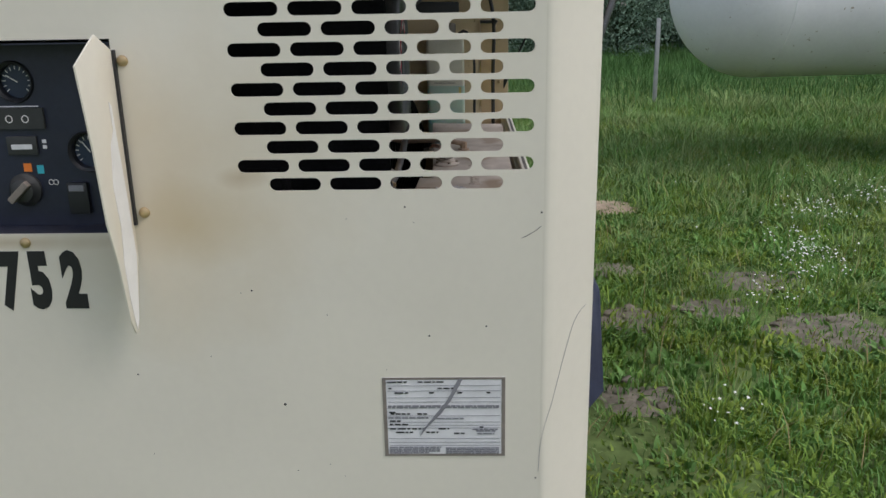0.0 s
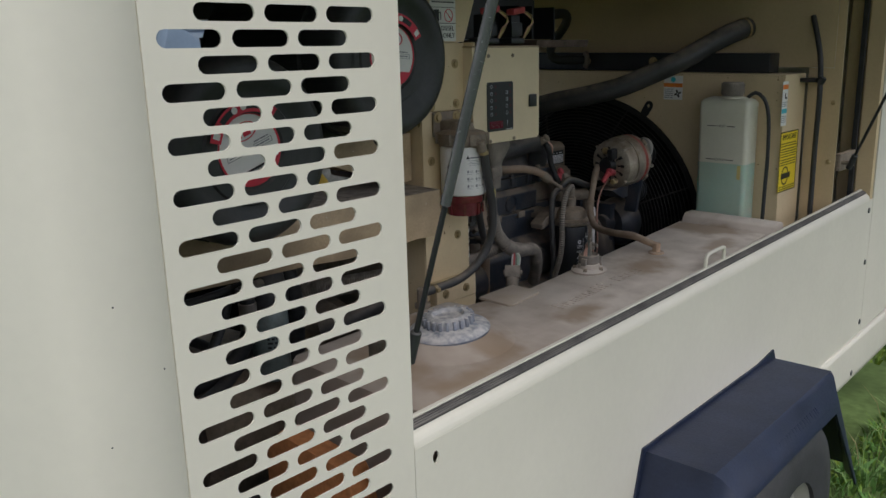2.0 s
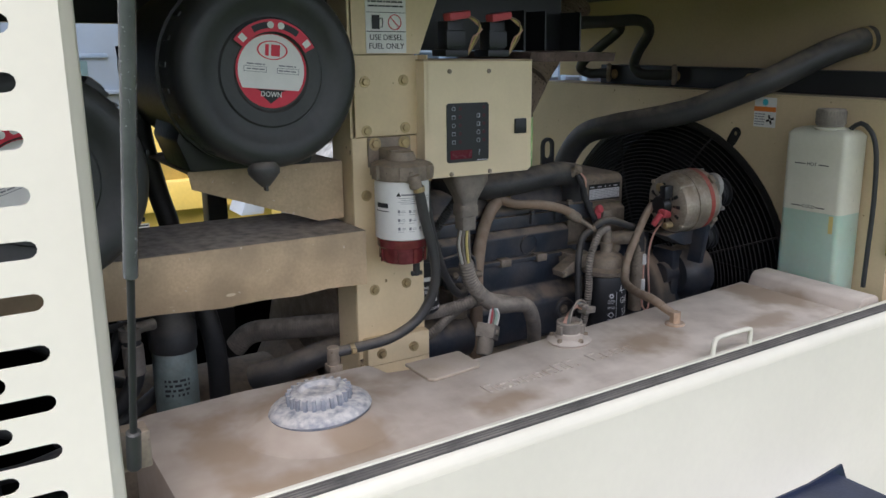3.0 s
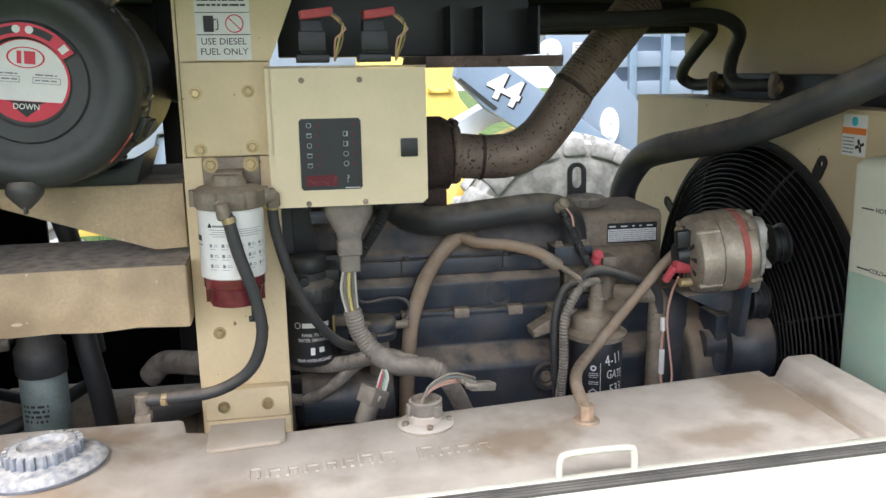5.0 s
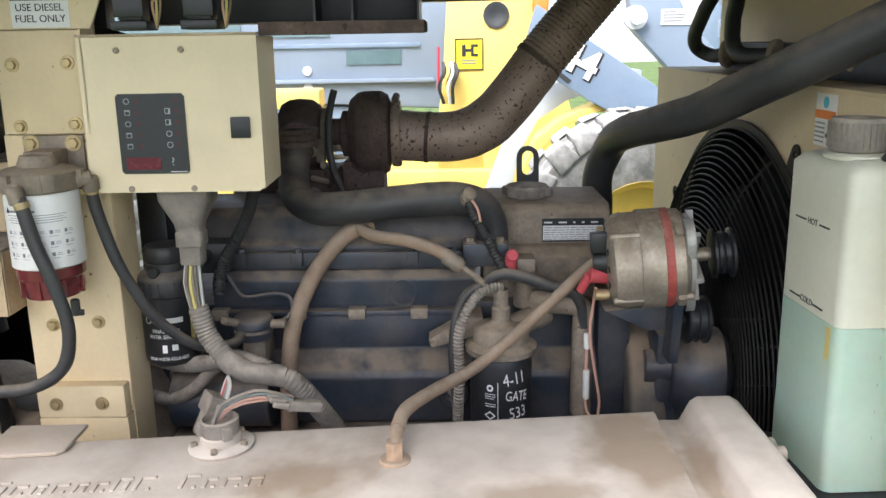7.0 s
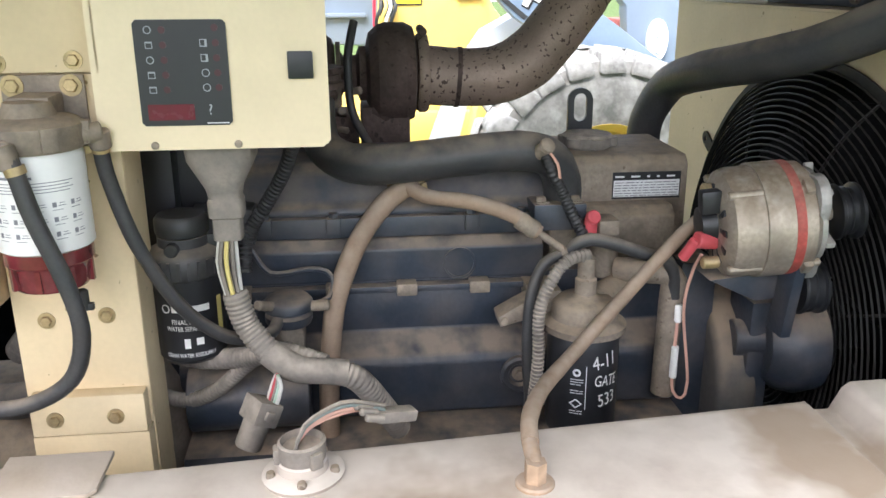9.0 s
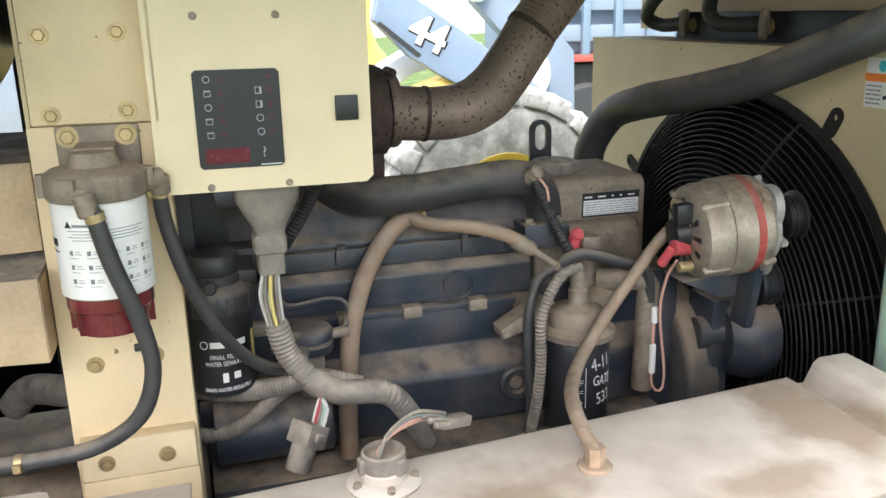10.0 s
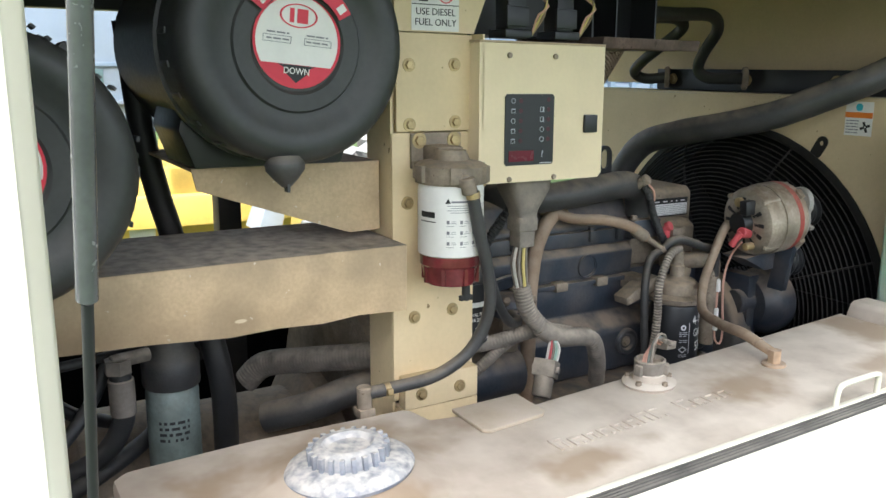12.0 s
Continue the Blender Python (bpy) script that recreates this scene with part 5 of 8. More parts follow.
flat_m = Matrix.Identity(4)
pen = [text("4-11", 0.032, at2(flat_m, -0.002, 1.000) @ pose(0, 0, 0, 0, 0, 9), 0.0003, True, 0.72), text("GATE", 0.025, at2(flat_m, 0.003, 0.968) @ pose(0, 0, 0, 0, 0, -5), 0.0003, True, 0.7), text("533", 0.029, at2(flat_m, 0.005, 0.938) @ pose(0, 0, 0, 0, 0, 6), 0.0003, True, 0.8)]
part("pen_writing", on_can(join(*pen), 0.0544, -0.375, 3.115, 0.42), white_label, can2, "white paint-pen writing")
part("round_icon", on_can(plate(disc(0, 0.984, 0.0062, 18), [disc(0, 0.984, 0.0030, 10)], 0.0003, flat_m), 0.0543, -0.375, 3.115, -0.42), grey_label, can2)
part("diamond_icon", on_can(plate([(-0.010, 0.934), (0, 0.926), (0.010, 0.934), (0, 0.942)], [[(-0.007, 0.934), (0, 0.9285), (0.007, 0.934), (0, 0.9395)]], 0.0003, flat_m), 0.0543, -0.375, 3.115, -0.42), grey_label, can2)
part("print_rule", on_can(moved(box(-0.0006, 0.0006, 0.925, 0.995, 0, 0.0003), flat_m), 0.0543, -0.375, 3.115, -0.16), grey_label, can2)
part("small_print", on_can(bars(random.Random(14), -0.009, 0.010, [0.973, 0.969, 0.965, 0.955, 0.951, 0.922, 0.918], 0.0012, flat_m, 0.0003, gap=0.0015), 0.0543, -0.375, 3.115, -0.42), grey_label, can2)

sep = thing("final_fuel_filter", (-0.365, 2.542, 1.03), "black final fuel filter with white print", "fuel filter")
pm = Matrix.Translation((-0.365, 2.542, 0))
can3 = part("canister", lathe([(0, 1.03), (0.04, 1.03), (0.046, 1.036), (0.047, 1.05), (0.047, 1.150), (0, 1.150)], pm, 40), clean_black, sep)
part("collar", lathe([(0, 1.151), (0.048, 1.151), (0.050, 1.156), (0.050, 1.180), (0.046, 1.186), (0.034, 1.192), (0.034, 1.205), (0, 1.206)], pm, 40), rubber, sep)
parts("collar_rib", [moved(box(0.048, 0.052, -0.002, 0.002, 1.155, 1.179), pm @ pose(0, 0, 0, 0, 0, 15 * k)) for k in range(24)], rubber, sep)
part("knob_cap", lathe([(0, 1.206), (0.033, 1.206), (0.036, 1.210), (0.036, 1.228), (0.031, 1.234), (0, 1.235)], pm, 32), black_plastic, sep)
part("head_arm", join(box(-0.46, -0.36, 2.535, 2.60, 1.185, 1.205, 0.004), box(-0.49, -0.44, 2.54, 2.63, 1.16, 1.215, 0.004), rod((-0.335, 2.535, 1.194), (-0.318, 2.533, 1.194), 0.009)), black_plastic, sep)
words = [text("FINAL FILTER", 0.0095, at2(flat_m, 0, 1.094), 0.0003, True, 0.85), text("WATER SEPARATOR", 0.0095, at2(flat_m, 0, 1.084), 0.0003, True, 0.72), text("DRAIN WATER REGULARLY", 0.0085, at2(flat_m, 0, 1.045), 0.0003, True, 0.66)]
words += [moved(box(-0.022 + 0.0052 * k, -0.0168 + 0.0052 * k, 1.108, 1.117, 0, 0.0003), flat_m) for k in range(10)]
words += [ moved(box(-0.008, 0.0, 1.056, 1.070, 0, 0.0003), flat_m), moved(box(0.008, 0.018, 1.060, 1.070, 0, 0.0003), flat_m)]
part("printed_text", on_can(join(*words), 0.0473, -0.365, 2.542, 0.12), white_label, can3)
part("brand_ring", on_can(plate(disc(-0.031, 1.1125, 0.0062, 20), [disc(-0.031, 1.1125, 0.0048, 20)], 0.0003, Matrix.Translation((0, 0, 0.0003))), 0.0473, -0.365, 2.542, 0.12), white_label, can3)
part("green_code", on_can(join(moved(box(0.044, 0.054, 1.068, 1.122, 0, 0.0003), flat_m)), 0.0473, -0.365, 2.542, 0.12), wire_yellow, can3)

alt = thing("alternator", (-0.335, 3.37, 1.125), "dusty alloy alternator with a red stripe", "alternator")
AX, AY, AZ = -0.343, 3.288, 1.200
am = along((AX, AY, AZ), (AX + 0.020, AY + 0.176, AZ + 0.017)) @ Matrix.Diagonal((1.12, 1.12, 1.12, 1))
part("rear_housing", lathe([(0, 0), (0.040, 0.0), (0.056, 0.003), (0.067, 0.010), (0.070, 0.020), (0.070, 0.046), (0, 0.046)], am, 48), alloy, alt)
part("stator", lathe([(0.068, 0.0462), (0.073, 0.0462), (0.073, 0.079), (0.068, 0.079)], am, 48), alloy, alt)
part("red_stripe", lathe([(0.0685, 0.0795), (0.0728, 0.0795), (0.0728, 0.091), (0.0685, 0.091)], am, 48), worn_red, alt, "worn red painted stripe")
part("front_housing", lathe([(0, 0.0915), (0.071, 0.0915), (0.070, 0.106), (0.058, 0.118), (0.03, 0.124), (0, 0.124)], am, 48), alloy, alt)
parts("rear_vent", [moved(box(0.028, 0.052, -0.004, 0.004, -0.002, 0.004, 0.001), am @ pose(0, 0, 0.002, 0, 0, 30 * k)) for k in range(12)], clean_black, alt)
parts("side_vent", [moved(box(0.066, 0.0706, -0.006, 0.006, 0.022, 0.026, 0.001), am @ pose(0, 0, 0, 0, 0, a)) for a in (-20, 10, 40, 70)], clean_black, alt)
part("terminal_cap", join(lathe([(0, -0.02), (0.022, -0.018), (0.026, 0.0), (0, 0.0)], am, 24), moved(box(-0.03, -0.01, 0.02, 0.05, -0.022, 0.004, 0.004), am)), clean_black, alt)
parts("brass_terminal", [rod((-0.352, AY - 0.016, 1.246), (-0.352, AY + 0.003, 1.246), 0.011), rod((-0.318, AY - 0.022, 1.150), (-0.318, AY + 0.003, 1.150), 0.009)], bolt_metal, alt)
part("cable_boot", join(rod((-0.325, AY - 0.030, 1.182), (-0.33, AY + 0.003, 1.178), 0.0125), rod((-0.325, AY - 0.030, 1.182), (-0.34, AY - 0.042, 1.150), 0.008)), red_rubber, alt, "red rubber cable boot")
for k in range(4):
    part("through_bolt", moved(rod((0.0665, 0, 0.004), (0.0665, 0, 0.118), 0.0055, seg=10), am @ pose(0, 0, 0, 0, 0, 45 + 90 * k)), alloy, alt)
    part("lug_ear", moved(box(0.060, 0.077, -0.010, 0.010, 0.094, 0.106, 0.003), am @ pose(0, 0, 0, 0, 0, 45 + 90 * k)), alloy, alt)
part("rating_plate", moved(box(-0.013, 0.013, -0.012, 0.012, 0, 0.001), Matrix.Translation((-0.291, 3.345, 1.2565)) @ side(0).to_3x3().to_4x4() @ pose(0, 0, 0, -50, 0, 0)), dirty_metal, alt)
part("pulley", lathe([(0, 0.150), (0.029, 0.150), (0.036, 0.152), (0.036, 0.156), (0.030, 0.159), (0.030, 0.164), (0.032, 0.166), (0.030, 0.168), (0.030, 0.174), (0.036, 0.177), (0.036, 0.181), (0.031, 0.183), (0.014, 0.178), (0.014, 0.186), (0, 0.186)], am, 36), clean_black, alt, "black grooved pulley")
part("shaft", moved(rod((0, 0, 0.12), (0, 0, 0.151), 0.010), am), alloy, alt)
part("front_bracket", moved(join(prism([(0.062 * math.cos(a) + 0.020 * math.cos(a) * max(0.0, math.cos(3 * a)), 0.062 * math.sin(a) + 0.020 * math.sin(a) * max(0.0, math.cos(3 * a))) for a in (2 * math.pi * k / 48 for k in range(48))], "z", 0.108, 0.121, 0.002)), am @ pose(0, 0, 0, 0, 0, 20)), cast_alloy, alt, "pale alloy front bracket", sharp=55)
parts("bracket_rib", [moved(box(0.012, 0.066, -0.004, 0.004, 0.119, 0.130, 0.002), am @ pose(0, 0, 0, 0, 0, 20 + 60 * k)) for k in range(6)], cast_alloy, alt)
part("mount_arm", join(prism([(-0.35, 1.268), (-0.318, 1.268), (-0.275, 1.205), (-0.278, 1.16), (-0.300, 1.035), (-0.345, 1.035), (-0.318, 1.17), (-0.318, 1.20)], "y", 3.388, 3.404, 0.003), prism([(3.285, 1.118), (3.40, 1.128), (3.40, 1.085), (3.36, 1.082)], "x", -0.40, -0.33, 0.004)), engine_paint, alt, "dark cast mounting arm")
part("arm_ear", rod((-0.285, 3.36, 1.258), (-0.285, 3.408, 1.258), 0.012), alloy, alt)
solo("idler_pulley", lathe([(0, -0.01), (0.012, -0.01), (0.012, 0.0), (0.037, 0.0), (0.040, 0.003), (0.040, 0.006), (0.035, 0.008), (0.035, 0.016), (0.038, 0.018), (0.035, 0.020), (0.035, 0.030), (0.040, 0.032), (0.040, 0.036), (0.022, 0.037), (0.02, 0.033), (0, 0.033)], along((-0.335, 3.420, 1.100), (-0.335, 4, 1.100)), 36), clean_black, "black grooved idler pulley under the alternator", "pulley")

solo("bell_bracket", join(box(-0.53, -0.45, 2.47, 2.52, 0.90, 1.33, 0.003), prism([(2.47, 1.15), (2.58, 1.15), (2.545, 1.335), (2.50, 1.335)], "x", -0.50, -0.49, 0.001)), clean_black, "black steel bracket beside the final filter", "bracket")

# ---- turbo and exhaust ----
turbo = thing("turbocharger", (-0.83, 2.85, 1.255), "rust-brown cast turbocharger above the engine", "turbocharger")
tm = along((-0.83, 2.80, 1.365), (-0.83, 4, 1.365))
part("turbine_housing", lathe([(0, 0.012), (0.05, 0.012), (0.074, 0.018), (0.088, 0.034), (0.092, 0.050), (0.092, 0.084), (0.084, 0.100), (0.06, 0.106), (0, 0.106)], tm @ pose(0, 0, 0, 0, 0, 11), 18), turbo_iron, turbo, sharp=24)
part("volute_tongue", lathe([(0, 0.02), (0.055, 0.02), (0.062, 0.045), (0.055, 0.075), (0, 0.075)], tm @ pose(0, -0.045, 0, 0, 0, 0), 20), turbo_iron, turbo)
part("outlet_clamp", lathe([(0.05, 0.107), (0.070, 0.107), (0.073, 0.111), (0.073, 0.122), (0.070, 0.127), (0.05, 0.127)], tm, 36), exhaust_iron, turbo)
part("clamp_bolt", rod((-0.80, 2.917, 1.441), (-0.86, 2.917, 1.443), 0.008), turbo_iron, turbo)
part("bearing_housing", lathe([(0, -0.043), (0.046, -0.043), (0.046, -0.036), (0.034, -0.030), (0.034, -0.006), (0.05, 0.0), (0.05, 0.013), (0, 0.013)], tm, 24), turbo_iron, turbo)
part("clamp_ring", lathe([(0.03, -0.043), (0.058, -0.043), (0.058, -0.034), (0.03, -0.034)], tm, 28), dirty_metal, turbo)
part("compressor_housing", lathe([(0, -0.15), (0.045, -0.15), (0.050, -0.135), (0.066, -0.132), (0.075, -0.116), (0.078, -0.092), (0.075, -0.066), (0.064, -0.050), (0.050, -0.044), (0, -0.044)], tm, 40), turbo_iron, turbo, sharp=30)
part("compressor_outlet", join(rod((-0.79, 2.712, 1.36), (-0.70, 2.716, 1.372), 0.034), lathe([(0, 0), (0.047, 0), (0.047, 0.010), (0.041, 0.013), (0.041, 0.022), (0.047, 0.025), (0.047, 0.034), (0, 0.034)], Matrix.Translation((-0.655, 2.724, 1.362)), 28), lathe([(0, 0), (0.034, 0), (0.036, 0.01), (0.030, 0.02), (0, 0.02)], Matrix.Translation((-0.655, 2.724, 1.342)), 28), rod((-0.70, 2.716, 1.376), (-0.655, 2.724, 1.379), 0.030)), turbo_iron, turbo, "dark flanged compressor outlet")
part("turbo_foot", join(box(-0.88, -0.78, 2.80, 2.89, 1.2, 1.31, 0.008), box(-0.90, -0.70, 2.76, 2.93, 1.19, 1.215, 0.004)), turbo_iron, turbo)
part("exhaust_manifold", join(box(-0.88, -0.76, 2.56, 2.795, 1.20, 1.30, 0.02), box(-0.90, -0.80, 2.60, 2.72, 1.28, 1.345, 0.015)), turbo_iron, turbo, "dark cast exhaust manifold")
parts("manifold_bolt", [hexbolt((-0.76, y, 1.245), (1, 0, 0), 0.010, 0.010) for y in (2.60, 2.67, 2.74)], dirty_metal, turbo)
parts("small_fitting", [rod((-0.78, 2.765, 1.30), (-0.74, 2.765, 1.31), 0.008), rod((-0.76, 2.742, 1.335), (-0.73, 2.745, 1.34), 0.010), box(-0.80, -0.77, 2.745, 2.765, 1.31, 1.36, 0.004), rod((-0.765, 2.775, 1.34), (-0.745, 2.80, 1.345), 0.007), rod((-0.76, 2.735, 1.28), (-0.735, 2.775, 1.275), 0.006)], dirty_metal, turbo)
part("oil_feed", tube([(-0.76, 2.792, 1.462), (-0.752, 2.786, 1.44), (-0.748, 2.778, 1.39), (-0.742, 2.783, 1.31), (-0.712, 2.812, 1.25)], 0.0078, 10), rubber, turbo)
ex = thing("exhaust_pipe", (-0.84, 3.1, 1.31), "sooty brown exhaust elbow with a flexible upper section", "exhaust pipe")
axis = [(-0.828, 2.922, 1.361), (-0.826, 2.99, 1.356), (-0.822, 3.06, 1.360), (-0.824, 3.118, 1.386), (-0.834, 3.168, 1.435), (-0.852, 3.228, 1.508)]
part("elbow", tube(axis, 0.0545, 28, swell=0.0014), exhaust_iron, ex)
part("clamp_band", tube([(-0.8265, 2.981, 1.3566), (-0.826, 2.989, 1.356)], 0.0562, 28, raw=True), turbo_iron, ex)
flex = [(-0.852 - 0.0006 * k, 3.228 + 0.0044 * k, 1.512 + 0.0050 * k) for k in range(0, 46)]
prof = []
n_rib = 30
Lf = (Vector(flex[-1]) - Vector(flex[0])).length
for k in range(n_rib):
    h = Lf * k / n_rib
    prof += [(0.0515, h), (0.0545, h + Lf / n_rib * 0.3), (0.0545, h + Lf / n_rib * 0.6), (0.0515, h + Lf / n_rib * 0.9)]
part("flex_section", lathe([(0, 0)] + prof + [(0, Lf)], along(flex[0], flex[-1]), 30), exhaust_iron, ex, "ribbed flexible section")
part("flex_clamp", lathe([(0.045, -0.006), (0.0555, -0.006), (0.0555, 0.006), (0.045, 0.006)], along(flex[0], flex[-1]), 30), turbo_iron, ex)

# ---- radiator cowl with its fan guard ----
FCX, FCZ, FR = -0.637, 0.923, 0.466
cowl = thing("radiator_cowl", (-0.58, 3.69, 0.45), "tan radiator cowl with a black wire fan guard", "radiator")
part("cowl_front", plate([(-1.315, 0.45), (0.09, 0.45), (0.09, 1.476), (-1.315, 1.476)], [disc(FCX, FCZ, FR, 72)], 0.004, endf(3.608)), cowl_tan, cowl)
part("cowl_side", box(0.086, 0.090, 3.6125, 3.786, 0.45, 1.476), cowl_tan, cowl)
part("cowl_far_side", box(-1.315, -1.311, 3.6125, 3.786, 0.45, 1.476), cowl_tan, cowl)
part("cowl_top", box(-1.315, 0.090, 3.606, 3.788, 1.4765, 1.4815), cowl_tan, cowl)
part("top_channel", box(-1.05, 0.0, 3.70, 3.786, 1.482, 1.545, 0.003), clean_black, cowl, "black cross channel")
for x in (-0.98, -0.70, -0.42):
    part("channel_bolt", hexbolt((x, 3.70, 1.515), (0, -1, 0), 0.011, 0.008), bolt_metal, cowl)
part("shroud", lathe([(FR, 0), (FR - 0.004, 0.0), (FR - 0.004, 0.142), (FR, 0.142)], along((FCX, 3.613, FCZ), (FCX, 5, FCZ)), 64), clean_black, cowl)
part("core", box(-1.30, 0.08, 3.758, 3.785, 0.46, 1.47), matt_black, cowl)
guard = part("fan_guard", lathe([(FR - 0.006, 0), (FR + 0.012, 0), (FR + 0.012, 0.004), (FR - 0.006, 0.004), (FR - 0.006, 0)], along((FCX, 3.604, FCZ), (FCX, 0, FCZ)), 72), grille_black, cowl, "black wire fan guard")


def guard_y(r):
    return 3.600 - 0.075 * (1 - min(1.0, r / FR) ** 5)


for k in range(35):
    r = 0.07 + 0.0115 * k
    part("guard_ring", lathe([(r - 0.0021, 0), (r, -0.0021), (r + 0.0021, 0), (r, 0.0021), (r - 0.0021, 0)], along((FCX, guard_y(r), FCZ), (FCX, 0, FCZ)), 64), grille_black, guard)
for k in range(8):
    a = math.radians(22.5 + 45 * k)
    pts = [(FCX + r * math.cos(a), guard_y(r) + 0.005, FCZ + r * math.sin(a)) for r in (0.06, 0.2, 0.3, 0.38, 0.42, FR)]
    part("guard_spoke", tube(pts, 0.003, 6), grille_black, guard)
for k in range(4):
    a = math.radians(60 + 90 * k)
    p = Vector((FCX + (FR + 0.025) * math.cos(a), 3.602, FCZ + (FR + 0.025) * math.sin(a)))
    part("guard_tab", moved(plate(slot(-0.02, 0, 0.06, 0.03, 6), [disc(0.022, 0, 0.006, 14)], 0.004, Matrix.Identity(4)), Matrix.Translation(p) @ endf(0).to_3x3().to_4x4() @ pose(0, 0, 0, 0, 0, math.degrees(a))), grille_black, guard)
fan = thing("cooling_fan", (FCX, 3.65, FCZ - 0.4), "black cooling fan behind its wire guard", "fan")
part("fan_hub", rod((FCX, 3.58, FCZ), (FCX, 3.75, FCZ), 0.07), clean_black, fan)
part("drive_shaft", rod((FCX, 3.355, FCZ), (FCX, 3.58, FCZ), 0.025), clean_black, fan)
for k in range(8):
    part("blade", moved(box(-0.05, 0.05, 0.06, 0.40, -0.003, 0.003, 0.002), Matrix.Translation((FCX, 3.69, FCZ)) @ pose(0, 0, 0, 90, 0, 0) @ pose(0, 0, 0, 0, 0, 45 * k) @ pose(0, 0, 0, 0, 28, 0)), matt_black, fan)

# decals on the cowl
fd = solo("fan_decal", plate(rect(-0.326, -0.256, 1.392, 1.472), [], 0.0006, endf(3.6075)), white_label, "white and orange fan warning decal", "decal")
part("orange_band", moved(box(-0.3258, -0.2562, 1.434, 1.447, 0, 0.0006), endf(3.6068)), orange_ink, fd)
part("blue_spot", plate(disc(-0.291, 1.459, 0.009, 20), [], 0.0006, endf(3.6064)), teal_ink, fd)
part("fan_pictogram", join(*[moved(box(-0.003, 0.003, 0.002, 0.013, 0, 0.0006), at2(endf(3.6068), -0.273, 1.413) @ pose(0, 0, 0, 0, 0, 90 * k + 20)) for k in range(4)]), black_ink, fd)
part("small_print", bars(random.Random(1), -0.322, -0.290, [1.427, 1.420, 1.413, 1.406, 1.399], 0.0024, endf(3.6068), gap=0.002), grey_ink, fd)
sd = solo("warning_decal", plate(rect(3.590, 3.635, 1.325, 1.462), [], 0.0006, side(0.0908)), white_label, "narrow white warning decal beside the reservoir", "decal")
part("orange_band", moved(box(3.591, 3.634, 1.438, 1.452, 0, 0.0006), side(0.0908)), orange_ink, sd)
part("teal_band", moved(box(3.591, 3.634, 1.364, 1.378, 0, 0.0006), side(0.0908)), teal_ink, sd)
part("pictogram", join(moved(box(3.612, 3.618, 1.408, 1.426, 0, 0.0006), side(0.0908)), moved(box(3.620, 3.628, 1.408, 1.414, 0, 0.0006), side(0.0908))), black_ink, sd)
part("small_print", bars(random.Random(17), 3.593, 3.632, [1.398, 1.392, 1.386, 1.355, 1.349, 1.343, 1.337], 0.002, side(0.0908), gap=0.002), grey_ink, sd)
yd = solo("coolant_decal", plate(rect(3.600, 3.752, 1.112, 1.305), [], 0.0006, side(0.0908)), yellow_label, "yellow coolant notice decal on the cowl", "decal")
part("notice_word", text("IMPORTANT", 0.024, at2(side(0.0912), 3.676, 1.286), 0.0006, True, 0.88), black_ink, yd)
part("border", plate(rect(3.600, 3.752, 1.112, 1.305), [rect(3.6035, 3.7485, 1.1155, 1.3015)], 0.0006, side(0.0914)), black_ink, yd)
part("small_print", bars(random.Random(18), 3.610, 3.742, [1.267, 1.259, 1.249, 1.241, 1.233, 1.225, 1.215, 1.207, 1.199, 1.128, 1.121], 0.003, side(0.0908), gap=0.003), black_ink, yd)
part("round_mark", plate(disc(3.655, 1.163, 0.030, 32), [disc(3.655, 1.163, 0.025, 32)], 0.0006, side(0.0914)), black_ink, yd)
part("round_mark_bar", moved(box(3.622, 3.70, 1.154, 1.172, 0, 0.0008), side(0.0908)), black_ink, yd)

# coolant reservoir
jug = thing("coolant_reservoir", (-0.06, 3.55, 1.0), "milky plastic coolant reservoir, half full of green coolant", "coolant reservoir")


def jug_wall(z0, z1, top=False):
    """A rounded box; its top is drawn in to a shoulder."""
    bm = bmesh.new()
    levels = [z0 + (z1 - z0) * k / 4 for k in range(5)]
    shape = []
    if top:
        levels[-1] = z1 - 0.016
        levels += [z1 - 0.006, z1]
    for n_, z in enumerate(levels):
        ins = 0.0
        if top and n_ == 5:
            ins = 0.008
        if top and n_ == 6:
            ins = 0.022
        x0, x1, y0, y1, r = -0.142 + ins, 0.018 - ins, 3.500 + ins, 3.600 - ins, 0.014
        loop = []
        for cx, cy, a0 in ((x1 - r, y1 - r, 0), (x0 + r, y1 - r, 90), (x0 + r, y0 + r, 180), (x1 - r, y0 + r, 270)):
            for k in range(5):
                a = math.radians(a0 + 22.5 * k)
                loop.append(bm.verts.new((cx + r * math.cos(a), cy + r * math.sin(a), z)))
        shape.append(loop)
    for a, b in zip(shape, shape[1:]):
        for k in range(len(a)):
            bm.faces.new((a[k], a[(k + 1) % len(a)], b[(k + 1) % len(b)], b[k]))
    bm.faces.new(shape[0][::-1])
    bm.faces.new(shape[-1])
    bmesh.ops.recalc_face_normals(bm, faces=bm.faces)
    return moved(bm, Matrix.Translation((-0.062, 3.55, 0)) @ pose(0, 0, 0, 0, 0, 3) @ Matrix.Translation((0.062, -3.55, 0)))


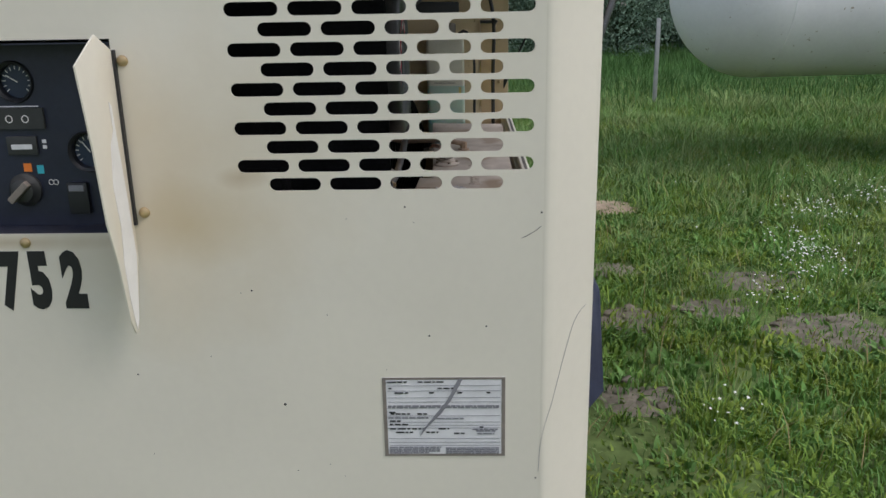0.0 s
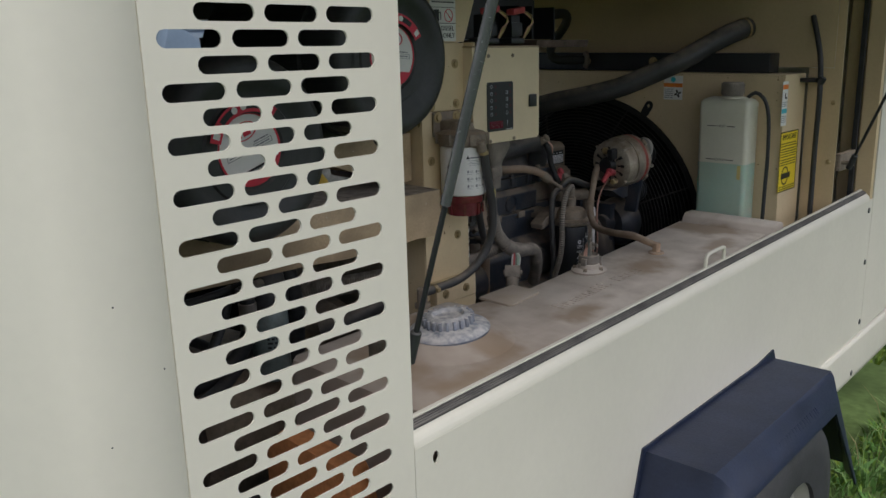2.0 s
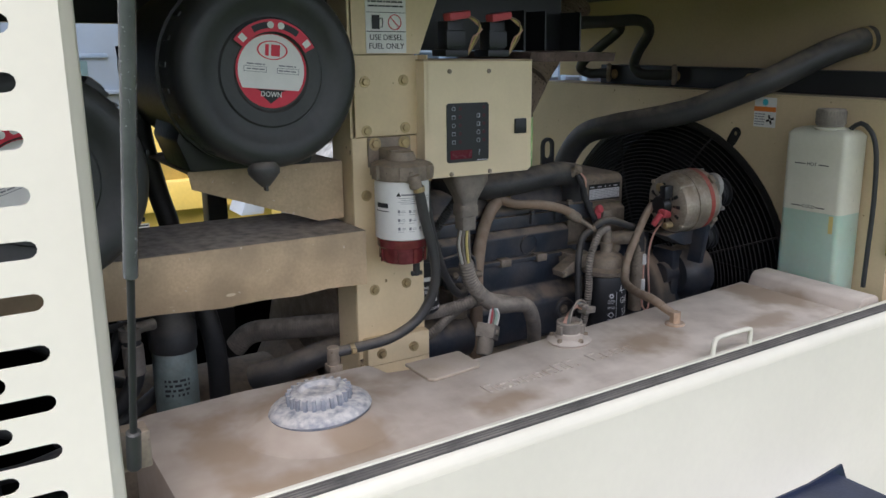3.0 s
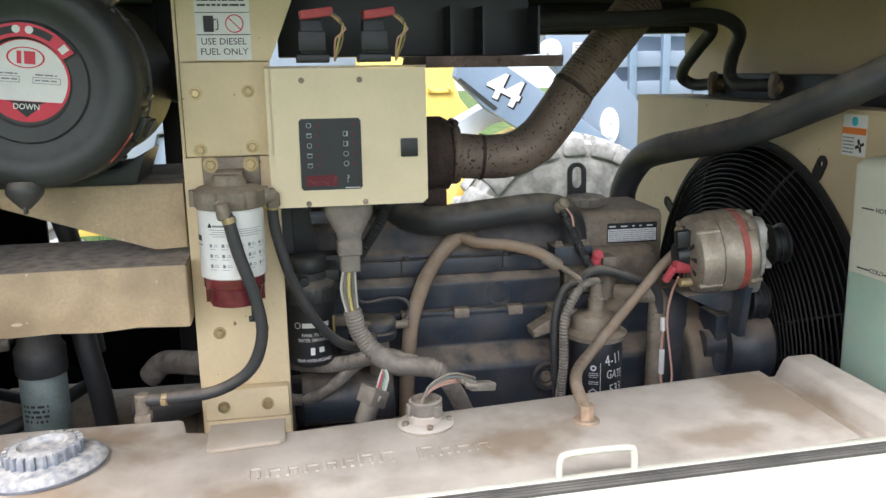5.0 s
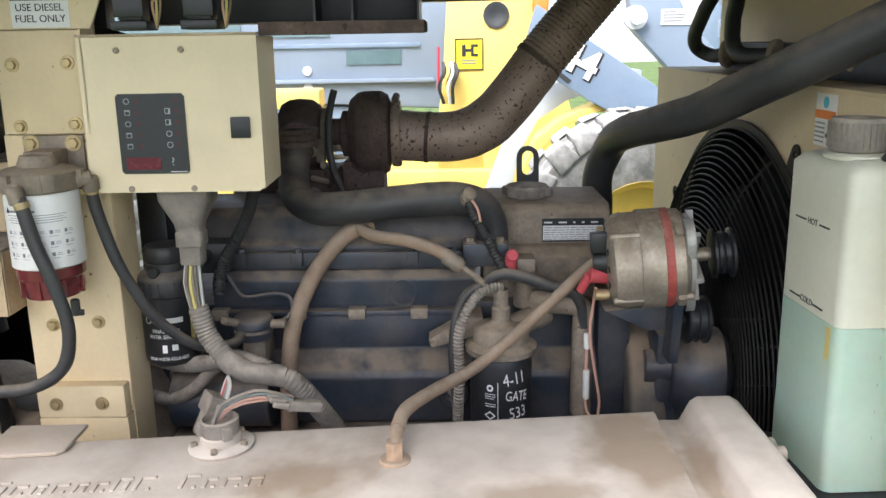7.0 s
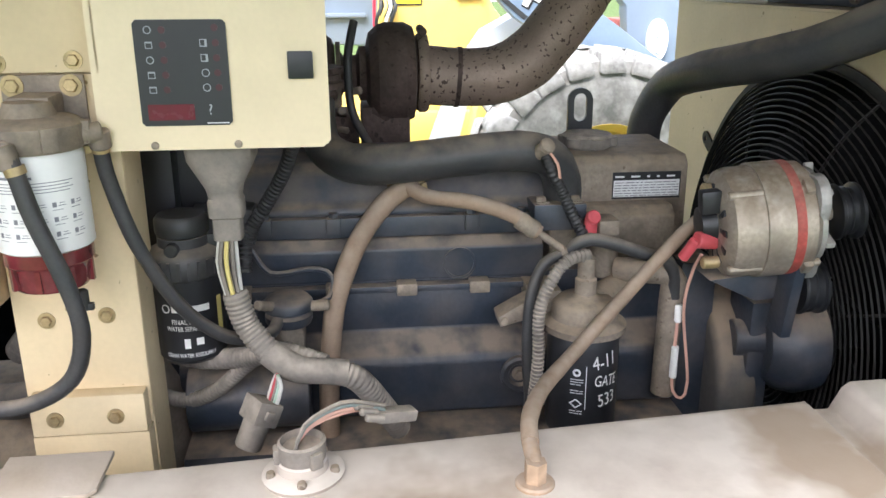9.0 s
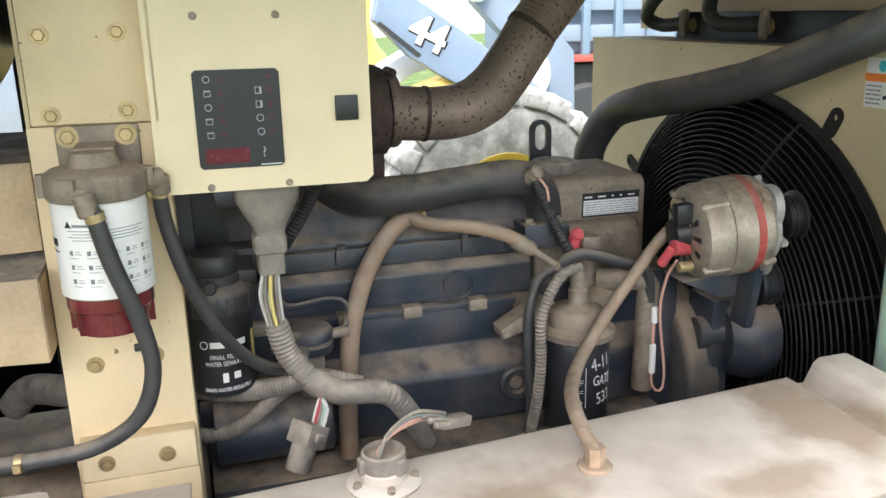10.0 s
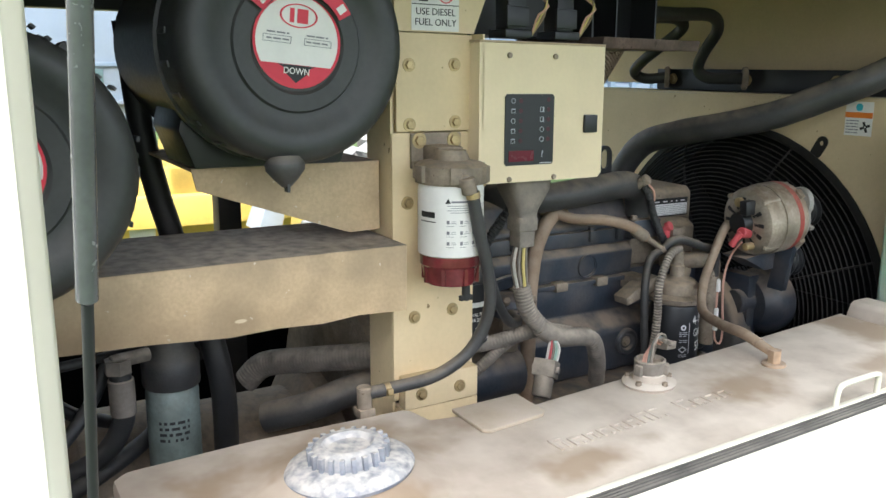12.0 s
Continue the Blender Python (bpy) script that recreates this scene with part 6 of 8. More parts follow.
jb = part("upper_shell", jug_wall(1.207, 1.412, True), jug_white, jug, sharp=60)
part("coolant", jug_wall(0.985, 1.2065), coolant_mat, jug, "green coolant seen through the shell", sharp=60)
jc = part("filler_cap", lathe([(0, 0), (0.032, 0), (0.034, 0.004), (0.034, 0.036), (0.031, 0.041), (0, 0.042)], Matrix.Translation((-0.049, 3.540, 1.418)), 40), loom, jug, "ribbed grey filler cap")
parts("cap_rib", [moved(box(0.033, 0.0355, -0.0014, 0.0014, 0.005, 0.036), Matrix.Translation((-0.049, 3.540, 1.418)) @ pose(0, 0, 0, 0, 0, 12 * k)) for k in range(30)], loom, jc)
part("neck", lathe([(0.036, 0), (0.038, 0.002), (0.038, 0.006), (0.03, 0.009)], Matrix.Translation((-0.049, 3.540, 1.408)), 32), jug_white, jug)
jm = Matrix.Translation((-0.062, 3.55, 0)) @ pose(0, 0, 0, 0, 0, 3) @ Matrix.Translation((0.062, -3.55, 0)) @ endf(3.4998)
for word, z in (("HOT", 1.324), ("COLD", 1.2185)):
    part("level_word", text(word, 0.012, at2(jm, -0.066, z)), black_ink, jb)
    parts("level_line", [moved(box(-0.112, -0.083, z - 0.0012, z + 0.0012, 0, 0.0006), jm), moved(box(-0.048, -0.022, z - 0.0012, z + 0.0012, 0, 0.0006), jm)], black_ink, jb)
part("stain", moved(box(-0.008, 0.003, 1.160, 1.203, 0, 0.0006), jm), wire_yellow, jug, "yellow stain")
parts("scale_mark", [moved(lathe([(0.0055, 0), (0.0075, 0), (0.0075, 0.001), (0.0055, 0.001)], along((0, 0, 0), (1, 0, 0)), 14), Matrix.Translation((0.0165, 3.555, 1.06 + 0.036 * k))) for k in range(8)], grey_ink, jb)
part("shelf", box(-0.16, 0.085, 3.495, 3.604, 0.94, 0.983, 0.003), clean_black, jug, "black shelf bracket")
part("overflow_hose", tube([(-0.005, 3.555, 1.412), (0.018, 3.558, 1.428), (0.045, 3.56, 1.41), (0.060, 3.565, 1.36), (0.064, 3.57, 1.25), (0.062, 3.57, 1.13), (0.060, 3.57, 1.03)], 0.006, 10), rubber_clean, jug, "thin black overflow hose")
# ---- hoses ----
dull_brass = pbr("tarnished_brass", (0.42, 0.29, 0.19), 0.6, 0.2, var=0.25, scale=40, dust=0.5, dust_col=(0.45, 0.39, 0.33))
def hose(name, pts, r, mat, label, ribs=0.0, group="hoses", seg=14, swell=0.0006):
    return solo(name, tube(pts, r, seg, ribs, swell=0.0 if ribs else swell), mat, label, "hose", group)


def band(p, q, r, parent):
    """A worm-drive hose clip round a hose from p to q."""
    return part("hose_clip", join(lathe([(r - 0.002, 0), (r + 0.0012, 0), (r + 0.0012, 0.009), (r - 0.002, 0.009)], along(p, q), 20), moved(box(r, r + 0.007, -0.005, 0.005, 0.0, 0.009, 0.001), along(p, q))), bolt_metal, parent)


ha = hose("fuel_hose", [(-0.150, 2.412, 1.362), (-0.148, 2.420, 1.345), (-0.148, 2.432, 1.290), (-0.152, 2.454, 1.214), (-0.160, 2.460, 1.150), (-0.175, 2.436, 1.088), (-0.186, 2.378, 1.052), (-0.196, 2.300, 1.042), (-0.2, 2.262, 1.040)], 0.0100, rubber, "dusty black fuel hose from the filter to the tank")
band((-0.148, 2.420, 1.348), (-0.148, 2.424, 1.33), 0.0100, ha)
band((-0.196, 2.300, 1.042), (-0.198, 2.28, 1.041), 0.0100, ha)
part("filter_elbow", join(rod((-0.19, 2.405, 1.364), (-0.15, 2.410, 1.364), 0.011), rod((-0.15, 2.411, 1.37), (-0.149, 2.416, 1.345), 0.012)), dirty_metal, ha)
part("tank_elbow", join(rod((-0.2, 2.258, 1.0), (-0.2, 2.258, 1.052), 0.012), rod((-0.2, 2.28, 1.040), (-0.2, 2.25, 1.040), 0.009), box(-0.213, -0.187, 2.245, 2.271, 1.004, 1.018, 0.002)), dirty_metal, ha)
hb = hose("fuel_hose", [(-0.226, 2.488, 1.365), (-0.232, 2.487, 1.345), (-0.24, 2.491, 1.303), (-0.25, 2.512, 1.221), (-0.27, 2.552, 1.134), (-0.30, 2.602, 1.078), (-0.34, 2.65, 1.062), (-0.385, 2.662, 1.066)], 0.0092, rubber, "dusty black fuel hose from the filter to the pump")
band((-0.229, 2.4875, 1.355), (-0.232, 2.487, 1.34), 0.0092, hb)
part("filter_elbow", join(rod((-0.215, 2.468, 1.368), (-0.226, 2.492, 1.370), 0.012), rod((-0.226, 2.488, 1.372), (-0.23, 2.488, 1.35), 0.0125)), dirty_metal, hb)

fun = thing("wiring_gland", (-0.28, 2.616, 1.21), "grey rubber cable gland under the control box", "cable gland")
bm = bmesh.new()
rings = []
for z, wx, wy in ((1.3465, 0.035, 0.043), (1.325, 0.034, 0.041), (1.288, 0.022, 0.022), (1.276, 0.020, 0.020), (1.272, 0.022, 0.022), (1.252, 0.022, 0.022), (1.250, 0.018, 0.018), (1.222, 0.018, 0.018), (1.220, 0.012, 0.012)):
    rings.append([bm.verts.new((-0.285 + wx * max(-1, min(1, 1.25 * math.cos(a))), 2.616 + wy * max(-1, min(1, 1.25 * math.sin(a))), z)) for a in (2 * math.pi * k / 24 for k in range(24))])
for a, b in zip(rings, rings[1:]):
    for k in range(24):
        bm.faces.new((a[k], a[(k + 1) % 24], b[(k + 1) % 24], b[k]))
bm.faces.new(rings[0])
bm.faces.new(rings[-1])
bmesh.ops.recalc_face_normals(bm, faces=bm.faces)
part("boot", bm, loom, fun)
for k in range(9):
    a = 2 * math.pi * k / 9
    dx, dy = 0.009 * math.cos(a), 0.009 * math.sin(a)
    part("wire", tube([(-0.285 + dx, 2.614 + dy, 1.225), (-0.287 + dx * 1.5, 2.611 + dy * 1.4, 1.19), (-0.285 + dx * 1.3, 2.614 + dy * 1.2, 1.16), (-0.284 + dx, 2.619 + dy, 1.13)], 0.003, 6), (wire_yellow, loom, wire_white, loom, brown_hose, wire_white, loom, wire_white, loom)[k], fun)
hose("wiring_loom", [(-0.285, 2.616, 1.148), (-0.282, 2.630, 1.100), (-0.272, 2.662, 1.060), (-0.268, 2.674, 1.053)], 0.0160, loom, "dusty grey corrugated wiring loom", 0.0013)
hose("loom_tape", [(-0.274, 2.654, 1.066), (-0.268, 2.675, 1.052), (-0.262, 2.697, 1.043), (-0.26, 2.735, 1.040), (-0.26, 2.758, 1.036)], 0.0185, loom, "dusty grey taped joint of the wiring loom", swell=0.002)
hose("wiring_loom", [(-0.26, 2.75, 1.038), (-0.262, 2.775, 1.022), (-0.282, 2.805, 0.972), (-0.31, 2.829, 0.92)], 0.0160, loom, "dusty grey corrugated wiring loom", 0.0012)
hose("wiring_loom", [(-0.41, 2.44, 1.032), (-0.38, 2.507, 1.023), (-0.355, 2.562, 1.022), (-0.33, 2.62, 1.034), (-0.30, 2.67, 1.052), (-0.275, 2.73, 1.042)], 0.0140, loom, "dusty grey corrugated wiring loom", 0.001)
hose("wiring_loom", [(-0.42, 2.44, 0.955), (-0.385, 2.515, 0.944), (-0.36, 2.568, 0.970), (-0.340, 2.61, 1.012), (-0.33, 2.63, 1.03)], 0.0105, loom, "thin grey corrugated wiring loom", 0.001)
hose("wiring_loom", [(-0.38, 2.70, 1.33), (-0.40, 2.682, 1.28), (-0.42, 2.650, 1.225), (-0.425, 2.622, 1.18), (-0.41, 2.615, 1.13)], 0.009, rubber_clean, "black corrugated wiring loom", 0.0018)
plug = thing("wire_connector", (-0.23, 2.632, 0.96), "grey plug connector hanging from the loom", "connector")
pmx = along((-0.25, 2.658, 1.030), (-0.228, 2.625, 0.955))
part("plug_body", join(moved(box(-0.021, 0.021, -0.018, 0.018, 0.02, 0.052, 0.003), pmx), lathe([(0, 0.05), (0.018, 0.05), (0.018, 0.085), (0.016, 0.088), (0, 0.088)], pmx, 20), moved(box(-0.026, 0.026, -0.006, 0.006, 0.03, 0.042, 0.002), pmx)), loom, plug)
for k, wm in enumerate((wire_white, red_rubber, loom, coolant_mat, wire_white)):
    part("wire", tube([(-0.258 + 0.004 * k, 2.668, 1.045), (-0.254 + 0.004 * k, 2.66 + 0.003 * k, 1.03), (-0.249 + 0.003 * k, 2.650 + 0.003 * k, 1.0)], 0.0028, 6), wm, plug)
hbr = hose("breather_hose", [(-0.51, 2.882, 1.232), (-0.498, 2.855, 1.225), (-0.485, 2.822, 1.203), (-0.46, 2.779, 1.150), (-0.43, 2.746, 1.076), (-0.415, 2.735, 1.012), (-0.41, 2.728, 0.924), (-0.41, 2.727, 0.82)], 0.0155, brown_hose, "dust-brown breather hose down the engine side")
band((-0.51, 2.882, 1.232), (-0.498, 2.855, 1.225), 0.0155, hbr)
h2 = hose("fuel_return_hose", [(-0.515, 2.835, 1.236), (-0.50, 2.858, 1.232), (-0.468, 2.888, 1.220), (-0.438, 2.951, 1.217), (-0.42, 3.012, 1.200), (-0.41, 3.05, 1.174)], 0.0115, brown_hose, "dust-brown hose along the valve cover")
part("barbed_end", join(lathe([(0.0135, 0), (0.0145, 0.01), (0.0135, 0.018), (0.0145, 0.024), (0.0135, 0.032)], along((-0.418, 3.02, 1.194), (-0.40, 3.085, 1.15)), 16), rod((-0.41, 3.05, 1.174), (-0.397, 3.092, 1.145), 0.006), rod((-0.399, 3.085, 1.15), (-0.396, 3.096, 1.143), 0.010)), dirty_metal, h2)
hi_ = hose("intake_hose", [(-0.655, 2.724, 1.362), (-0.640, 2.724, 1.335), (-0.610, 2.725, 1.305), (-0.575, 2.733, 1.281), (-0.535, 2.756, 1.268), (-0.490, 2.80, 1.266), (-0.465, 2.875, 1.275), (-0.462, 2.964, 1.284), (-0.472, 3.04, 1.285), (-0.486, 3.085, 1.268), (-0.497, 3.105, 1.232), (-0.50, 3.108, 1.200)], 0.030, rubber, "black rubber intake hose, dusty and scuffed", seg=22)
part("sensor_fitting", join(rod((-0.455, 3.055, 1.283), (-0.438, 3.062, 1.296), 0.011), lathe([(0.008, 0), (0.012, 0.003), (0.012, 0.010), (0.006, 0.014), (0, 0.014)], along((-0.438, 3.062, 1.296), (-0.42, 3.07, 1.31)), 12)), dirty_metal, hi_)
hose("sensor_loom", [(-0.438, 3.064, 1.285), (-0.430, 3.075, 1.255), (-0.438, 3.092, 1.225), (-0.436, 3.112, 1.185), (-0.43, 3.13, 1.152)], 0.008, rubber_clean, "thin black corrugated sensor loom", 0.0014)
solo("sensor_wire", tube([(-0.432, 3.066, 1.292), (-0.422, 3.078, 1.275), (-0.425, 3.083, 1.252)], 0.0024, 6), wire_pink, "short pink sensor wire by the intake hose", "wire")
hr = hose("tank_return_hose", [(-0.385, 3.285, 1.192), (-0.375, 3.255, 1.172), (-0.352, 3.205, 1.134), (-0.315, 3.135, 1.083), (-0.25, 3.062, 1.050), (-0.15, 2.998, 1.056), (-0.065, 2.962, 1.066), (-0.02, 2.953, 1.060)], 0.0100, brown_hose, "dusty hose from the engine down to the tank")
part("brass_nut", join(rod((0.014, 2.951, TZ - 0.006), (0.014, 2.951, TZ + 0.001), 0.021), lathe([(0, 0), (0.012, 0), (0.012, 0.024), (0, 0.024)], Matrix.Translation((0.014, 2.951, TZ + 0.0)), 6), rod((-0.03, 2.953, 1.062), (0.016, 2.951, 1.052), 0.009)), dull_brass, hr, "tarnished brass union")
hose("small_hose", [(-0.399, 3.094, 1.146), (-0.402, 3.058, 1.128), (-0.392, 3.036, 1.076), (-0.385, 3.032, 0.988), (-0.385, 3.037, 0.91), (-0.40, 3.033, 0.83)], 0.009, rubber, "thin dusty rubber hose beside the oil filter")
hose("small_hose", [(-0.372, 3.118, 1.150), (-0.366, 3.085, 1.145), (-0.36, 3.060, 1.118), (-0.357, 3.042, 1.072), (-0.357, 3.042, 0.999), (-0.365, 3.039, 0.93), (-0.40, 3.037, 0.83)], 0.008, loom, "thin corrugated hose beside the oil filter", 0.0016)
hose("small_hose", [(-0.400, 3.092, 1.140), (-0.392, 3.100, 1.158), (-0.388, 3.122, 1.168), (-0.386, 3.160, 1.160), (-0.386, 3.207, 1.143), (-0.388, 3.245, 1.130), (-0.392, 3.258, 1.10), (-0.395, 3.262, 1.068)], 0.010, rubber, "dusty rubber hose curving over the oil filter")
snd = thing("sender_wire", (-0.38, 3.28, 0.9), "thin pink sender wire looped below the alternator", "wire")
parts("strand", [tube([(-0.33, 3.27, 1.158), (-0.36, 3.272, 1.12), (-0.375, 3.271, 1.053), (-0.385, 3.292, 0.929), (-0.385, 3.284, 0.9), (-0.388, 3.270, 0.912), (-0.388, 3.266, 0.95)], 0.0026, 6), tube([(-0.388, 3.268, 1.03), (-0.388, 3.267, 0.985)], 0.003, 6)], wire_pink, snd)
for p_, q_ in (((-0.386, 3.268, 1.03), (-0.387, 3.267, 1.06)), ((-0.388, 3.268, 0.99), (-0.388, 3.268, 0.935))):
    solo("wire_joint", rod(p_, q_, 0.006), white_label, "white crimped wire joint", "wire joint", "wire joints")
ch = hose("coolant_hose", [(-0.86, 3.365, 1.10), (-0.852, 3.366, 1.19), (-0.825, 3.360, 1.268), (-0.763, 3.375, 1.343), (-0.641, 3.380, 1.380), (-0.510, 3.406, 1.408), (-0.409, 3.448, 1.436), (-0.332, 3.490, 1.472), (-0.244, 3.552, 1.520), (-0.163, 3.660, 1.588), (-0.128, 3.740, 1.618), (-0.115, 3.785, 1.628)], 0.033, rubber, "thick dusty black coolant hose to the radiator wall", seg=24, swell=0.001)
band((-0.122, 3.762, 1.623), (-0.117, 3.780, 1.627), 0.034, ch)
part("hose_spout", rod((-0.118, 3.775, 1.626), (-0.112, 3.790, 1.630), 0.031), dirty_metal, ch)
for pts in (
    [(-0.50, 2.87, 1.648), (-0.565, 3.008, 1.656), (-0.69, 3.28, 1.668), (-0.788, 3.491, 1.679), (-0.86, 3.600, 1.660), (-0.95, 3.612, 1.612), (-1.045, 3.622, 1.562), (-1.095, 3.645, 1.532), (-1.075, 3.675, 1.514), (-0.99, 3.69, 1.520)],
    [(-0.44, 2.87, 1.650), (-0.497, 3.018, 1.659), (-0.59, 3.28, 1.670), (-0.664, 3.495, 1.680), (-0.735, 3.605, 1.650), (-0.800, 3.628, 1.590), (-0.828, 3.640, 1.545), (-0.795, 3.650, 1.520), (-0.69, 3.685, 1.520)],
):
    hose("hard_line", pts, 0.0165, rubber_clean, "bent black steel line over the radiator cowl", group="hard lines", seg=16, swell=0.0)
for x, y in ((-0.985, 3.691), (-0.685, 3.687)):
    solo("line_flange", lathe([(0.0, 0), (0.030, 0), (0.032, 0.003), (0.032, 0.012), (0.024, 0.016), (0, 0.016)], along((x - 0.012, y - 0.012, 1.520), (x + 0.1, y + 0.1, 1.520)), 24), dirty_metal, "dusty round flange where the line meets the channel", "pipe fitting", "line flanges")
solo("rod_cable", tube([(0.10, 3.786, 1.66), (0.115, 3.775, 1.62), (0.145, 3.745, 1.53), (0.155, 3.735, 1.42), (0.150, 3.745, 1.25), (0.150, 3.745, 1.05), (0.150, 3.745, 0.9)], 0.0085, 10), rubber_clean, "black cable clipped down the cowl", "cable")
solo("cable_clip", join(rod((0.150, 3.735, 1.452), (0.162, 3.735, 1.472), 0.013), box(0.09, 0.15, 3.735, 3.79, 1.455, 1.468, 0.002)), clean_black, "black cable clip on the cowl", "clip")
in_bay = False
handle = thing("panel_handle", (0.194, 2.89, 1.06), "small cream welded pull handle on the sill rail", "handle")
part("grip", tube([(0.194, 2.838, 1.055), (0.195, 2.838, 1.080), (0.196, 2.840, 1.093), (0.197, 2.848, 1.099), (0.1975, 2.89, 1.101), (0.197, 2.935, 1.100), (0.196, 2.943, 1.094), (0.195, 2.945, 1.081), (0.194, 2.945, 1.055)], 0.0048, 12, step=0.006), cream, handle)
in_bay = True
solo("pipe_union", join(rod((0.0, 3.436, 1.030), (0.0, 3.462, 1.030), 0.011), rod((0.0, 3.45, 1.03), (-0.03, 3.452, 1.034), 0.007)), loom, "grey pipe union lying on the tank end", "pipe fitting")

# ---- air cleaners and their beams ----
def air_cleaner(cx, cy, cz, r, label_turn, back, clips):
    t = thing("air_cleaner", (cx - 0.2, cy, cz - r), "big round black plastic air cleaner with a red and white label", "air cleaner", "air cleaners")
    m = along((cx, cy, cz), (cx - 1, cy, cz))
    f = r / 0.157
    cap_ = part("end_cap", lathe([(0, 0.014), (0.060 * f, 0.014), (0.064 * f, 0.010), (0.085 * f, 0.009), (0.088 * f, 0.013), (0.100 * f, 0.013), (0.112 * f, 0.006), (0.132 * f, 0.0), (0.146 * f, 0.006), (0.154 * f, 0.02), (r - 0.001, 0.045), (r, 0.08), (r, 0.098), (0.150 * f, 0.103), (0.149 * f, 0.107)], m, 64), black_plastic, t, "dished black end cap")
    part("body", lathe([(0.148 * f, 0.108), (0.160 * f, 0.110), (0.160 * f, 0.130), (0.150 * f, 0.135), (0.149 * f, back), (0.12 * f, back + 0.03), (0, back + 0.03)], m, 56), black_plastic, t)
    parts("cap_rib", [moved(box(r - 0.004, r + 0.0015, -0.004, 0.004, 0.055, 0.096, 0.001), m @ pose(0, 0, 0, 0, 0, 15 * k)) for k in range(24)], black_plastic, cap_)
    for a in clips:
        c_, s_ = math.cos(math.radians(a - label_turn)), math.sin(math.radians(a - label_turn))
        here = Matrix(((0, 0, -1, cx), (c_, s_, 0, cy), (s_, -c_, 0, cz), (0, 0, 0, 1)))
        clip = part("clip", moved(join(box(r - 0.004, r + 0.008, -0.019, 0.019, 0.066, 0.112, 0.003), box(r + 0.006, r + 0.013, -0.015, 0.015, 0.098, 0.146, 0.002)), here), black_plastic, t, "black snap clip")
        part("clip_spring", moved(join(box(r + 0.011, r + 0.015, -0.010, 0.010, 0.104, 0.150, 0.001), box(r - 0.004, r + 0.014, -0.010, 0.010, 0.147, 0.151, 0.001)), here), loom, clip, "grey steel spring")
        parts("rim_slot", [moved(box(r - 0.003, r + 0.0008, d - 0.003, d + 0.003, 0.050, 0.080), here) for d in (0.032, 0.052, -0.032, -0.052)], clean_black, cap_)
    s = side(cx - 0.0135)
    lab = part("label_disc", plate(disc(cy, cz + 0.004, 0.058 * f), [], 0.0008, s), white_label, cap_, "white and red label")
    ring_r = 0.060 * f

    def sector(a0, a1, ri, ro, h, n=14):
        o = [(cy + ro * math.cos(a), cz + 0.004 + ro * math.sin(a)) for a in (math.radians(a0 + (a1 - a0) * k / n) for k in range(n + 1))]
        i = [(cy + ri * math.cos(a), cz + 0.004 + ri * math.sin(a)) for a in (math.radians(a1 + (a0 - a1) * k / n) for k in range(n + 1))]
        return plate(o + i, [], 0.0006, side(cx - 0.0135 + h))

    part("red_arc", sector(32, 148, 0.061 * f, 0.080 * f, 0.012), red_ink, cap_, "red arrow band")
    parts("arrow_mark", [sector(58, 82, 0.066 * f, 0.076 * f, 0.0126), sector(98, 122, 0.066 * f, 0.076 * f, 0.0126)], black_ink, cap_)
    parts("step_spot", [plate(disc(cy + 0.071 * f * math.cos(math.radians(a)), cz + 0.004 + 0.071 * f * math.sin(math.radians(a)), 0.0055 * f, 18), [], 0.0006, side(cx - 0.0135 + 0.0136)) for a in (83, 97)], white_label, cap_)
    parts("lock_mark", [moved(box(-0.005, 0.005, -0.006, 0.006, 0, 0.0006), at2(side(cx - 0.0135 + 0.0124), cy + 0.071 * f * math.cos(math.radians(a)), cz + 0.004 + 0.071 * f * math.sin(math.radians(a))) @ pose(0, 0, 0, 0, 0, a - 90)) for a in (41, 139)], white_label, cap_)
    part("red_rim", plate(disc(cy, cz + 0.004, ring_r), [disc(cy, cz + 0.004, 0.0565 * f)], 0.0006, side(cx - 0.0126)), red_ink, lab)
    foot = [(cy + 0.058 * f * math.cos(a), cz + 0.004 + 0.058 * f * math.sin(a)) for a in (math.radians(211 + 118 * k / 14) for k in range(15))]
    part("red_foot", plate(foot, [], 0.0006, side(cx - 0.0123)), red_ink, lab)
    part("down_arrow", prism([(cy - 0.026 * f, cz - 0.0265), (cy + 0.026 * f, cz - 0.0265), (cy + 0.018 * f, cz - 0.030), (cy + 0.014, cz - 0.038), (cy, cz - 0.049 * f), (cy - 0.014, cz - 0.038), (cy - 0.018 * f, cz - 0.030)], "x", cx - 0.0123, cx - 0.0115), black_ink, lab)
    part("down_word", text("DOWN", 0.012, at2(side(cx - 0.0111), cy, cz - 0.0345), 0.0005, True, 0.9), white_label, lab)
    zz = cz + 0.036
    part("brand_oval", join(moved(plate(disc(0, 0, 0.026, 32), [disc(0, 0, 0.0235, 32)], 0.0006, Matrix.Identity(4)), at2(side(cx - 0.0122), cy, zz) @ Matrix.Diagonal((1, 0.58, 1, 1))), moved(box(-0.012, -0.006, -0.009, 0.009, 0, 0.0006), at2(side(cx - 0.0132), cy, zz)), moved(box(-0.002, 0.013, -0.009, 0.009, 0, 0.0006), at2(side(cx - 0.0132), cy, zz))), red_ink, lab, "red oval mark")
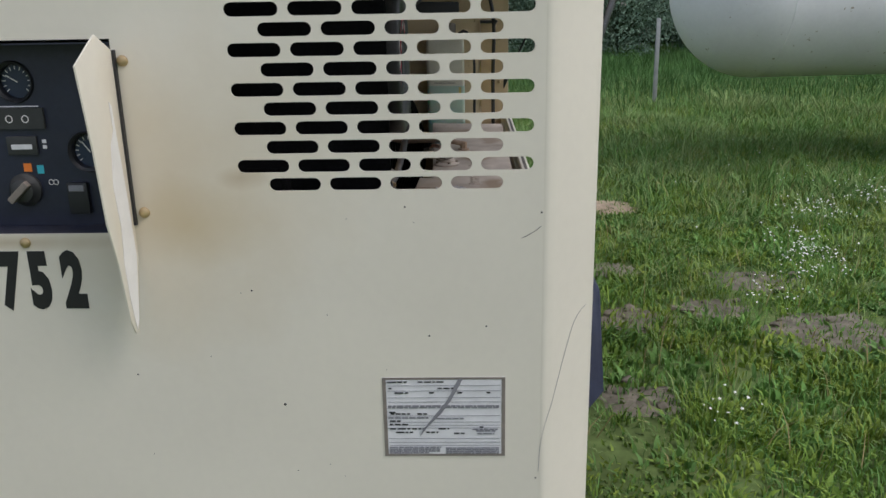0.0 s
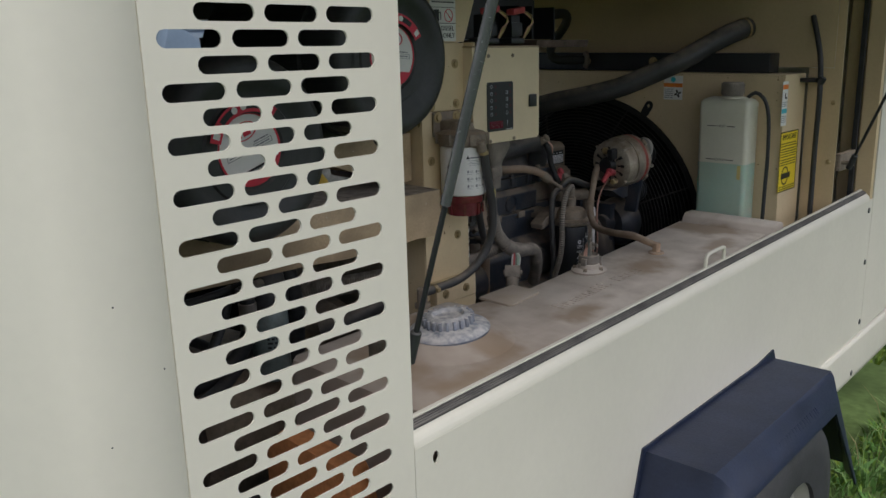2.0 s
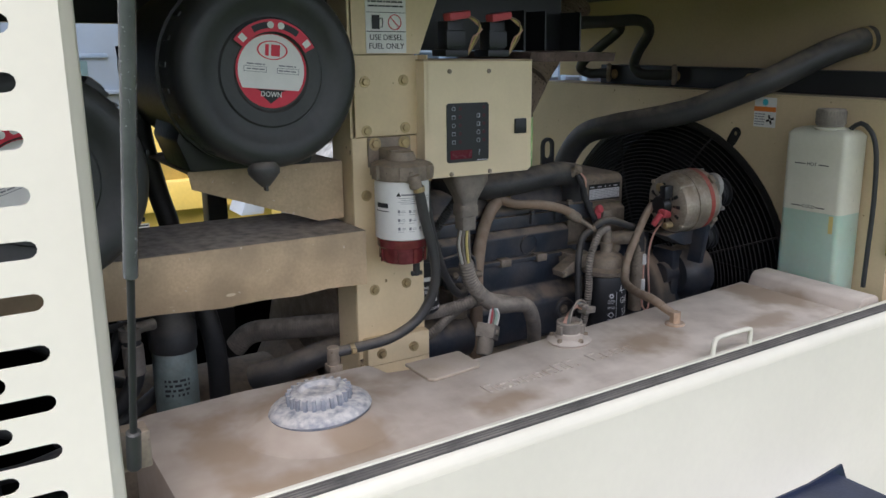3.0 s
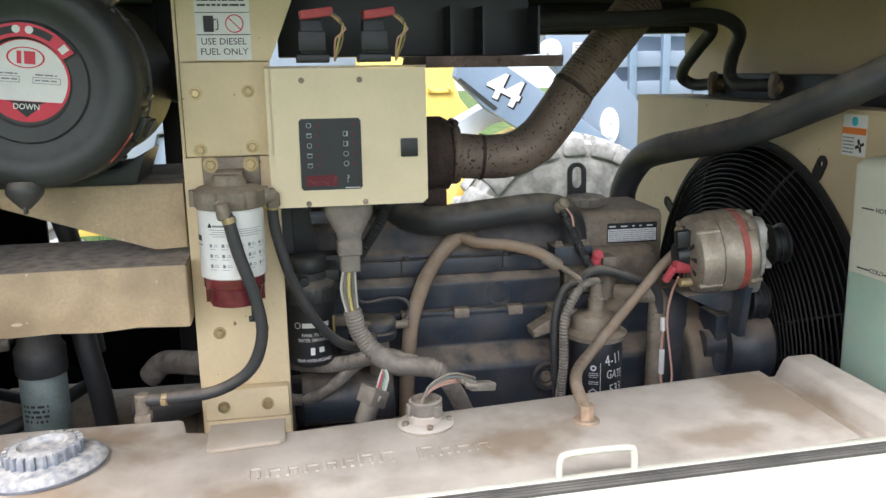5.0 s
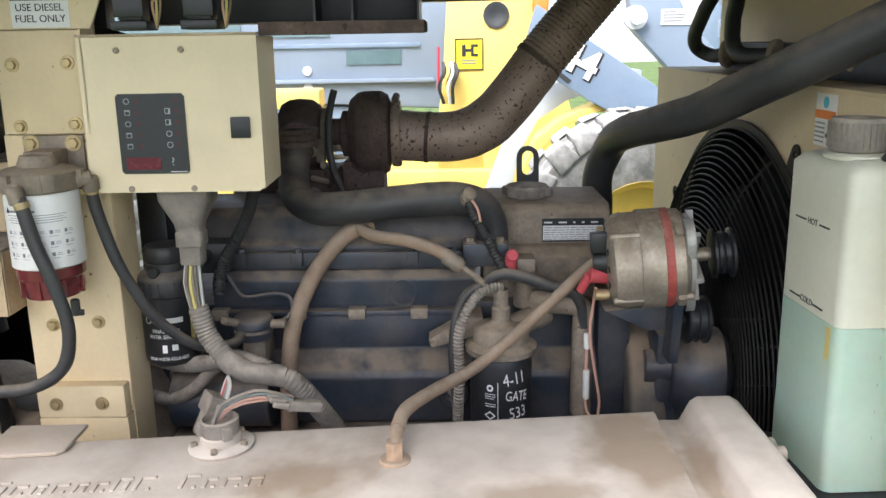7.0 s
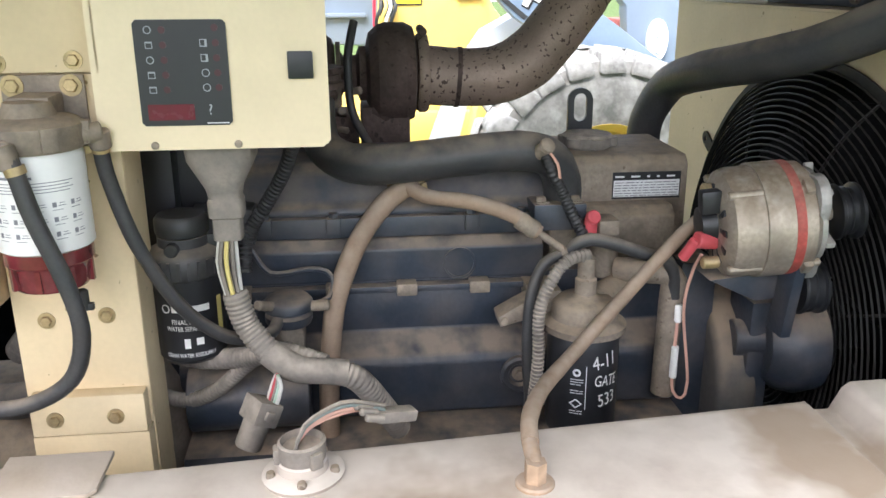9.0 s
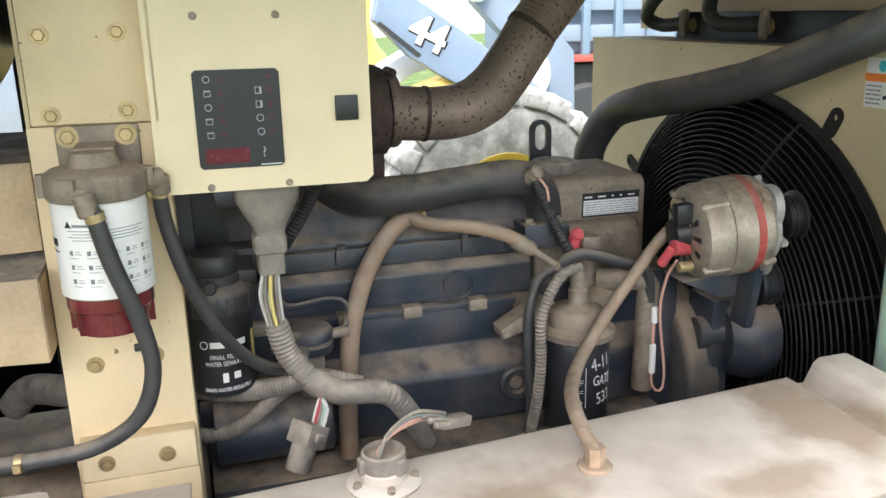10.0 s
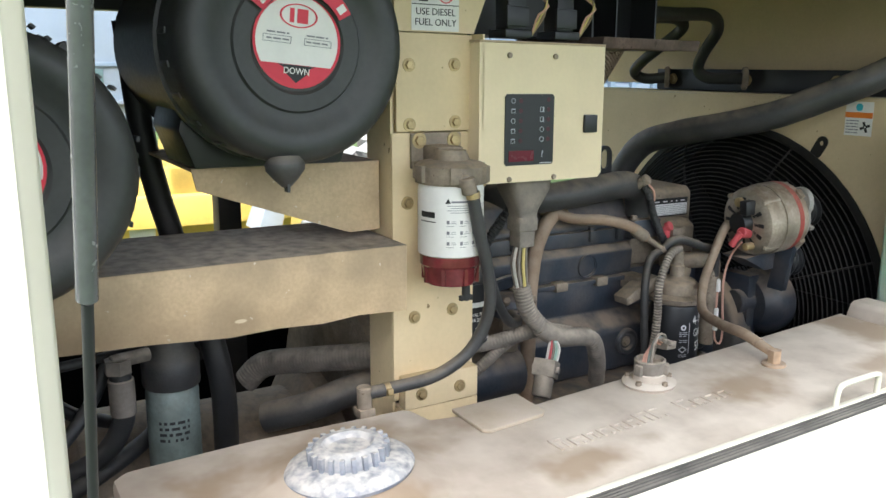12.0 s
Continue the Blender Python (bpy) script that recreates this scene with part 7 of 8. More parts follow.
    part("print_frame", join(*[plate(rect(cy + d - 0.019, cy + d + 0.019, cz + 0.0, cz + 0.009), [rect(cy + d - 0.0183, cy + d + 0.0183, cz + 0.0007, cz + 0.0083)], 0.0005, side(cx - 0.0121)) for d in (-0.028, 0.028)], bars(random.Random(3), cy - 0.042, cy - 0.012, [cz + 0.0045, cz + 0.0125], 0.002, side(cx - 0.0131), gap=0.002), bars(random.Random(3), cy + 0.012, cy + 0.042, [cz + 0.0045, cz + 0.0125], 0.002, side(cx - 0.0131), gap=0.002)), grey_ink, lab)
    # the cap is clipped on a little turned
    c = BAY @ Vector((cx, cy, cz + 0.004)) - ORIGIN[t]
    spin = Matrix.Translation(c) @ Matrix.Rotation(radians(label_turn), 4, "X") @ Matrix.Translation(-c)
    for ob in t.children_recursive:
        ob.data.transform(spin)
    return t


ac = air_cleaner(-0.140, 2.149, 1.557, 0.158, -5, 0.46, (52, -27))
part("lock_slide", moved(box(0.152, 0.1565, -0.028, 0.028, 0.030, 0.042, 0.002), Matrix(((0, 0, -1, -0.140), (0.77, -0.64, 0, 2.149), (-0.64, -0.77, 0, 1.557), (0, 0, 0, 1)))), worn_red, ac, "worn red lock slide")
part("dust_valve", join(lathe([(0, -0.002), (0.022, 0.0), (0.027, 0.010), (0.026, 0.018), (0.016, 0.030), (0.006, 0.040), (0, 0.041)], along((-0.160, 2.128, 1.412), (-0.145, 2.128, 1.30)), 24), box(-0.158, -0.146, 2.126, 2.130, 1.366, 1.392)), rubber, ac, "dark rubber dust valve")
part("base_shoe", prism([(2.030, 1.470), (2.022, 1.440), (2.042, 1.386), (2.265, 1.386), (2.285, 1.44), (2.24, 1.416), (2.15, 1.405), (2.075, 1.42)], "x", -0.45, -0.285, 0.004), clean_black, ac)
ac2 = air_cleaner(-0.102, 1.776, 1.412, 0.161, 19, 0.46, (50, -8))
part("base_shoe", box(-0.45, -0.25, 1.68, 1.83, 1.2628, 1.275, 0.001), black_plastic, ac2)
upper = thing("support_bracket", (-0.33, 2.18, 1.275), "tan folded-steel bracket under the upper air cleaner", "bracket")
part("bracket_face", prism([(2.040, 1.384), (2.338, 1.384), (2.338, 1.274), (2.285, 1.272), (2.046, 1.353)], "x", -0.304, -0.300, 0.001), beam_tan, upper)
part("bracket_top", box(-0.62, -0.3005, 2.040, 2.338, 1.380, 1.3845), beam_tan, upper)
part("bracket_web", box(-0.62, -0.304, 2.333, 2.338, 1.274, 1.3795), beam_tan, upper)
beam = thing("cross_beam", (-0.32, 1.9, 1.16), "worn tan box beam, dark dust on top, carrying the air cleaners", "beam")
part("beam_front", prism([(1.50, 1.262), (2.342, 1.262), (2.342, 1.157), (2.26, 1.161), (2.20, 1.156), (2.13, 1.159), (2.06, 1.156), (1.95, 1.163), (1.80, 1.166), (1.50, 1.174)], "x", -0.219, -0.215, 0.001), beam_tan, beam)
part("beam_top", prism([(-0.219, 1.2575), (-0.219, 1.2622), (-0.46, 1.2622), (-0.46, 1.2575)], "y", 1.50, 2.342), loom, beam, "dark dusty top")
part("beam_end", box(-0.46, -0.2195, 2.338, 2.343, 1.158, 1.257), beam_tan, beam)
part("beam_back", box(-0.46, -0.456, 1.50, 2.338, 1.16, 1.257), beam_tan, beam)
# Leg blacked so the side slots show dark behind.
part("beam_leg", join(box(-0.40, -0.30, 1.42, 1.50, 0.45, 1.255, 0.003)), matt_black, beam)
solo("black_strap", tube([(-0.60, 2.02, 1.60), (-0.60, 2.035, 1.42), (-0.60, 2.055, 1.31), (-0.60, 2.08, 1.20), (-0.60, 2.10, 1.0)], 0.021, 10), rubber_clean, "black rubber hose rising behind the air cleaner", "hose")
solo("frame_upright", box(-0.92, -0.87, 2.235, 2.285, 0.45, 1.84, 0.004), clean_black, "black steel frame upright across the bay", "upright")
solo("rear_upright", box(-1.15, -1.10, 1.62, 1.67, 0.45, 1.84, 0.004), clean_black, "black steel frame upright across the bay", "upright")
hose("air_duct", [(-0.62, 2.30, 1.56), (-0.60, 2.42, 1.53), (-0.66, 2.56, 1.44), (-0.78, 2.63, 1.37)], 0.05, rubber_clean, "black rubber duct from the air cleaner to the turbo", seg=20)

# ---- under the beam: compressor end ----
screw = thing("air_end", (-0.66, 1.95, 0.45), "dark cast compressor air end low in the bay", "compressor")
part("casing", lathe([(0, 0), (0.17, 0), (0.20, 0.03), (0.20, 0.20), (0.18, 0.24), (0.18, 0.44), (0.22, 0.47), (0.22, 0.50), (0, 0.50)], along((-0.66, 1.86, 0.70), (-0.66, 3, 0.70)), 40), dirty_metal, screw)
part("mount", box(-0.86, -0.46, 1.9, 2.3, 0.45, 0.55, 0.01), black_plastic, screw)
rec = thing("separator_vessel", (-0.86, 1.55, 0.45), "dark steel separator vessel behind the slotted end", "vessel")
part("shell", lathe([(0, 0), (0.17, 0.0), (0.19, 0.04), (0.19, 0.62), (0.16, 0.70), (0, 0.73)], Matrix.Translation((-0.86, 1.52, 0.45)), 40), clean_black, rec)
part("lid", lathe([(0, 0), (0.21, 0), (0.21, 0.03), (0, 0.035)], Matrix.Translation((-0.86, 1.52, 1.16)), 40), dirty_metal, rec)
gf = thing("green_filter", (-0.47, 2.03, 0.84), "green-grey spin-on filter in the shade below the beam", "oil filter")
part("canister", lathe([(0, 0.84), (0.035, 0.84), (0.043, 0.85), (0.043, 1.0), (0.038, 1.008), (0, 1.008)], Matrix.Translation((-0.47, 2.03, 0)), 32), green_grey, gf)
# Head in dark rubber colour, which carries the shade under the beam.
part("head", lathe([(0, 1.009), (0.045, 1.009), (0.047, 1.014), (0.047, 1.06), (0.04, 1.07), (0.034, 1.15), (0, 1.15)], Matrix.Translation((-0.47, 2.03, 0)), 32), rubber, gf)
part("printed_marks", on_can(bars(random.Random(31), -0.025, 0.025, [0.955, 0.945, 0.935, 0.925], 0.005, flat_m, 0.0003, gap=0.004), 0.0432, -0.47, 2.03, -0.2), clean_black, gf)
part("mount", box(-0.50, -0.458, 2.005, 2.055, 1.14, 1.159, 0.003), clean_black, gf)
hose("hydraulic_hose", [(-0.40, 1.62, 1.12), (-0.42, 1.74, 1.085), (-0.44, 1.84, 1.075), (-0.45, 1.92, 1.078), (-0.455, 1.99, 1.08)], 0.008, rubber_clean, "thin black hydraulic hose below the beam")
hose("hydraulic_hose", [(-0.42, 1.94, 1.075), (-0.42, 1.945, 1.02), (-0.425, 1.94, 0.97), (-0.44, 1.91, 0.92), (-0.47, 1.85, 0.88), (-0.5, 1.80, 0.86)], 0.017, rubber_clean, "black hydraulic hose with a crimped fitting", group="hoses")
solo("crimp_fitting", join(rod((-0.42, 1.943, 1.05), (-0.421, 1.944, 0.99), 0.020, seg=14), lathe([(0, 0), (0.021, 0), (0.021, 0.022), (0, 0.022)], Matrix.Translation((-0.42, 1.94, 1.06)), 6), rod((-0.42, 1.93, 1.078), (-0.43, 1.99, 1.08), 0.011)), loom, "crimped steel hose fitting below the beam", "hose fitting")
hose("corrugated_hose", [(-0.62, 2.20, 0.93), (-0.60, 2.235, 0.965), (-0.53, 2.30, 0.985), (-0.45, 2.366, 1.005), (-0.40, 2.43, 1.02)], 0.024, loom, "grey corrugated hose passing behind the post", 0.0011)
for k, pts in enumerate((
    [(-0.36, 1.66, 0.98), (-0.38, 1.76, 0.93), (-0.43, 1.84, 0.945), (-0.46, 1.90, 1.0), (-0.47, 1.94, 1.08)],
    [(-0.34, 1.60, 0.90), (-0.36, 1.72, 0.875), (-0.42, 1.86, 0.88), (-0.50, 1.98, 0.90), (-0.60, 2.08, 0.93)],
    [(-0.50, 2.10, 1.10), (-0.49, 2.115, 1.02), (-0.50, 2.125, 0.94), (-0.52, 2.13, 0.82)],
    [(-0.56, 1.70, 1.10), (-0.55, 1.80, 1.03), (-0.57, 1.88, 0.95), (-0.62, 1.95, 0.90)],
)):
    hose("hydraulic_hose", pts, (0.011, 0.014, 0.022, 0.012)[k], rubber_clean, "black hydraulic hose in the shade below the beam")
# Steel pipe given the rubber's darker colour to stand for shade here.
solo("side_pipe", tube([(-0.5, 2.2, 0.90), (-0.45, 2.26, 0.925), (-0.42, 2.34, 0.955), (-0.42, 2.44, 0.96)], 0.028, 14), rubber, "dusty steel pipe low beside the post", "pipe")
solo("rusty_bracket", prism([(-0.10, 0.6), (0.14, 0.6), (0.145, 0.86), (0.12, 0.93), (-0.06, 0.94), (-0.1, 0.90)], "y", 1.745, 1.797, 0.012), rust_orange, "rust-orange steel bracket at the end of the tank", "bracket")
solo("tank_shelf", box(-0.25, 0.17, 1.70, 3.55, 0.57, 0.598), black_plastic, "black steel shelf under the fuel tank", "shelf")
for y in (1.85, 2.7, 3.45):
    solo("shelf_leg", box(-0.2, 0.15, y - 0.02, y + 0.02, 0.4505, 0.5695), black_plastic, "black steel leg under the tank shelf", "bracket", "shelf legs")
in_bay = False
# ---- surroundings ----
ground_bm = bmesh.new()
bmesh.ops.create_grid(ground_bm, x_segments=90, y_segments=90, size=1.0)
for v in ground_bm.verts:
    r = v.co.length
    s = 22 + 380 * max(0.0, r - 0.75) ** 2 * 6
    v.co = Vector((v.co.x * s, v.co.y * s + 3, 0))
    v.co.z = 0.03 * noise.noise(Vector((v.co.x * 0.6, v.co.y * 0.6, 0))) + GZ - 0.01
solo("ground", ground_bm, soil, "rough meadow soil under short grass", "ground", kind="structure")


def clump_field(name, label, n, where, height, width, mat, seed, lean=0.5, keep=None, tufts=0, spread=0.06):
    """Many thin bent blades as one mesh."""
    g = np.random.default_rng(seed)
    x0, x1, y0, y1 = where
    px, py = g.uniform(x0, x1, n) + g.normal(0, 0.9, n), g.uniform(y0, y1, n) + g.normal(0, 0.9, n)
    own = np.ones(n)
    b = g.uniform(0, 2 * np.pi, n)
    if tufts:
        # blades gather in tufts of their own size and lean out from the middle
        which = g.integers(0, tufts, n)
        big = g.uniform(0.35, 1.25, tufts) ** 1.3
        ox, oy = g.normal(0, spread, n) * big[which], g.normal(0, spread, n) * big[which]
        px, py = px[:tufts][which] + ox, py[:tufts][which] + oy
        own = 0.45 + 0.75 * big[which]
        b = np.arctan2(oy, ox) + g.normal(0, 0.8, n)
    if keep is not None:
        ok = keep(px, py, g)
        px, py, own, b = px[ok], py[ok], own[ok], b[ok]
    n = len(px)
    h = height * own * g.uniform(0.35, 1.0, n) * (0.65 + 0.7 * np.array([max(0.0, 0.5 + noise.noise(Vector((a * 0.9, b * 0.9, 4)))) for a, b in zip(px, py)]))
    a = g.uniform(0, 2 * np.pi, n)
    w = width * g.uniform(0.6, 1.3, n)
    lx, ly = np.cos(a), np.sin(a)
    d = g.uniform(0.1, lean, n) * h
    bx, by = np.cos(b) * d, np.sin(b) * d
    V = np.zeros((n, 5, 3))
    V[:, 0] = np.stack([px - lx * w, py - ly * w, np.full(n, -0.02)], 1)
    V[:, 1] = np.stack([px + lx * w, py + ly * w, np.full(n, -0.02)], 1)
    V[:, 2] = np.stack([px + bx * 0.35 - lx * w * 0.8, py + by * 0.35 - ly * w * 0.8, h * 0.6], 1)
    V[:, 3] = np.stack([px + bx * 0.35 + lx * w * 0.8, py + by * 0.35 + ly * w * 0.8, h * 0.6], 1)
    V[:, 4] = np.stack([px + bx, py + by, h * 0.95], 1)
    base = np.arange(n)[:, None] * 5
    faces = np.concatenate([base + np.array([0, 1, 3]), base + np.array([0, 3, 2]), base + np.array([2, 3, 4])]).tolist()
    me = bpy.data.meshes.new(name)
    me.from_pydata(V.reshape(-1, 3).tolist(), [], faces)
    me.materials.append(mat)
    me.polygons.foreach_set("use_smooth", [True] * len(me.polygons))
    ob = new(name, me)
    ob.location.z = GZ
    return tagged(ob, label, "grass", kind="stuff")


PATCHES = ((1.05, 6.1, 0.42, 0.28), (0.5, 6.3, 0.42, 0.2), (0.85, 4.57, 0.28, 0.2), (1.62, 4.32, 0.42, 0.3), (1.3, 3.93, 0.3, 0.2), (0.83, 3.78, 0.34, 0.22), (1.78, 3.62, 0.45, 0.34), (0.68, 2.92, 0.26, 0.2))


def off_patches(px, py, g):
    ok = np.ones(len(px), bool)
    for cx, cy, rx, ry in PATCHES:
        q = ((px - cx) / rx) ** 2 + ((py - cy) / ry) ** 2
        ok &= ~((q < 1) & (g.uniform(0, 1, len(px)) < 0.72 - 0.7 * q))
    ok &= ~((px > -1.5) & (px < 0.25) & (py > 1.15) & (py < 5.2))
    return ok


straw = pbr("dry_straw", (0.34, 0.28, 0.13), 0.7, var=0.3, scale=4, bump=0.0, spec=0.2)
bright = pbr("bright_grass", (0.165, 0.29, 0.052), 0.6, var=0.4, scale=1.4, fine=12, bump=0.0, spec=0.2)
mixed_blades(bright, (0.29, 0.34, 0.045), 0.6)
mixed_blades(grass_green, (0.10, 0.20, 0.055), 0.8)
mixed_blades(pale_grass, (0.33, 0.37, 0.15), 0.7)
clump_field("short_grass", "short green meadow grass beside the compressor", 110000, (0.2, 7.0, 1.0, 8.2), 0.046, 0.003, grass_green, 1, 1.7, off_patches, 3600, 0.075)
clump_field("bright_grass", "yellow-green young grass blades in tufts", 75000, (0.2, 7.0, 1.0, 9.0), 0.07, 0.003, bright, 2, 1.3, off_patches, 1500, 0.075)
clump_field("clover", "low broad clover and weed leaves", 60000, (0.2, 6.0, 1.2, 7.5), 0.034, 0.0085, bright, 3, 2.2, off_patches, 1700, 0.1)
clump_field("weed_leaves", "darker broad weed leaves in the grass", 22000, (0.2, 6.0, 1.2, 8.5), 0.05, 0.011, grass_green, 13, 1.9, off_patches, 500, 0.08)
clump_field("flattened_grass", "flattened pale meadow grass", 30000, (0.3, 7.0, 2.2, 9.0), 0.035, 0.0026, pale_grass, 14, 4.5, off_patches, 700, 0.13)
clump_field("tall_grass", "tall uncut meadow grass", 60000, (-5, 12, 5.6, 15.0), 0.19, 0.004, grass_green, 4, 1.4, lambda px, py, g: (py > 5.6 + 2.6 * g.uniform(0, 1, len(px)) ** 2) & ~((px < 0.3) & (py < 5.2)), 1500, 0.16)
clump_field("tall_grass", "tall pale uncut meadow grass", 50000, (-3, 11, 6.8, 15.5), 0.19, 0.0045, pale_grass, 5, 1.5, lambda px, py, g: ~((px < 0.3) & (py < 5.2)), 1300, 0.16)
clump_field("meadow_grass", "soft green meadow grass further off", 70000, (-3, 11, 7.5, 15.5), 0.11, 0.0055, bright, 15, 1.4, lambda px, py, g: ~((px < 0.3) & (py < 5.2)))
clump_field("far_grass", "far tall meadow grass before the bushes", 80000, (-14, 22, 13.0, 26.0), 0.38, 0.008, far_green, 6, 0.7)
clump_field("dry_stems", "dry straw stems in the meadow", 4000, (0.2, 9.0, 1.8, 13.0), 0.2, 0.0022, straw, 7, 1.3, off_patches)
clump_field("pale_blades", "pale tips of meadow grass", 34000, (0.4, 9.0, 4.4, 9.5), 0.1, 0.003, pale_grass, 12, 1.5, off_patches, 900, 0.11)
clump_field("yard_grass", "patchy grass behind the compressor", 12000, (-9, -2.4, -1.0, 9.0), 0.08, 0.004, grass_green, 8, 0.9, off_patches)
clump_field("yard_grass", "thin grass around the compressor", 26000, (-4.0, 9.0, -4.0, 1.2), 0.07, 0.004, bright, 9, 0.9, off_patches)
for k, (cx, cy, rx, ry) in enumerate(PATCHES):
    bm = bmesh.new()
    rg = random.Random(40 + k)
    cen = bm.verts.new((cx, cy, GZ + (0.03 if k == 0 else 0.006)))
    loops = []
    for f, z in ((0.35, GZ + (0.027 if k == 0 else 0.005)), (0.7, GZ + (0.016 if k == 0 else 0.0)), (1.05, GZ - 0.05)):
        loops.append([bm.verts.new((cx + rx * f * math.cos(a) * rg.uniform(0.62, 1.2), cy + ry * f * math.sin(a) * rg.uniform(0.8, 1.15), z + rg.uniform(-0.008, 0.008))) for a in (2 * math.pi * j / 26 for j in range(26))])
    for j in range(26):
        bm.faces.new((cen, loops[0][j], loops[0][(j + 1) % 26]))
        for p, q in zip(loops, loops[1:]):
            bm.faces.new((p[j], q[j], q[(j + 1) % 26], p[(j + 1) % 26]))
    bmesh.ops.recalc_face_normals(bm, faces=bm.faces)
    solo("bare_patch", bm, sand if k == 0 else gravel, "bare sandy spoil patch in the grass" if k == 0 else "bare grey gravel patch in the grass", "bare soil", kind="structure")
for k in range(26):
    a, d = rng.uniform(0, 6.3), rng.uniform(0, 1) ** 0.5
    q = rng.choice(PATCHES)
    size = rng.uniform(0.012, 0.034)
    bm = bmesh.new()
    bmesh.ops.create_icosphere(bm, subdivisions=1, radius=size)
    for v in bm.verts:
        v.co *= rng.uniform(0.75, 1.2)
        v.co.z *= 0.6
    bmesh.ops.translate(bm, vec=(q[0] + q[2] * 0.8 * d * math.cos(a), q[1] + q[3] * 0.8 * d * math.sin(a), GZ + 0.006 + size * 0.2), verts=bm.verts)
    solo("stone", bm, gravel, "small grey stone lying on the bare patch", "stone", "stones on the bare soil")


def daisies(cx, cy, rx, ry, n, seed):
    g = random.Random(seed)
    stems, heads = bmesh.new(), bmesh.new()
    for _ in range(n):
        x, y = cx + g.gauss(0, rx), cy + g.gauss(0, ry)
        z = GZ + g.uniform(0.08, 0.2)
        t = Vector((x + g.uniform(-0.02, 0.02), y + g.uniform(-0.02, 0.02), z))
        s = 0.0015
        q = [stems.verts.new(p) for p in ((x - s, y, 0), (x + s, y, 0), (t.x, t.y, t.z))]
        stems.faces.new(q)
        r = g.uniform(0.004, 0.008)
        tilt = Vector((g.uniform(-0.5, 0.3), g.uniform(-0.9, 0.1), 1)).normalized()
        u = tilt.orthogonal().normalized()
        v = tilt.cross(u)
        c = heads.verts.new(t + tilt * 0.002)
        rim = [heads.verts.new(t + (u * math.cos(a) + v * math.sin(a)) * r * (1.0 if j % 2 else 0.6)) for j, a in enumerate(2 * math.pi * j / 10 for j in range(10))]
        for j in range(10):
            heads.faces.new((c, rim[j], rim[(j + 1) % 10]))
    b = thing("daisy_clump", (cx, cy, GZ), "clump of small white meadow flowers", "flowers", "white flowers", "stuff")
    part("stems", stems, grass_green, b)
    part("flower_heads", heads, flower_white, b, "white flower heads")


for k, (x, y, rx, ry, n) in enumerate(((1.96, 4.38, 0.11, 0.13, 120), (2.45, 5.47, 0.13, 0.12, 80), (3.02, 5.87, 0.14, 0.14, 90), (0.93, 2.56, 0.05, 0.05, 14), (1.52, 3.8, 0.08, 0.08, 26), (2.6, 6.5, 0.5, 0.8, 30), (2.0, 4.75, 0.09, 0.12, 40))):
    daisies(x, y, rx, ry, n, 60 + k)


def leafy(name, label, cat, base, h, spread, n_limbs, leaves, leaf, mat, seed, trunk_r=0.05, trunk_mat=None, low=0.1):
    """A bush or tree: tapered limbs with many small leaves in uneven clumps."""
    g = random.Random(seed)
    t = thing(name, base, label, cat, "far trees" if cat == "tree" else "far bushes")
    B = Vector(base)
    limbs, clumps = [], []
    trunk_top = B + Vector((g.uniform(-0.1, 0.1) * h * 0.3, g.uniform(-0.1, 0.1) * h * 0.3, h * 0.75))
    limbs.append(tube([B - Vector((0, 0, 0.05)), B.lerp(trunk_top, 0.4) + Vector((g.uniform(-.05, .05), 0, 0)), trunk_top], trunk_r * 0.6, 7, step=0.3))
    for k in range(n_limbs):
        a = g.uniform(0, 2 * math.pi)
        z = h * g.uniform(low, 0.95)
        reach = spread * g.uniform(0.45, 1.0) * (1.15 - 0.6 * abs(z / h - 0.4))
        tip = B + Vector((math.cos(a) * reach, math.sin(a) * reach, z))
        root = B.lerp(trunk_top, min(0.95, max(0.02, (z - 0.25 * h) / h)))
        limbs.append(tube([root, root.lerp(tip, 0.5) + Vector((0, 0, 0.05 * h)), tip], trunk_r * 0.22, 5, step=0.4))
        for f in (0.5, 0.75, 1.0):
            clumps.append((root.lerp(tip, f), spread * g.uniform(0.16, 0.34)))
    part("trunk", join(*limbs), trunk_mat or bark, t)
    rs = np.random.default_rng(seed)
    per = max(8, leaves // len(clumps))
    P = np.concatenate([np.array(c)[None] + rs.normal(0, 1, (per, 3)) * r * np.array([0.6, 0.6, 0.5]) for c, r in clumps])
    P = P[P[:, 2] > 0.02]
    n = len(P)
    u = rs.normal(0, 1, (n, 3))
    u /= np.linalg.norm(u, axis=1)[:, None]
    w = np.cross(u, rs.normal(0, 1, (n, 3)))
    w /= np.linalg.norm(w, axis=1)[:, None]
    s = leaf * rs.uniform(0.6, 1.3, n)[:, None]
    V = np.stack([P - u * s, P + w * s * 0.42, P + u * s, P - w * s * 0.42], 1).reshape(-1, 3) - np.array(base)
    base_i = np.arange(n)[:, None] * 4
    F = (base_i + np.array([0, 1, 2, 3])).tolist()
    me = bpy.data.meshes.new("crown")
    me.from_pydata(V.tolist(), [], F)
    me.materials.append(mat)
    crown = new("crown", me)
    crown.parent = t
    ORIGIN[crown] = Vector(base)
    return t


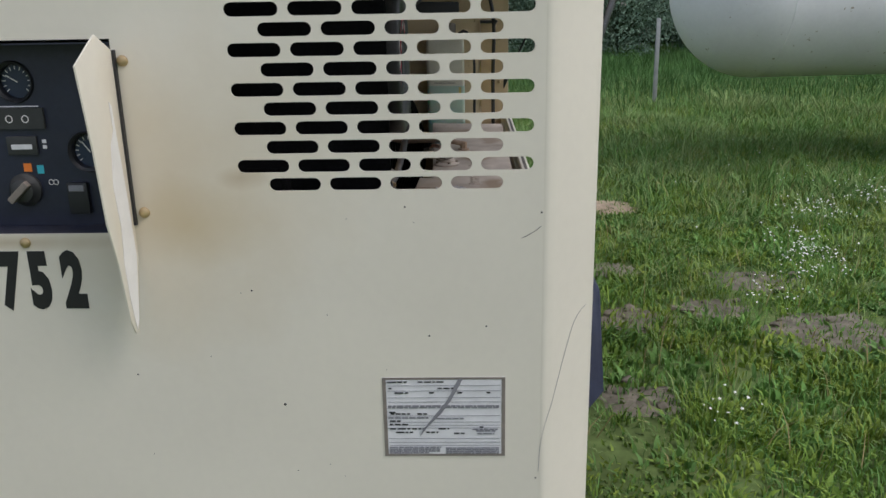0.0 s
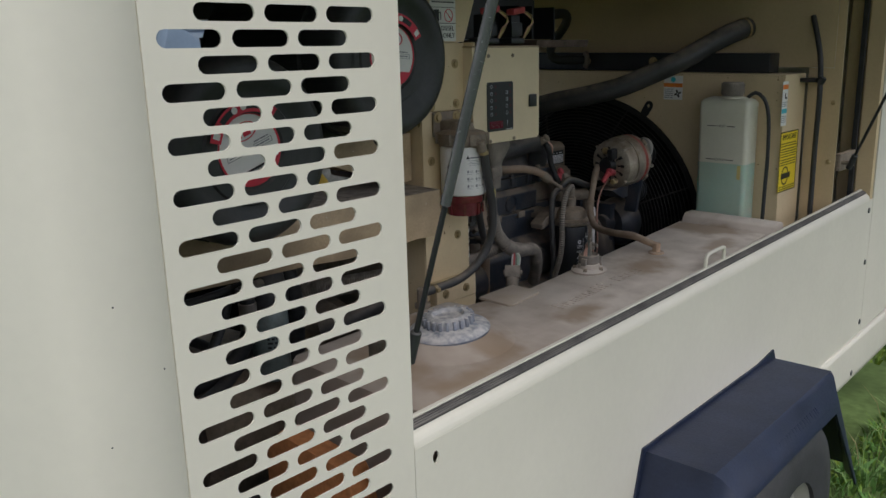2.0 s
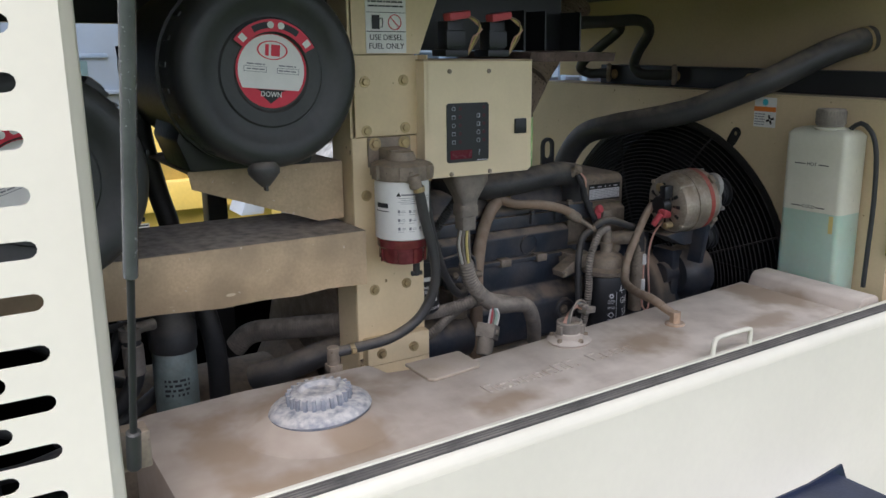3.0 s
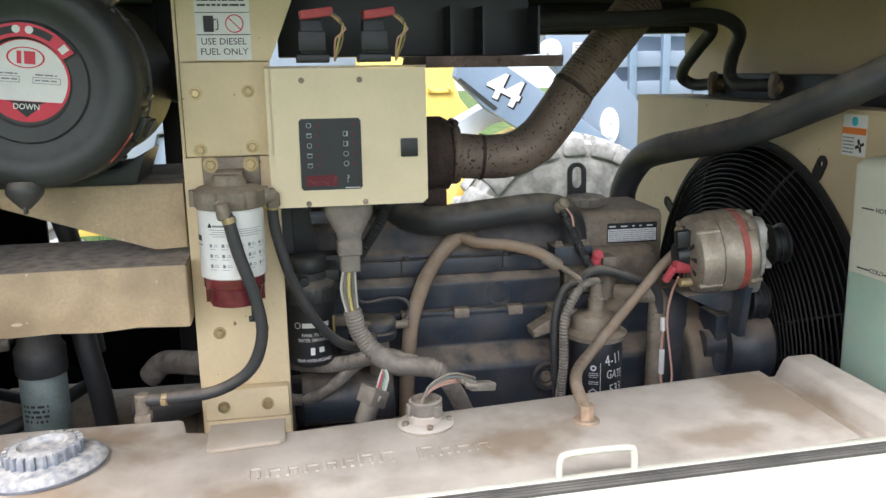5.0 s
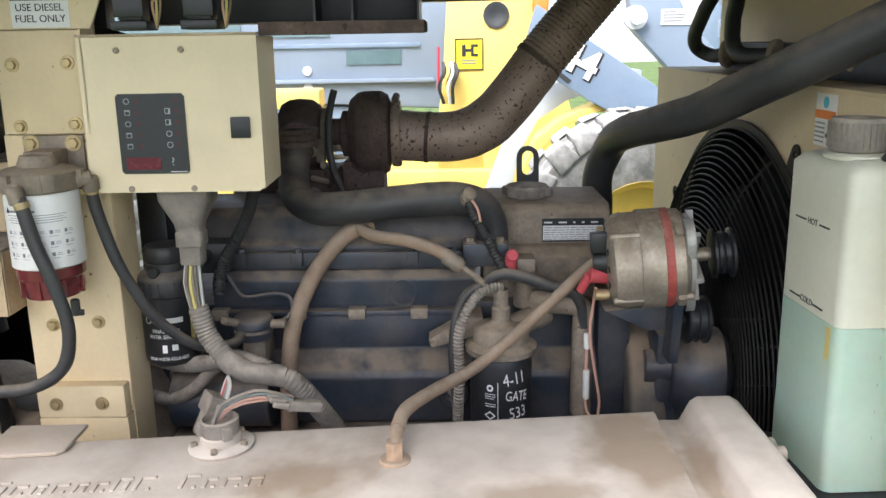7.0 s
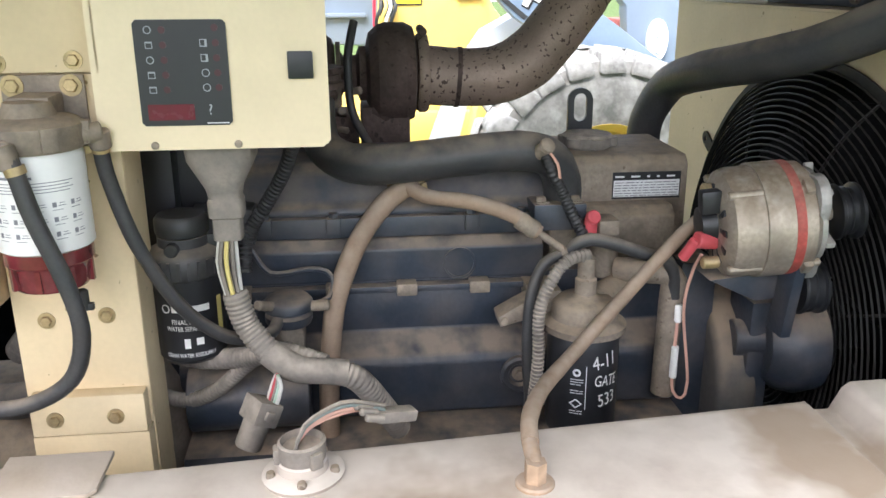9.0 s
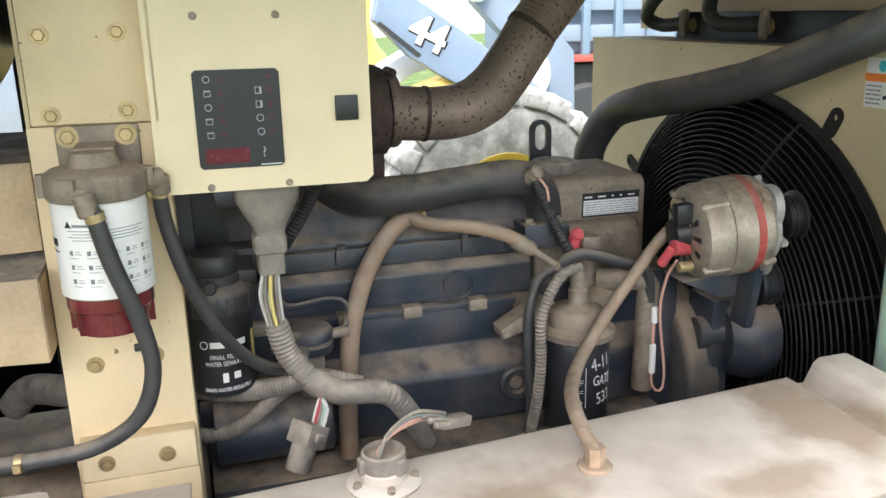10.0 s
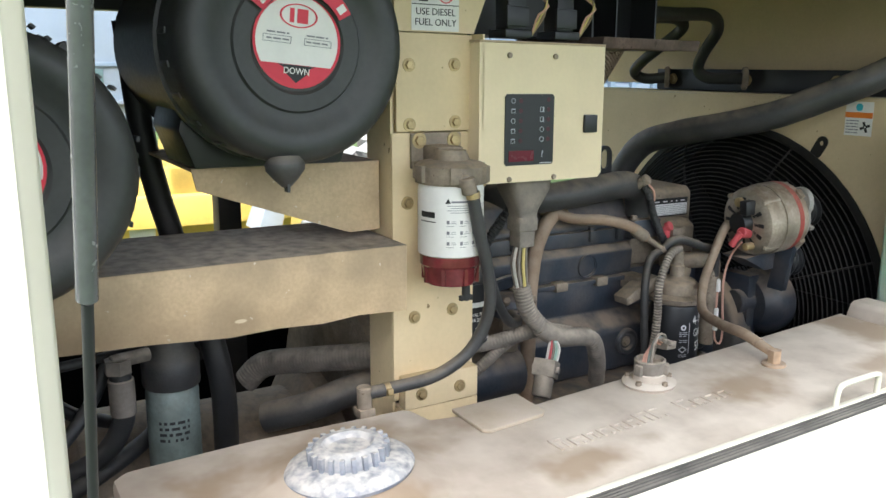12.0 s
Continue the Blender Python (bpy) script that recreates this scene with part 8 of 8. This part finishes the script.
for k in range(13):
    g = random.Random(200 + k)
    x = -9 + 2.3 * k + g.uniform(-0.6, 0.6)
    y = 23.0 + g.uniform(-1.2, 1.5) + 0.02 * x * x
    leafy("willow_bush", "dense grey-green willow bush at the meadow's edge", "bush", (x, y, 0.0), g.uniform(2.6, 3.8), g.uniform(1.5, 2.1), 34, 10000, 0.052, leaf_grey, 300 + k, 0.07, leaf_dark, 0.05)
for k in range(14):
    g = random.Random(500 + k)
    x = -16 + 3.2 * k + g.uniform(-1, 1)
    leafy("far_tree", "dark leafy tree behind the bushes", "tree", (x, 30 + g.uniform(-1.5, 3), 0.0), g.uniform(7, 10), g.uniform(2.6, 3.6), 40, 8000, 0.3, leaf_dark, 600 + k, 0.3, bark, 0.06)
solo("pale_trunk", tube([(-0.80, 24.4, -0.1), (-0.75, 24.4, 1.6), (-0.67, 24.45, 3.0), (-0.75, 24.5, 5.0)], 0.07, 10, step=0.3), bark, "pale bare tree trunk standing before the bushes", "tree trunk")

solo("fence_post", box(2.845, 2.905, 12.48, 12.52, -0.2, 1.325, 0.006), galv, "plain grey metal post standing in the grass", "post")

gas = thing("gas_tank", (4.6, 7.9, 0.0), "big weathered white gas tank on steel legs", "gas tank")
R_ = 0.80
prof = [(0, 0)] + [(R_ * math.sin(a), 0.72 * (1 - math.cos(a))) for a in (math.pi / 2 * k / 14 for k in range(1, 15))] + [(R_, 3.9)] + [(R_ * math.cos(a), 3.9 + 0.72 * math.sin(a)) for a in (math.pi / 2 * k / 14 for k in range(1, 14))] + [(0, 4.62)]
GT = Matrix.Translation((1.83, 7.4, 1.695)) @ Vector((1, 0.10, 0)).to_track_quat("Z", "Y").to_matrix().to_4x4()
part("vessel", lathe(prof, GT, 72), tank_white, gas)
part("weld_seam", lathe([(R_ - 0.002, 0.716), (R_ + 0.004, 0.72), (R_ - 0.002, 0.728)], GT, 72), tank_white, gas)
for d in (2.6, 3.9):
    part("leg", box(2.03 + d - 0.08, 2.03 + d + 0.08, 7.0 + 0.1 * d, 7.8 + 0.1 * d, -0.05, 0.95, 0.01), galv, gas)

# ---- machines beyond the far side ----
in_bay = True
loader = thing("wheel_loader", (-4.3, 3.6, 0.0), "yellow and blue-grey wheel loader parked beyond the bay", "wheel loader")


def loader_wheel(x, y, R, parent):
    w = 0.40
    m = along((x - w, y, R - 0.045), (x, y, R - 0.045))
    ty = part("tyre", lathe([(0.45 * R, 0), (0.7 * R, -0.01), (0.92 * R, 0.03), (0.95 * R, 0.08), (0.95 * R, w - 0.08), (0.92 * R, w - 0.03), (0.72 * R, w + 0.01), (0.47 * R, w - 0.01), (0.45 * R, w - 0.03)], m, 48), muddy_tyre, parent, "mud-caked lugged tyre")
    wear = random.Random(int(100 * y))

    def lug(r0, h0, h1, a):
        """A block of tread, drawn in towards its crown, with its shoulder sloped down the side wall."""
        bm = box(r0, R - 0.004, -0.062, 0.062, h0, h1, 0.018)
        for v in bm.verts:
            high = (v.co.x - r0) / (R - r0)
            v.co.y *= 1.06 - 0.20 * high
            v.co.x += wear.uniform(-0.006, 0.004)
            if v.co.z > 0.5 * w:
                v.co.z -= 0.05 * high * high
        return moved(bm, m @ pose(0, 0, 0, 0, 0, a + wear.uniform(-0.8, 0.8)))

    for k in range(24):
        part("tread_lug", lug(0.83 * R, w * 0.5, w + 0.012, 15 * k), muddy_tyre, ty)
        part("tread_lug", lug(0.90 * R, 0.0, w * 0.52, 15 * k + 7.5), muddy_tyre, ty)
    part("rim", lathe([(0, w - 0.14), (0.22 * R, w - 0.14), (0.3 * R, w - 0.1), (0.40 * R, w - 0.09), (0.44 * R, w - 0.02), (0.475 * R, w), (0.475 * R, w - 0.02), (0.45 * R, w - 0.2), (0, w - 0.2)], m, 40), loader_yellow, parent, "orange-yellow steel rim")


loader_wheel(-2.95, 3.99, 0.635, loader)
loader_wheel(-2.95, 0.85, 0.635, loader)
part("frame", prism([(2.95, 0.35), (2.95, 0.9), (3.01, 1.25), (3.05, 1.86), (3.72, 1.85), (3.69, 1.5), (3.73, 1.36), (3.83, 1.24), (3.90, 1.0), (3.90, 0.35)], "x", -4.9, -4.6, 0.02), loader_yellow, loader)
part("frame_hole", lathe([(0.05, 0.0), (0.075, 0.0), (0.085, 0.012), (0.07, 0.014), (0.05, 0.004), (0, 0.004)], along((-4.599, 3.368, 1.715), (0, 3.368, 1.715)), 28), black_plastic, loader)
part("side_body", prism([(2.62, 0.36), (2.62, 0.66), (2.70, 0.86), (2.93, 0.90), (3.3, 0.90), (3.3, 0.36)], "x", -4.9, -4.6, 0.015), loader_yellow, loader)
part("rear_fender", box(-4.75, -4.5, 1.86, 2.205, 1.14, 1.265, 0.02), loader_yellow, loader)
part("fender_post", box(-4.74, -4.56, 1.965, 2.255, 0.36, 1.138, 0.015), loader_yellow, loader)
for k, wm in enumerate((wire_yellow, white_label, wire_pink, black_plastic, orange_ink)):
    part("cable", tube([(-4.55, 2.05 + 0.02 * k, 1.10), (-4.50, 2.05 + 0.024 * k, 1.00), (-4.51, 2.06 + 0.022 * k, 0.90), (-4.55, 2.08 + 0.02 * k, 0.80)], 0.012, 6), wm, loader)
part("pump_block", box(-4.85, -4.62, 2.28, 2.60, 0.36, 0.60, 0.02), black_plastic, loader)
for k in range(5):
    part("hydraulic_line", tube([(-4.66, 2.27, 0.62 + 0.06 * k), (-4.60, 2.36, 0.66 + 0.05 * k), (-4.60, 2.46, 0.64 + 0.05 * k), (-4.66, 2.60, 0.56 + 0.05 * k)], 0.018, 8), black_plastic, loader)
part("paper_label", moved(box(2.70, 2.86, 0.452, 0.53, 0, 0.003), side(-4.598)), white_label, loader, "white paper label")
striped = part("striped_plate", moved(box(2.69, 2.90, 0.372, 0.44, 0, 0.003), side(-4.598)), white_label, loader, "white plate with dark stripes")
parts("plate_stripe", [moved(box(2.76, 2.895, 0.38 + 0.02 * k, 0.39 + 0.02 * k, 0, 0.003), side(-4.596)) for k in range(3)], black_ink, striped)
SY, SZ = 3.098, 1.368
sign = part("sign", plate(rect(SY, SY + 0.186, SZ, SZ + 0.204), [], 0.004, side(-4.594)), yellow_label, loader, "yellow sign with a black mark")
part("sign_border", plate(rect(SY, SY + 0.186, SZ, SZ + 0.204), [rect(SY + 0.008, SY + 0.178, SZ + 0.008, SZ + 0.196)], 0.002, side(-4.591)), black_ink, sign)
part("sign_mark", join(*[moved(box(SY + y0, SY + y1, SZ + z0, SZ + z1, 0, 0.002), side(-4.593)) for y0, y1, z0, z1 in ((0.045, 0.070, 0.09, 0.165), (0.070, 0.105, 0.118, 0.138), (0.105, 0.122, 0.09, 0.165), (0.122, 0.15, 0.09, 0.106), (0.122, 0.15, 0.149, 0.165))]), black_ink, sign)
parts("sign_line", [moved(box(SY + 0.045, SY + 0.14, SZ + z0, SZ + z0 + 0.008, 0, 0.002), side(-4.593)) for z0 in (0.042, 0.06)], grey_ink, sign)
part("lamp", box(-4.6, -4.5, 3.60, 3.70, 1.72, 1.84, 0.02), orange_ink, loader, "orange marker lamp")
part("hinge_bar", join(box(-4.6, -4.57, 3.50, 3.66, 1.40, 1.425, 0.006), rod((-4.6, 3.51, 1.43), (-4.54, 3.51, 1.43), 0.014), rod((-4.6, 3.65, 1.43), (-4.54, 3.65, 1.43), 0.014)), loader_yellow, loader)
arm = part("lift_arm", prism([(3.50, 1.73), (3.587, 1.673), (3.89, 1.47), (4.132, 1.308), (4.433, 1.092), (4.538, 0.911), (4.368, 0.951), (4.068, 1.092), (3.776, 1.245), (3.618, 1.343), (3.44, 1.52)], "x", -3.46, -3.36, 0.01), loader_grey, loader, "blue-grey lift arm")
part("arm_number", text("44", 0.20, at2(side(-3.357), 3.72, 1.445) @ pose(0, 0, 0, 0, 0, -27), 0.004, True, 1.0, 0.006), white_label, arm, "white numerals")
part("arm_number_shadow", text("44", 0.20, at2(side(-3.3585), 3.725, 1.440) @ pose(0, 0, 0, 0, 0, -27), 0.002, True, 1.0, 0.012), black_ink, arm)
part("arm_groove", prism([(3.455, 1.50), (3.66, 1.335), (3.68, 1.35), (3.47, 1.515)], "x", -3.359, -3.354), black_plastic, arm)
part("second_arm", prism([(4.15, 1.95), (4.30, 1.67), (4.393, 1.56), (4.60, 1.334), (4.616, 0.729), (4.407, 0.74), (4.249, 1.044), (4.22, 1.394), (4.02, 1.60), (3.96, 1.95)], "x", -3.62, -3.50, 0.01), pale_grey, loader, "pale blue-grey link plate")
pin = part("pin_plate", plate([(4.388 + 0.055 * math.cos(a), 1.225 + 0.105 * math.sin(a)) for a in (2 * math.pi * k / 20 for k in range(20))], [], 0.04, side(-3.47)), tank_white, loader, "white pin keeper plate")
for z in (1.26, 1.18):
    part("keeper_bolt", lathe([(0, 0), (0.02, 0), (0.02, 0.015), (0, 0.016)], along((-3.47, 4.388, z), (0, 4.388, z)), 8), tank_white, pin)
part("pivot_boss", lathe([(0, 0), (0.06, 0), (0.06, 0.05), (0.04, 0.06), (0.035, 0.09), (0, 0.09)], along((-3.50, 4.02, 1.66), (0, 4.02, 1.66)), 24), tank_white, loader)
part("arm_plate", moved(box(4.16, 4.34, 1.62, 1.70, 0, 0.004), side(-3.497)), white_label, loader)
part("arm_plate_print", bars(random.Random(21), 4.17, 4.33, [1.685, 1.67, 1.655, 1.64], 0.007, side(-3.492), gap=0.0), grey_ink, loader)


def arch(inner, outer, x0, x1):
    """A curved fender sheet between two edge lines."""
    return prism(outer + inner[::-1], "x", x0, x1, 0.006)


part("front_fender", arch([(3.36, 0.62), (3.44, 0.95), (3.54, 1.13), (3.70, 1.235), (3.88, 1.285), (4.10, 1.29)], [(3.22, 0.62), (3.40, 1.10), (3.52, 1.265), (3.68, 1.35), (3.88, 1.39), (4.10, 1.39)], -3.85, -3.62), pale_fender, loader, "pale curved fender")
part("fender_edge", arch([(3.47, 0.62), (3.50, 0.86), (3.56, 1.01), (3.68, 1.12), (3.84, 1.185), (4.0, 1.20)], [(3.40, 0.62), (3.44, 0.90), (3.51, 1.05), (3.65, 1.165), (3.82, 1.225), (4.0, 1.235)], -3.60, -3.40), loader_yellow, loader, "yellow fender edge")
part("axle", box(-4.8, -3.3, 3.88, 4.10, 0.48, 0.70, 0.03), black_plastic, loader)
part("axle", box(-4.8, -3.3, 0.75, 0.95, 0.48, 0.70, 0.03), black_plastic, loader)
part("rear_frame", box(-4.9, -4.5, 0.4, 4.6, 0.52, 0.72, 0.02), loader_yellow, loader)
part("valve_block", box(-4.6, -4.52, 3.02, 3.10, 1.30, 1.40, 0.01), black_plastic, loader)
for k in range(4):
    part("control_line", tube([(-4.53, 3.02 + 0.025 * k, 1.42), (-4.46, 3.02 + 0.03 * k, 1.36), (-4.47, 2.99 + 0.03 * k, 1.27), (-4.52, 3.02 + 0.02 * k, 1.16)], 0.011, 6), (black_plastic, loader_yellow, white_label, black_plastic)[k], loader)
part("red_rod", rod((-4.62, 2.985, 1.24), (-4.62, 2.99, 1.52), 0.009), red_ink, loader, "thin red rod")

cabv = thing("grey_vehicle", (-5.8, 1.6, 0.0), "pale blue-grey machine cab with windows beyond the loader", "machine")
part("cab", prism([(-1.5, 0.45), (-1.5, 2.35), (3.6, 2.35), (3.75, 1.75), (3.6, 1.10), (3.0, 1.075), (2.1, 1.12), (1.6, 1.12), (1.4, 0.45)], "x", -6.4, -5.2, 0.03), pale_grey, cabv)
part("cab_body", box(-6.35, -5.25, -1.4, 2.4, 0.45, 1.1, 0.03), loader_grey, cabv)
for y0, y1 in ((-1.2, 0.1), (0.25, 1.55), (1.75, 2.20)):
    part("window", plate(rect(y0, y1, 1.60, 2.2), [], 0.01, side(-5.188)), glass_dark, cabv, "dark side window")
part("vent_window", plate(rect(2.31, 2.71, 1.40, 1.50), [], 0.01, side(-5.188)), glass_dark, cabv, "narrow dark hood vent")
part("hood_step", box(-5.2, -5.15, 1.7, 2.95, 1.27, 1.30, 0.01), pale_grey, cabv)
for z in (1.24, 1.36):
    part("cap_screw", lathe([(0, 0), (0.035, 0), (0.03, 0.02), (0, 0.025)], along((-5.2, 2.02, z), (0, 2.02, z)), 18), tank_white, cabv)
part("beltline", box(-5.21, -5.18, -1.4, 2.85, 1.52, 1.55, 0.005), loader_grey, cabv)
for y in (-0.9, 2.1):
    part("track_wheel", rod((-6.2, y, 0.32), (-5.3, y, 0.32), 0.41, seg=32, bev=0.03), tyre_rubber, cabv)

truck = thing("stake_truck", (-7.6, 7.4, 0.0), "grey stake-bed truck with a red stripe in the distance", "truck")
part("bed", box(-8.2, -7.0, 5.6, 10.5, 1.05, 1.12, 0.01), worn_red, truck, "faded red bed edge")
for k in range(14):
    part("stake", box(-7.06, -7.0, 5.65 + 0.36 * k, 5.73 + 0.36 * k, 1.12, 2.3, 0.008), loader_grey, truck)
for z in (1.25, 1.55, 1.85, 2.15):
    part("rail", box(-7.09, -7.055, 5.6, 10.5, z, z + 0.16, 0.006), pale_grey, truck)
part("load", box(-8.1, -7.2, 5.7, 10.3, 1.12, 1.9, 0.05), loader_grey, truck)
part("chassis", box(-8.0, -7.2, 5.7, 10.4, 0.75, 1.02, 0.01), black_plastic, truck)
for y in (6.5, 7.5, 9.6):
    part("truck_wheel", rod((-7.4, y, 0.36), (-7.08, y, 0.36), 0.47, seg=32, bev=0.04), tyre_rubber, truck)
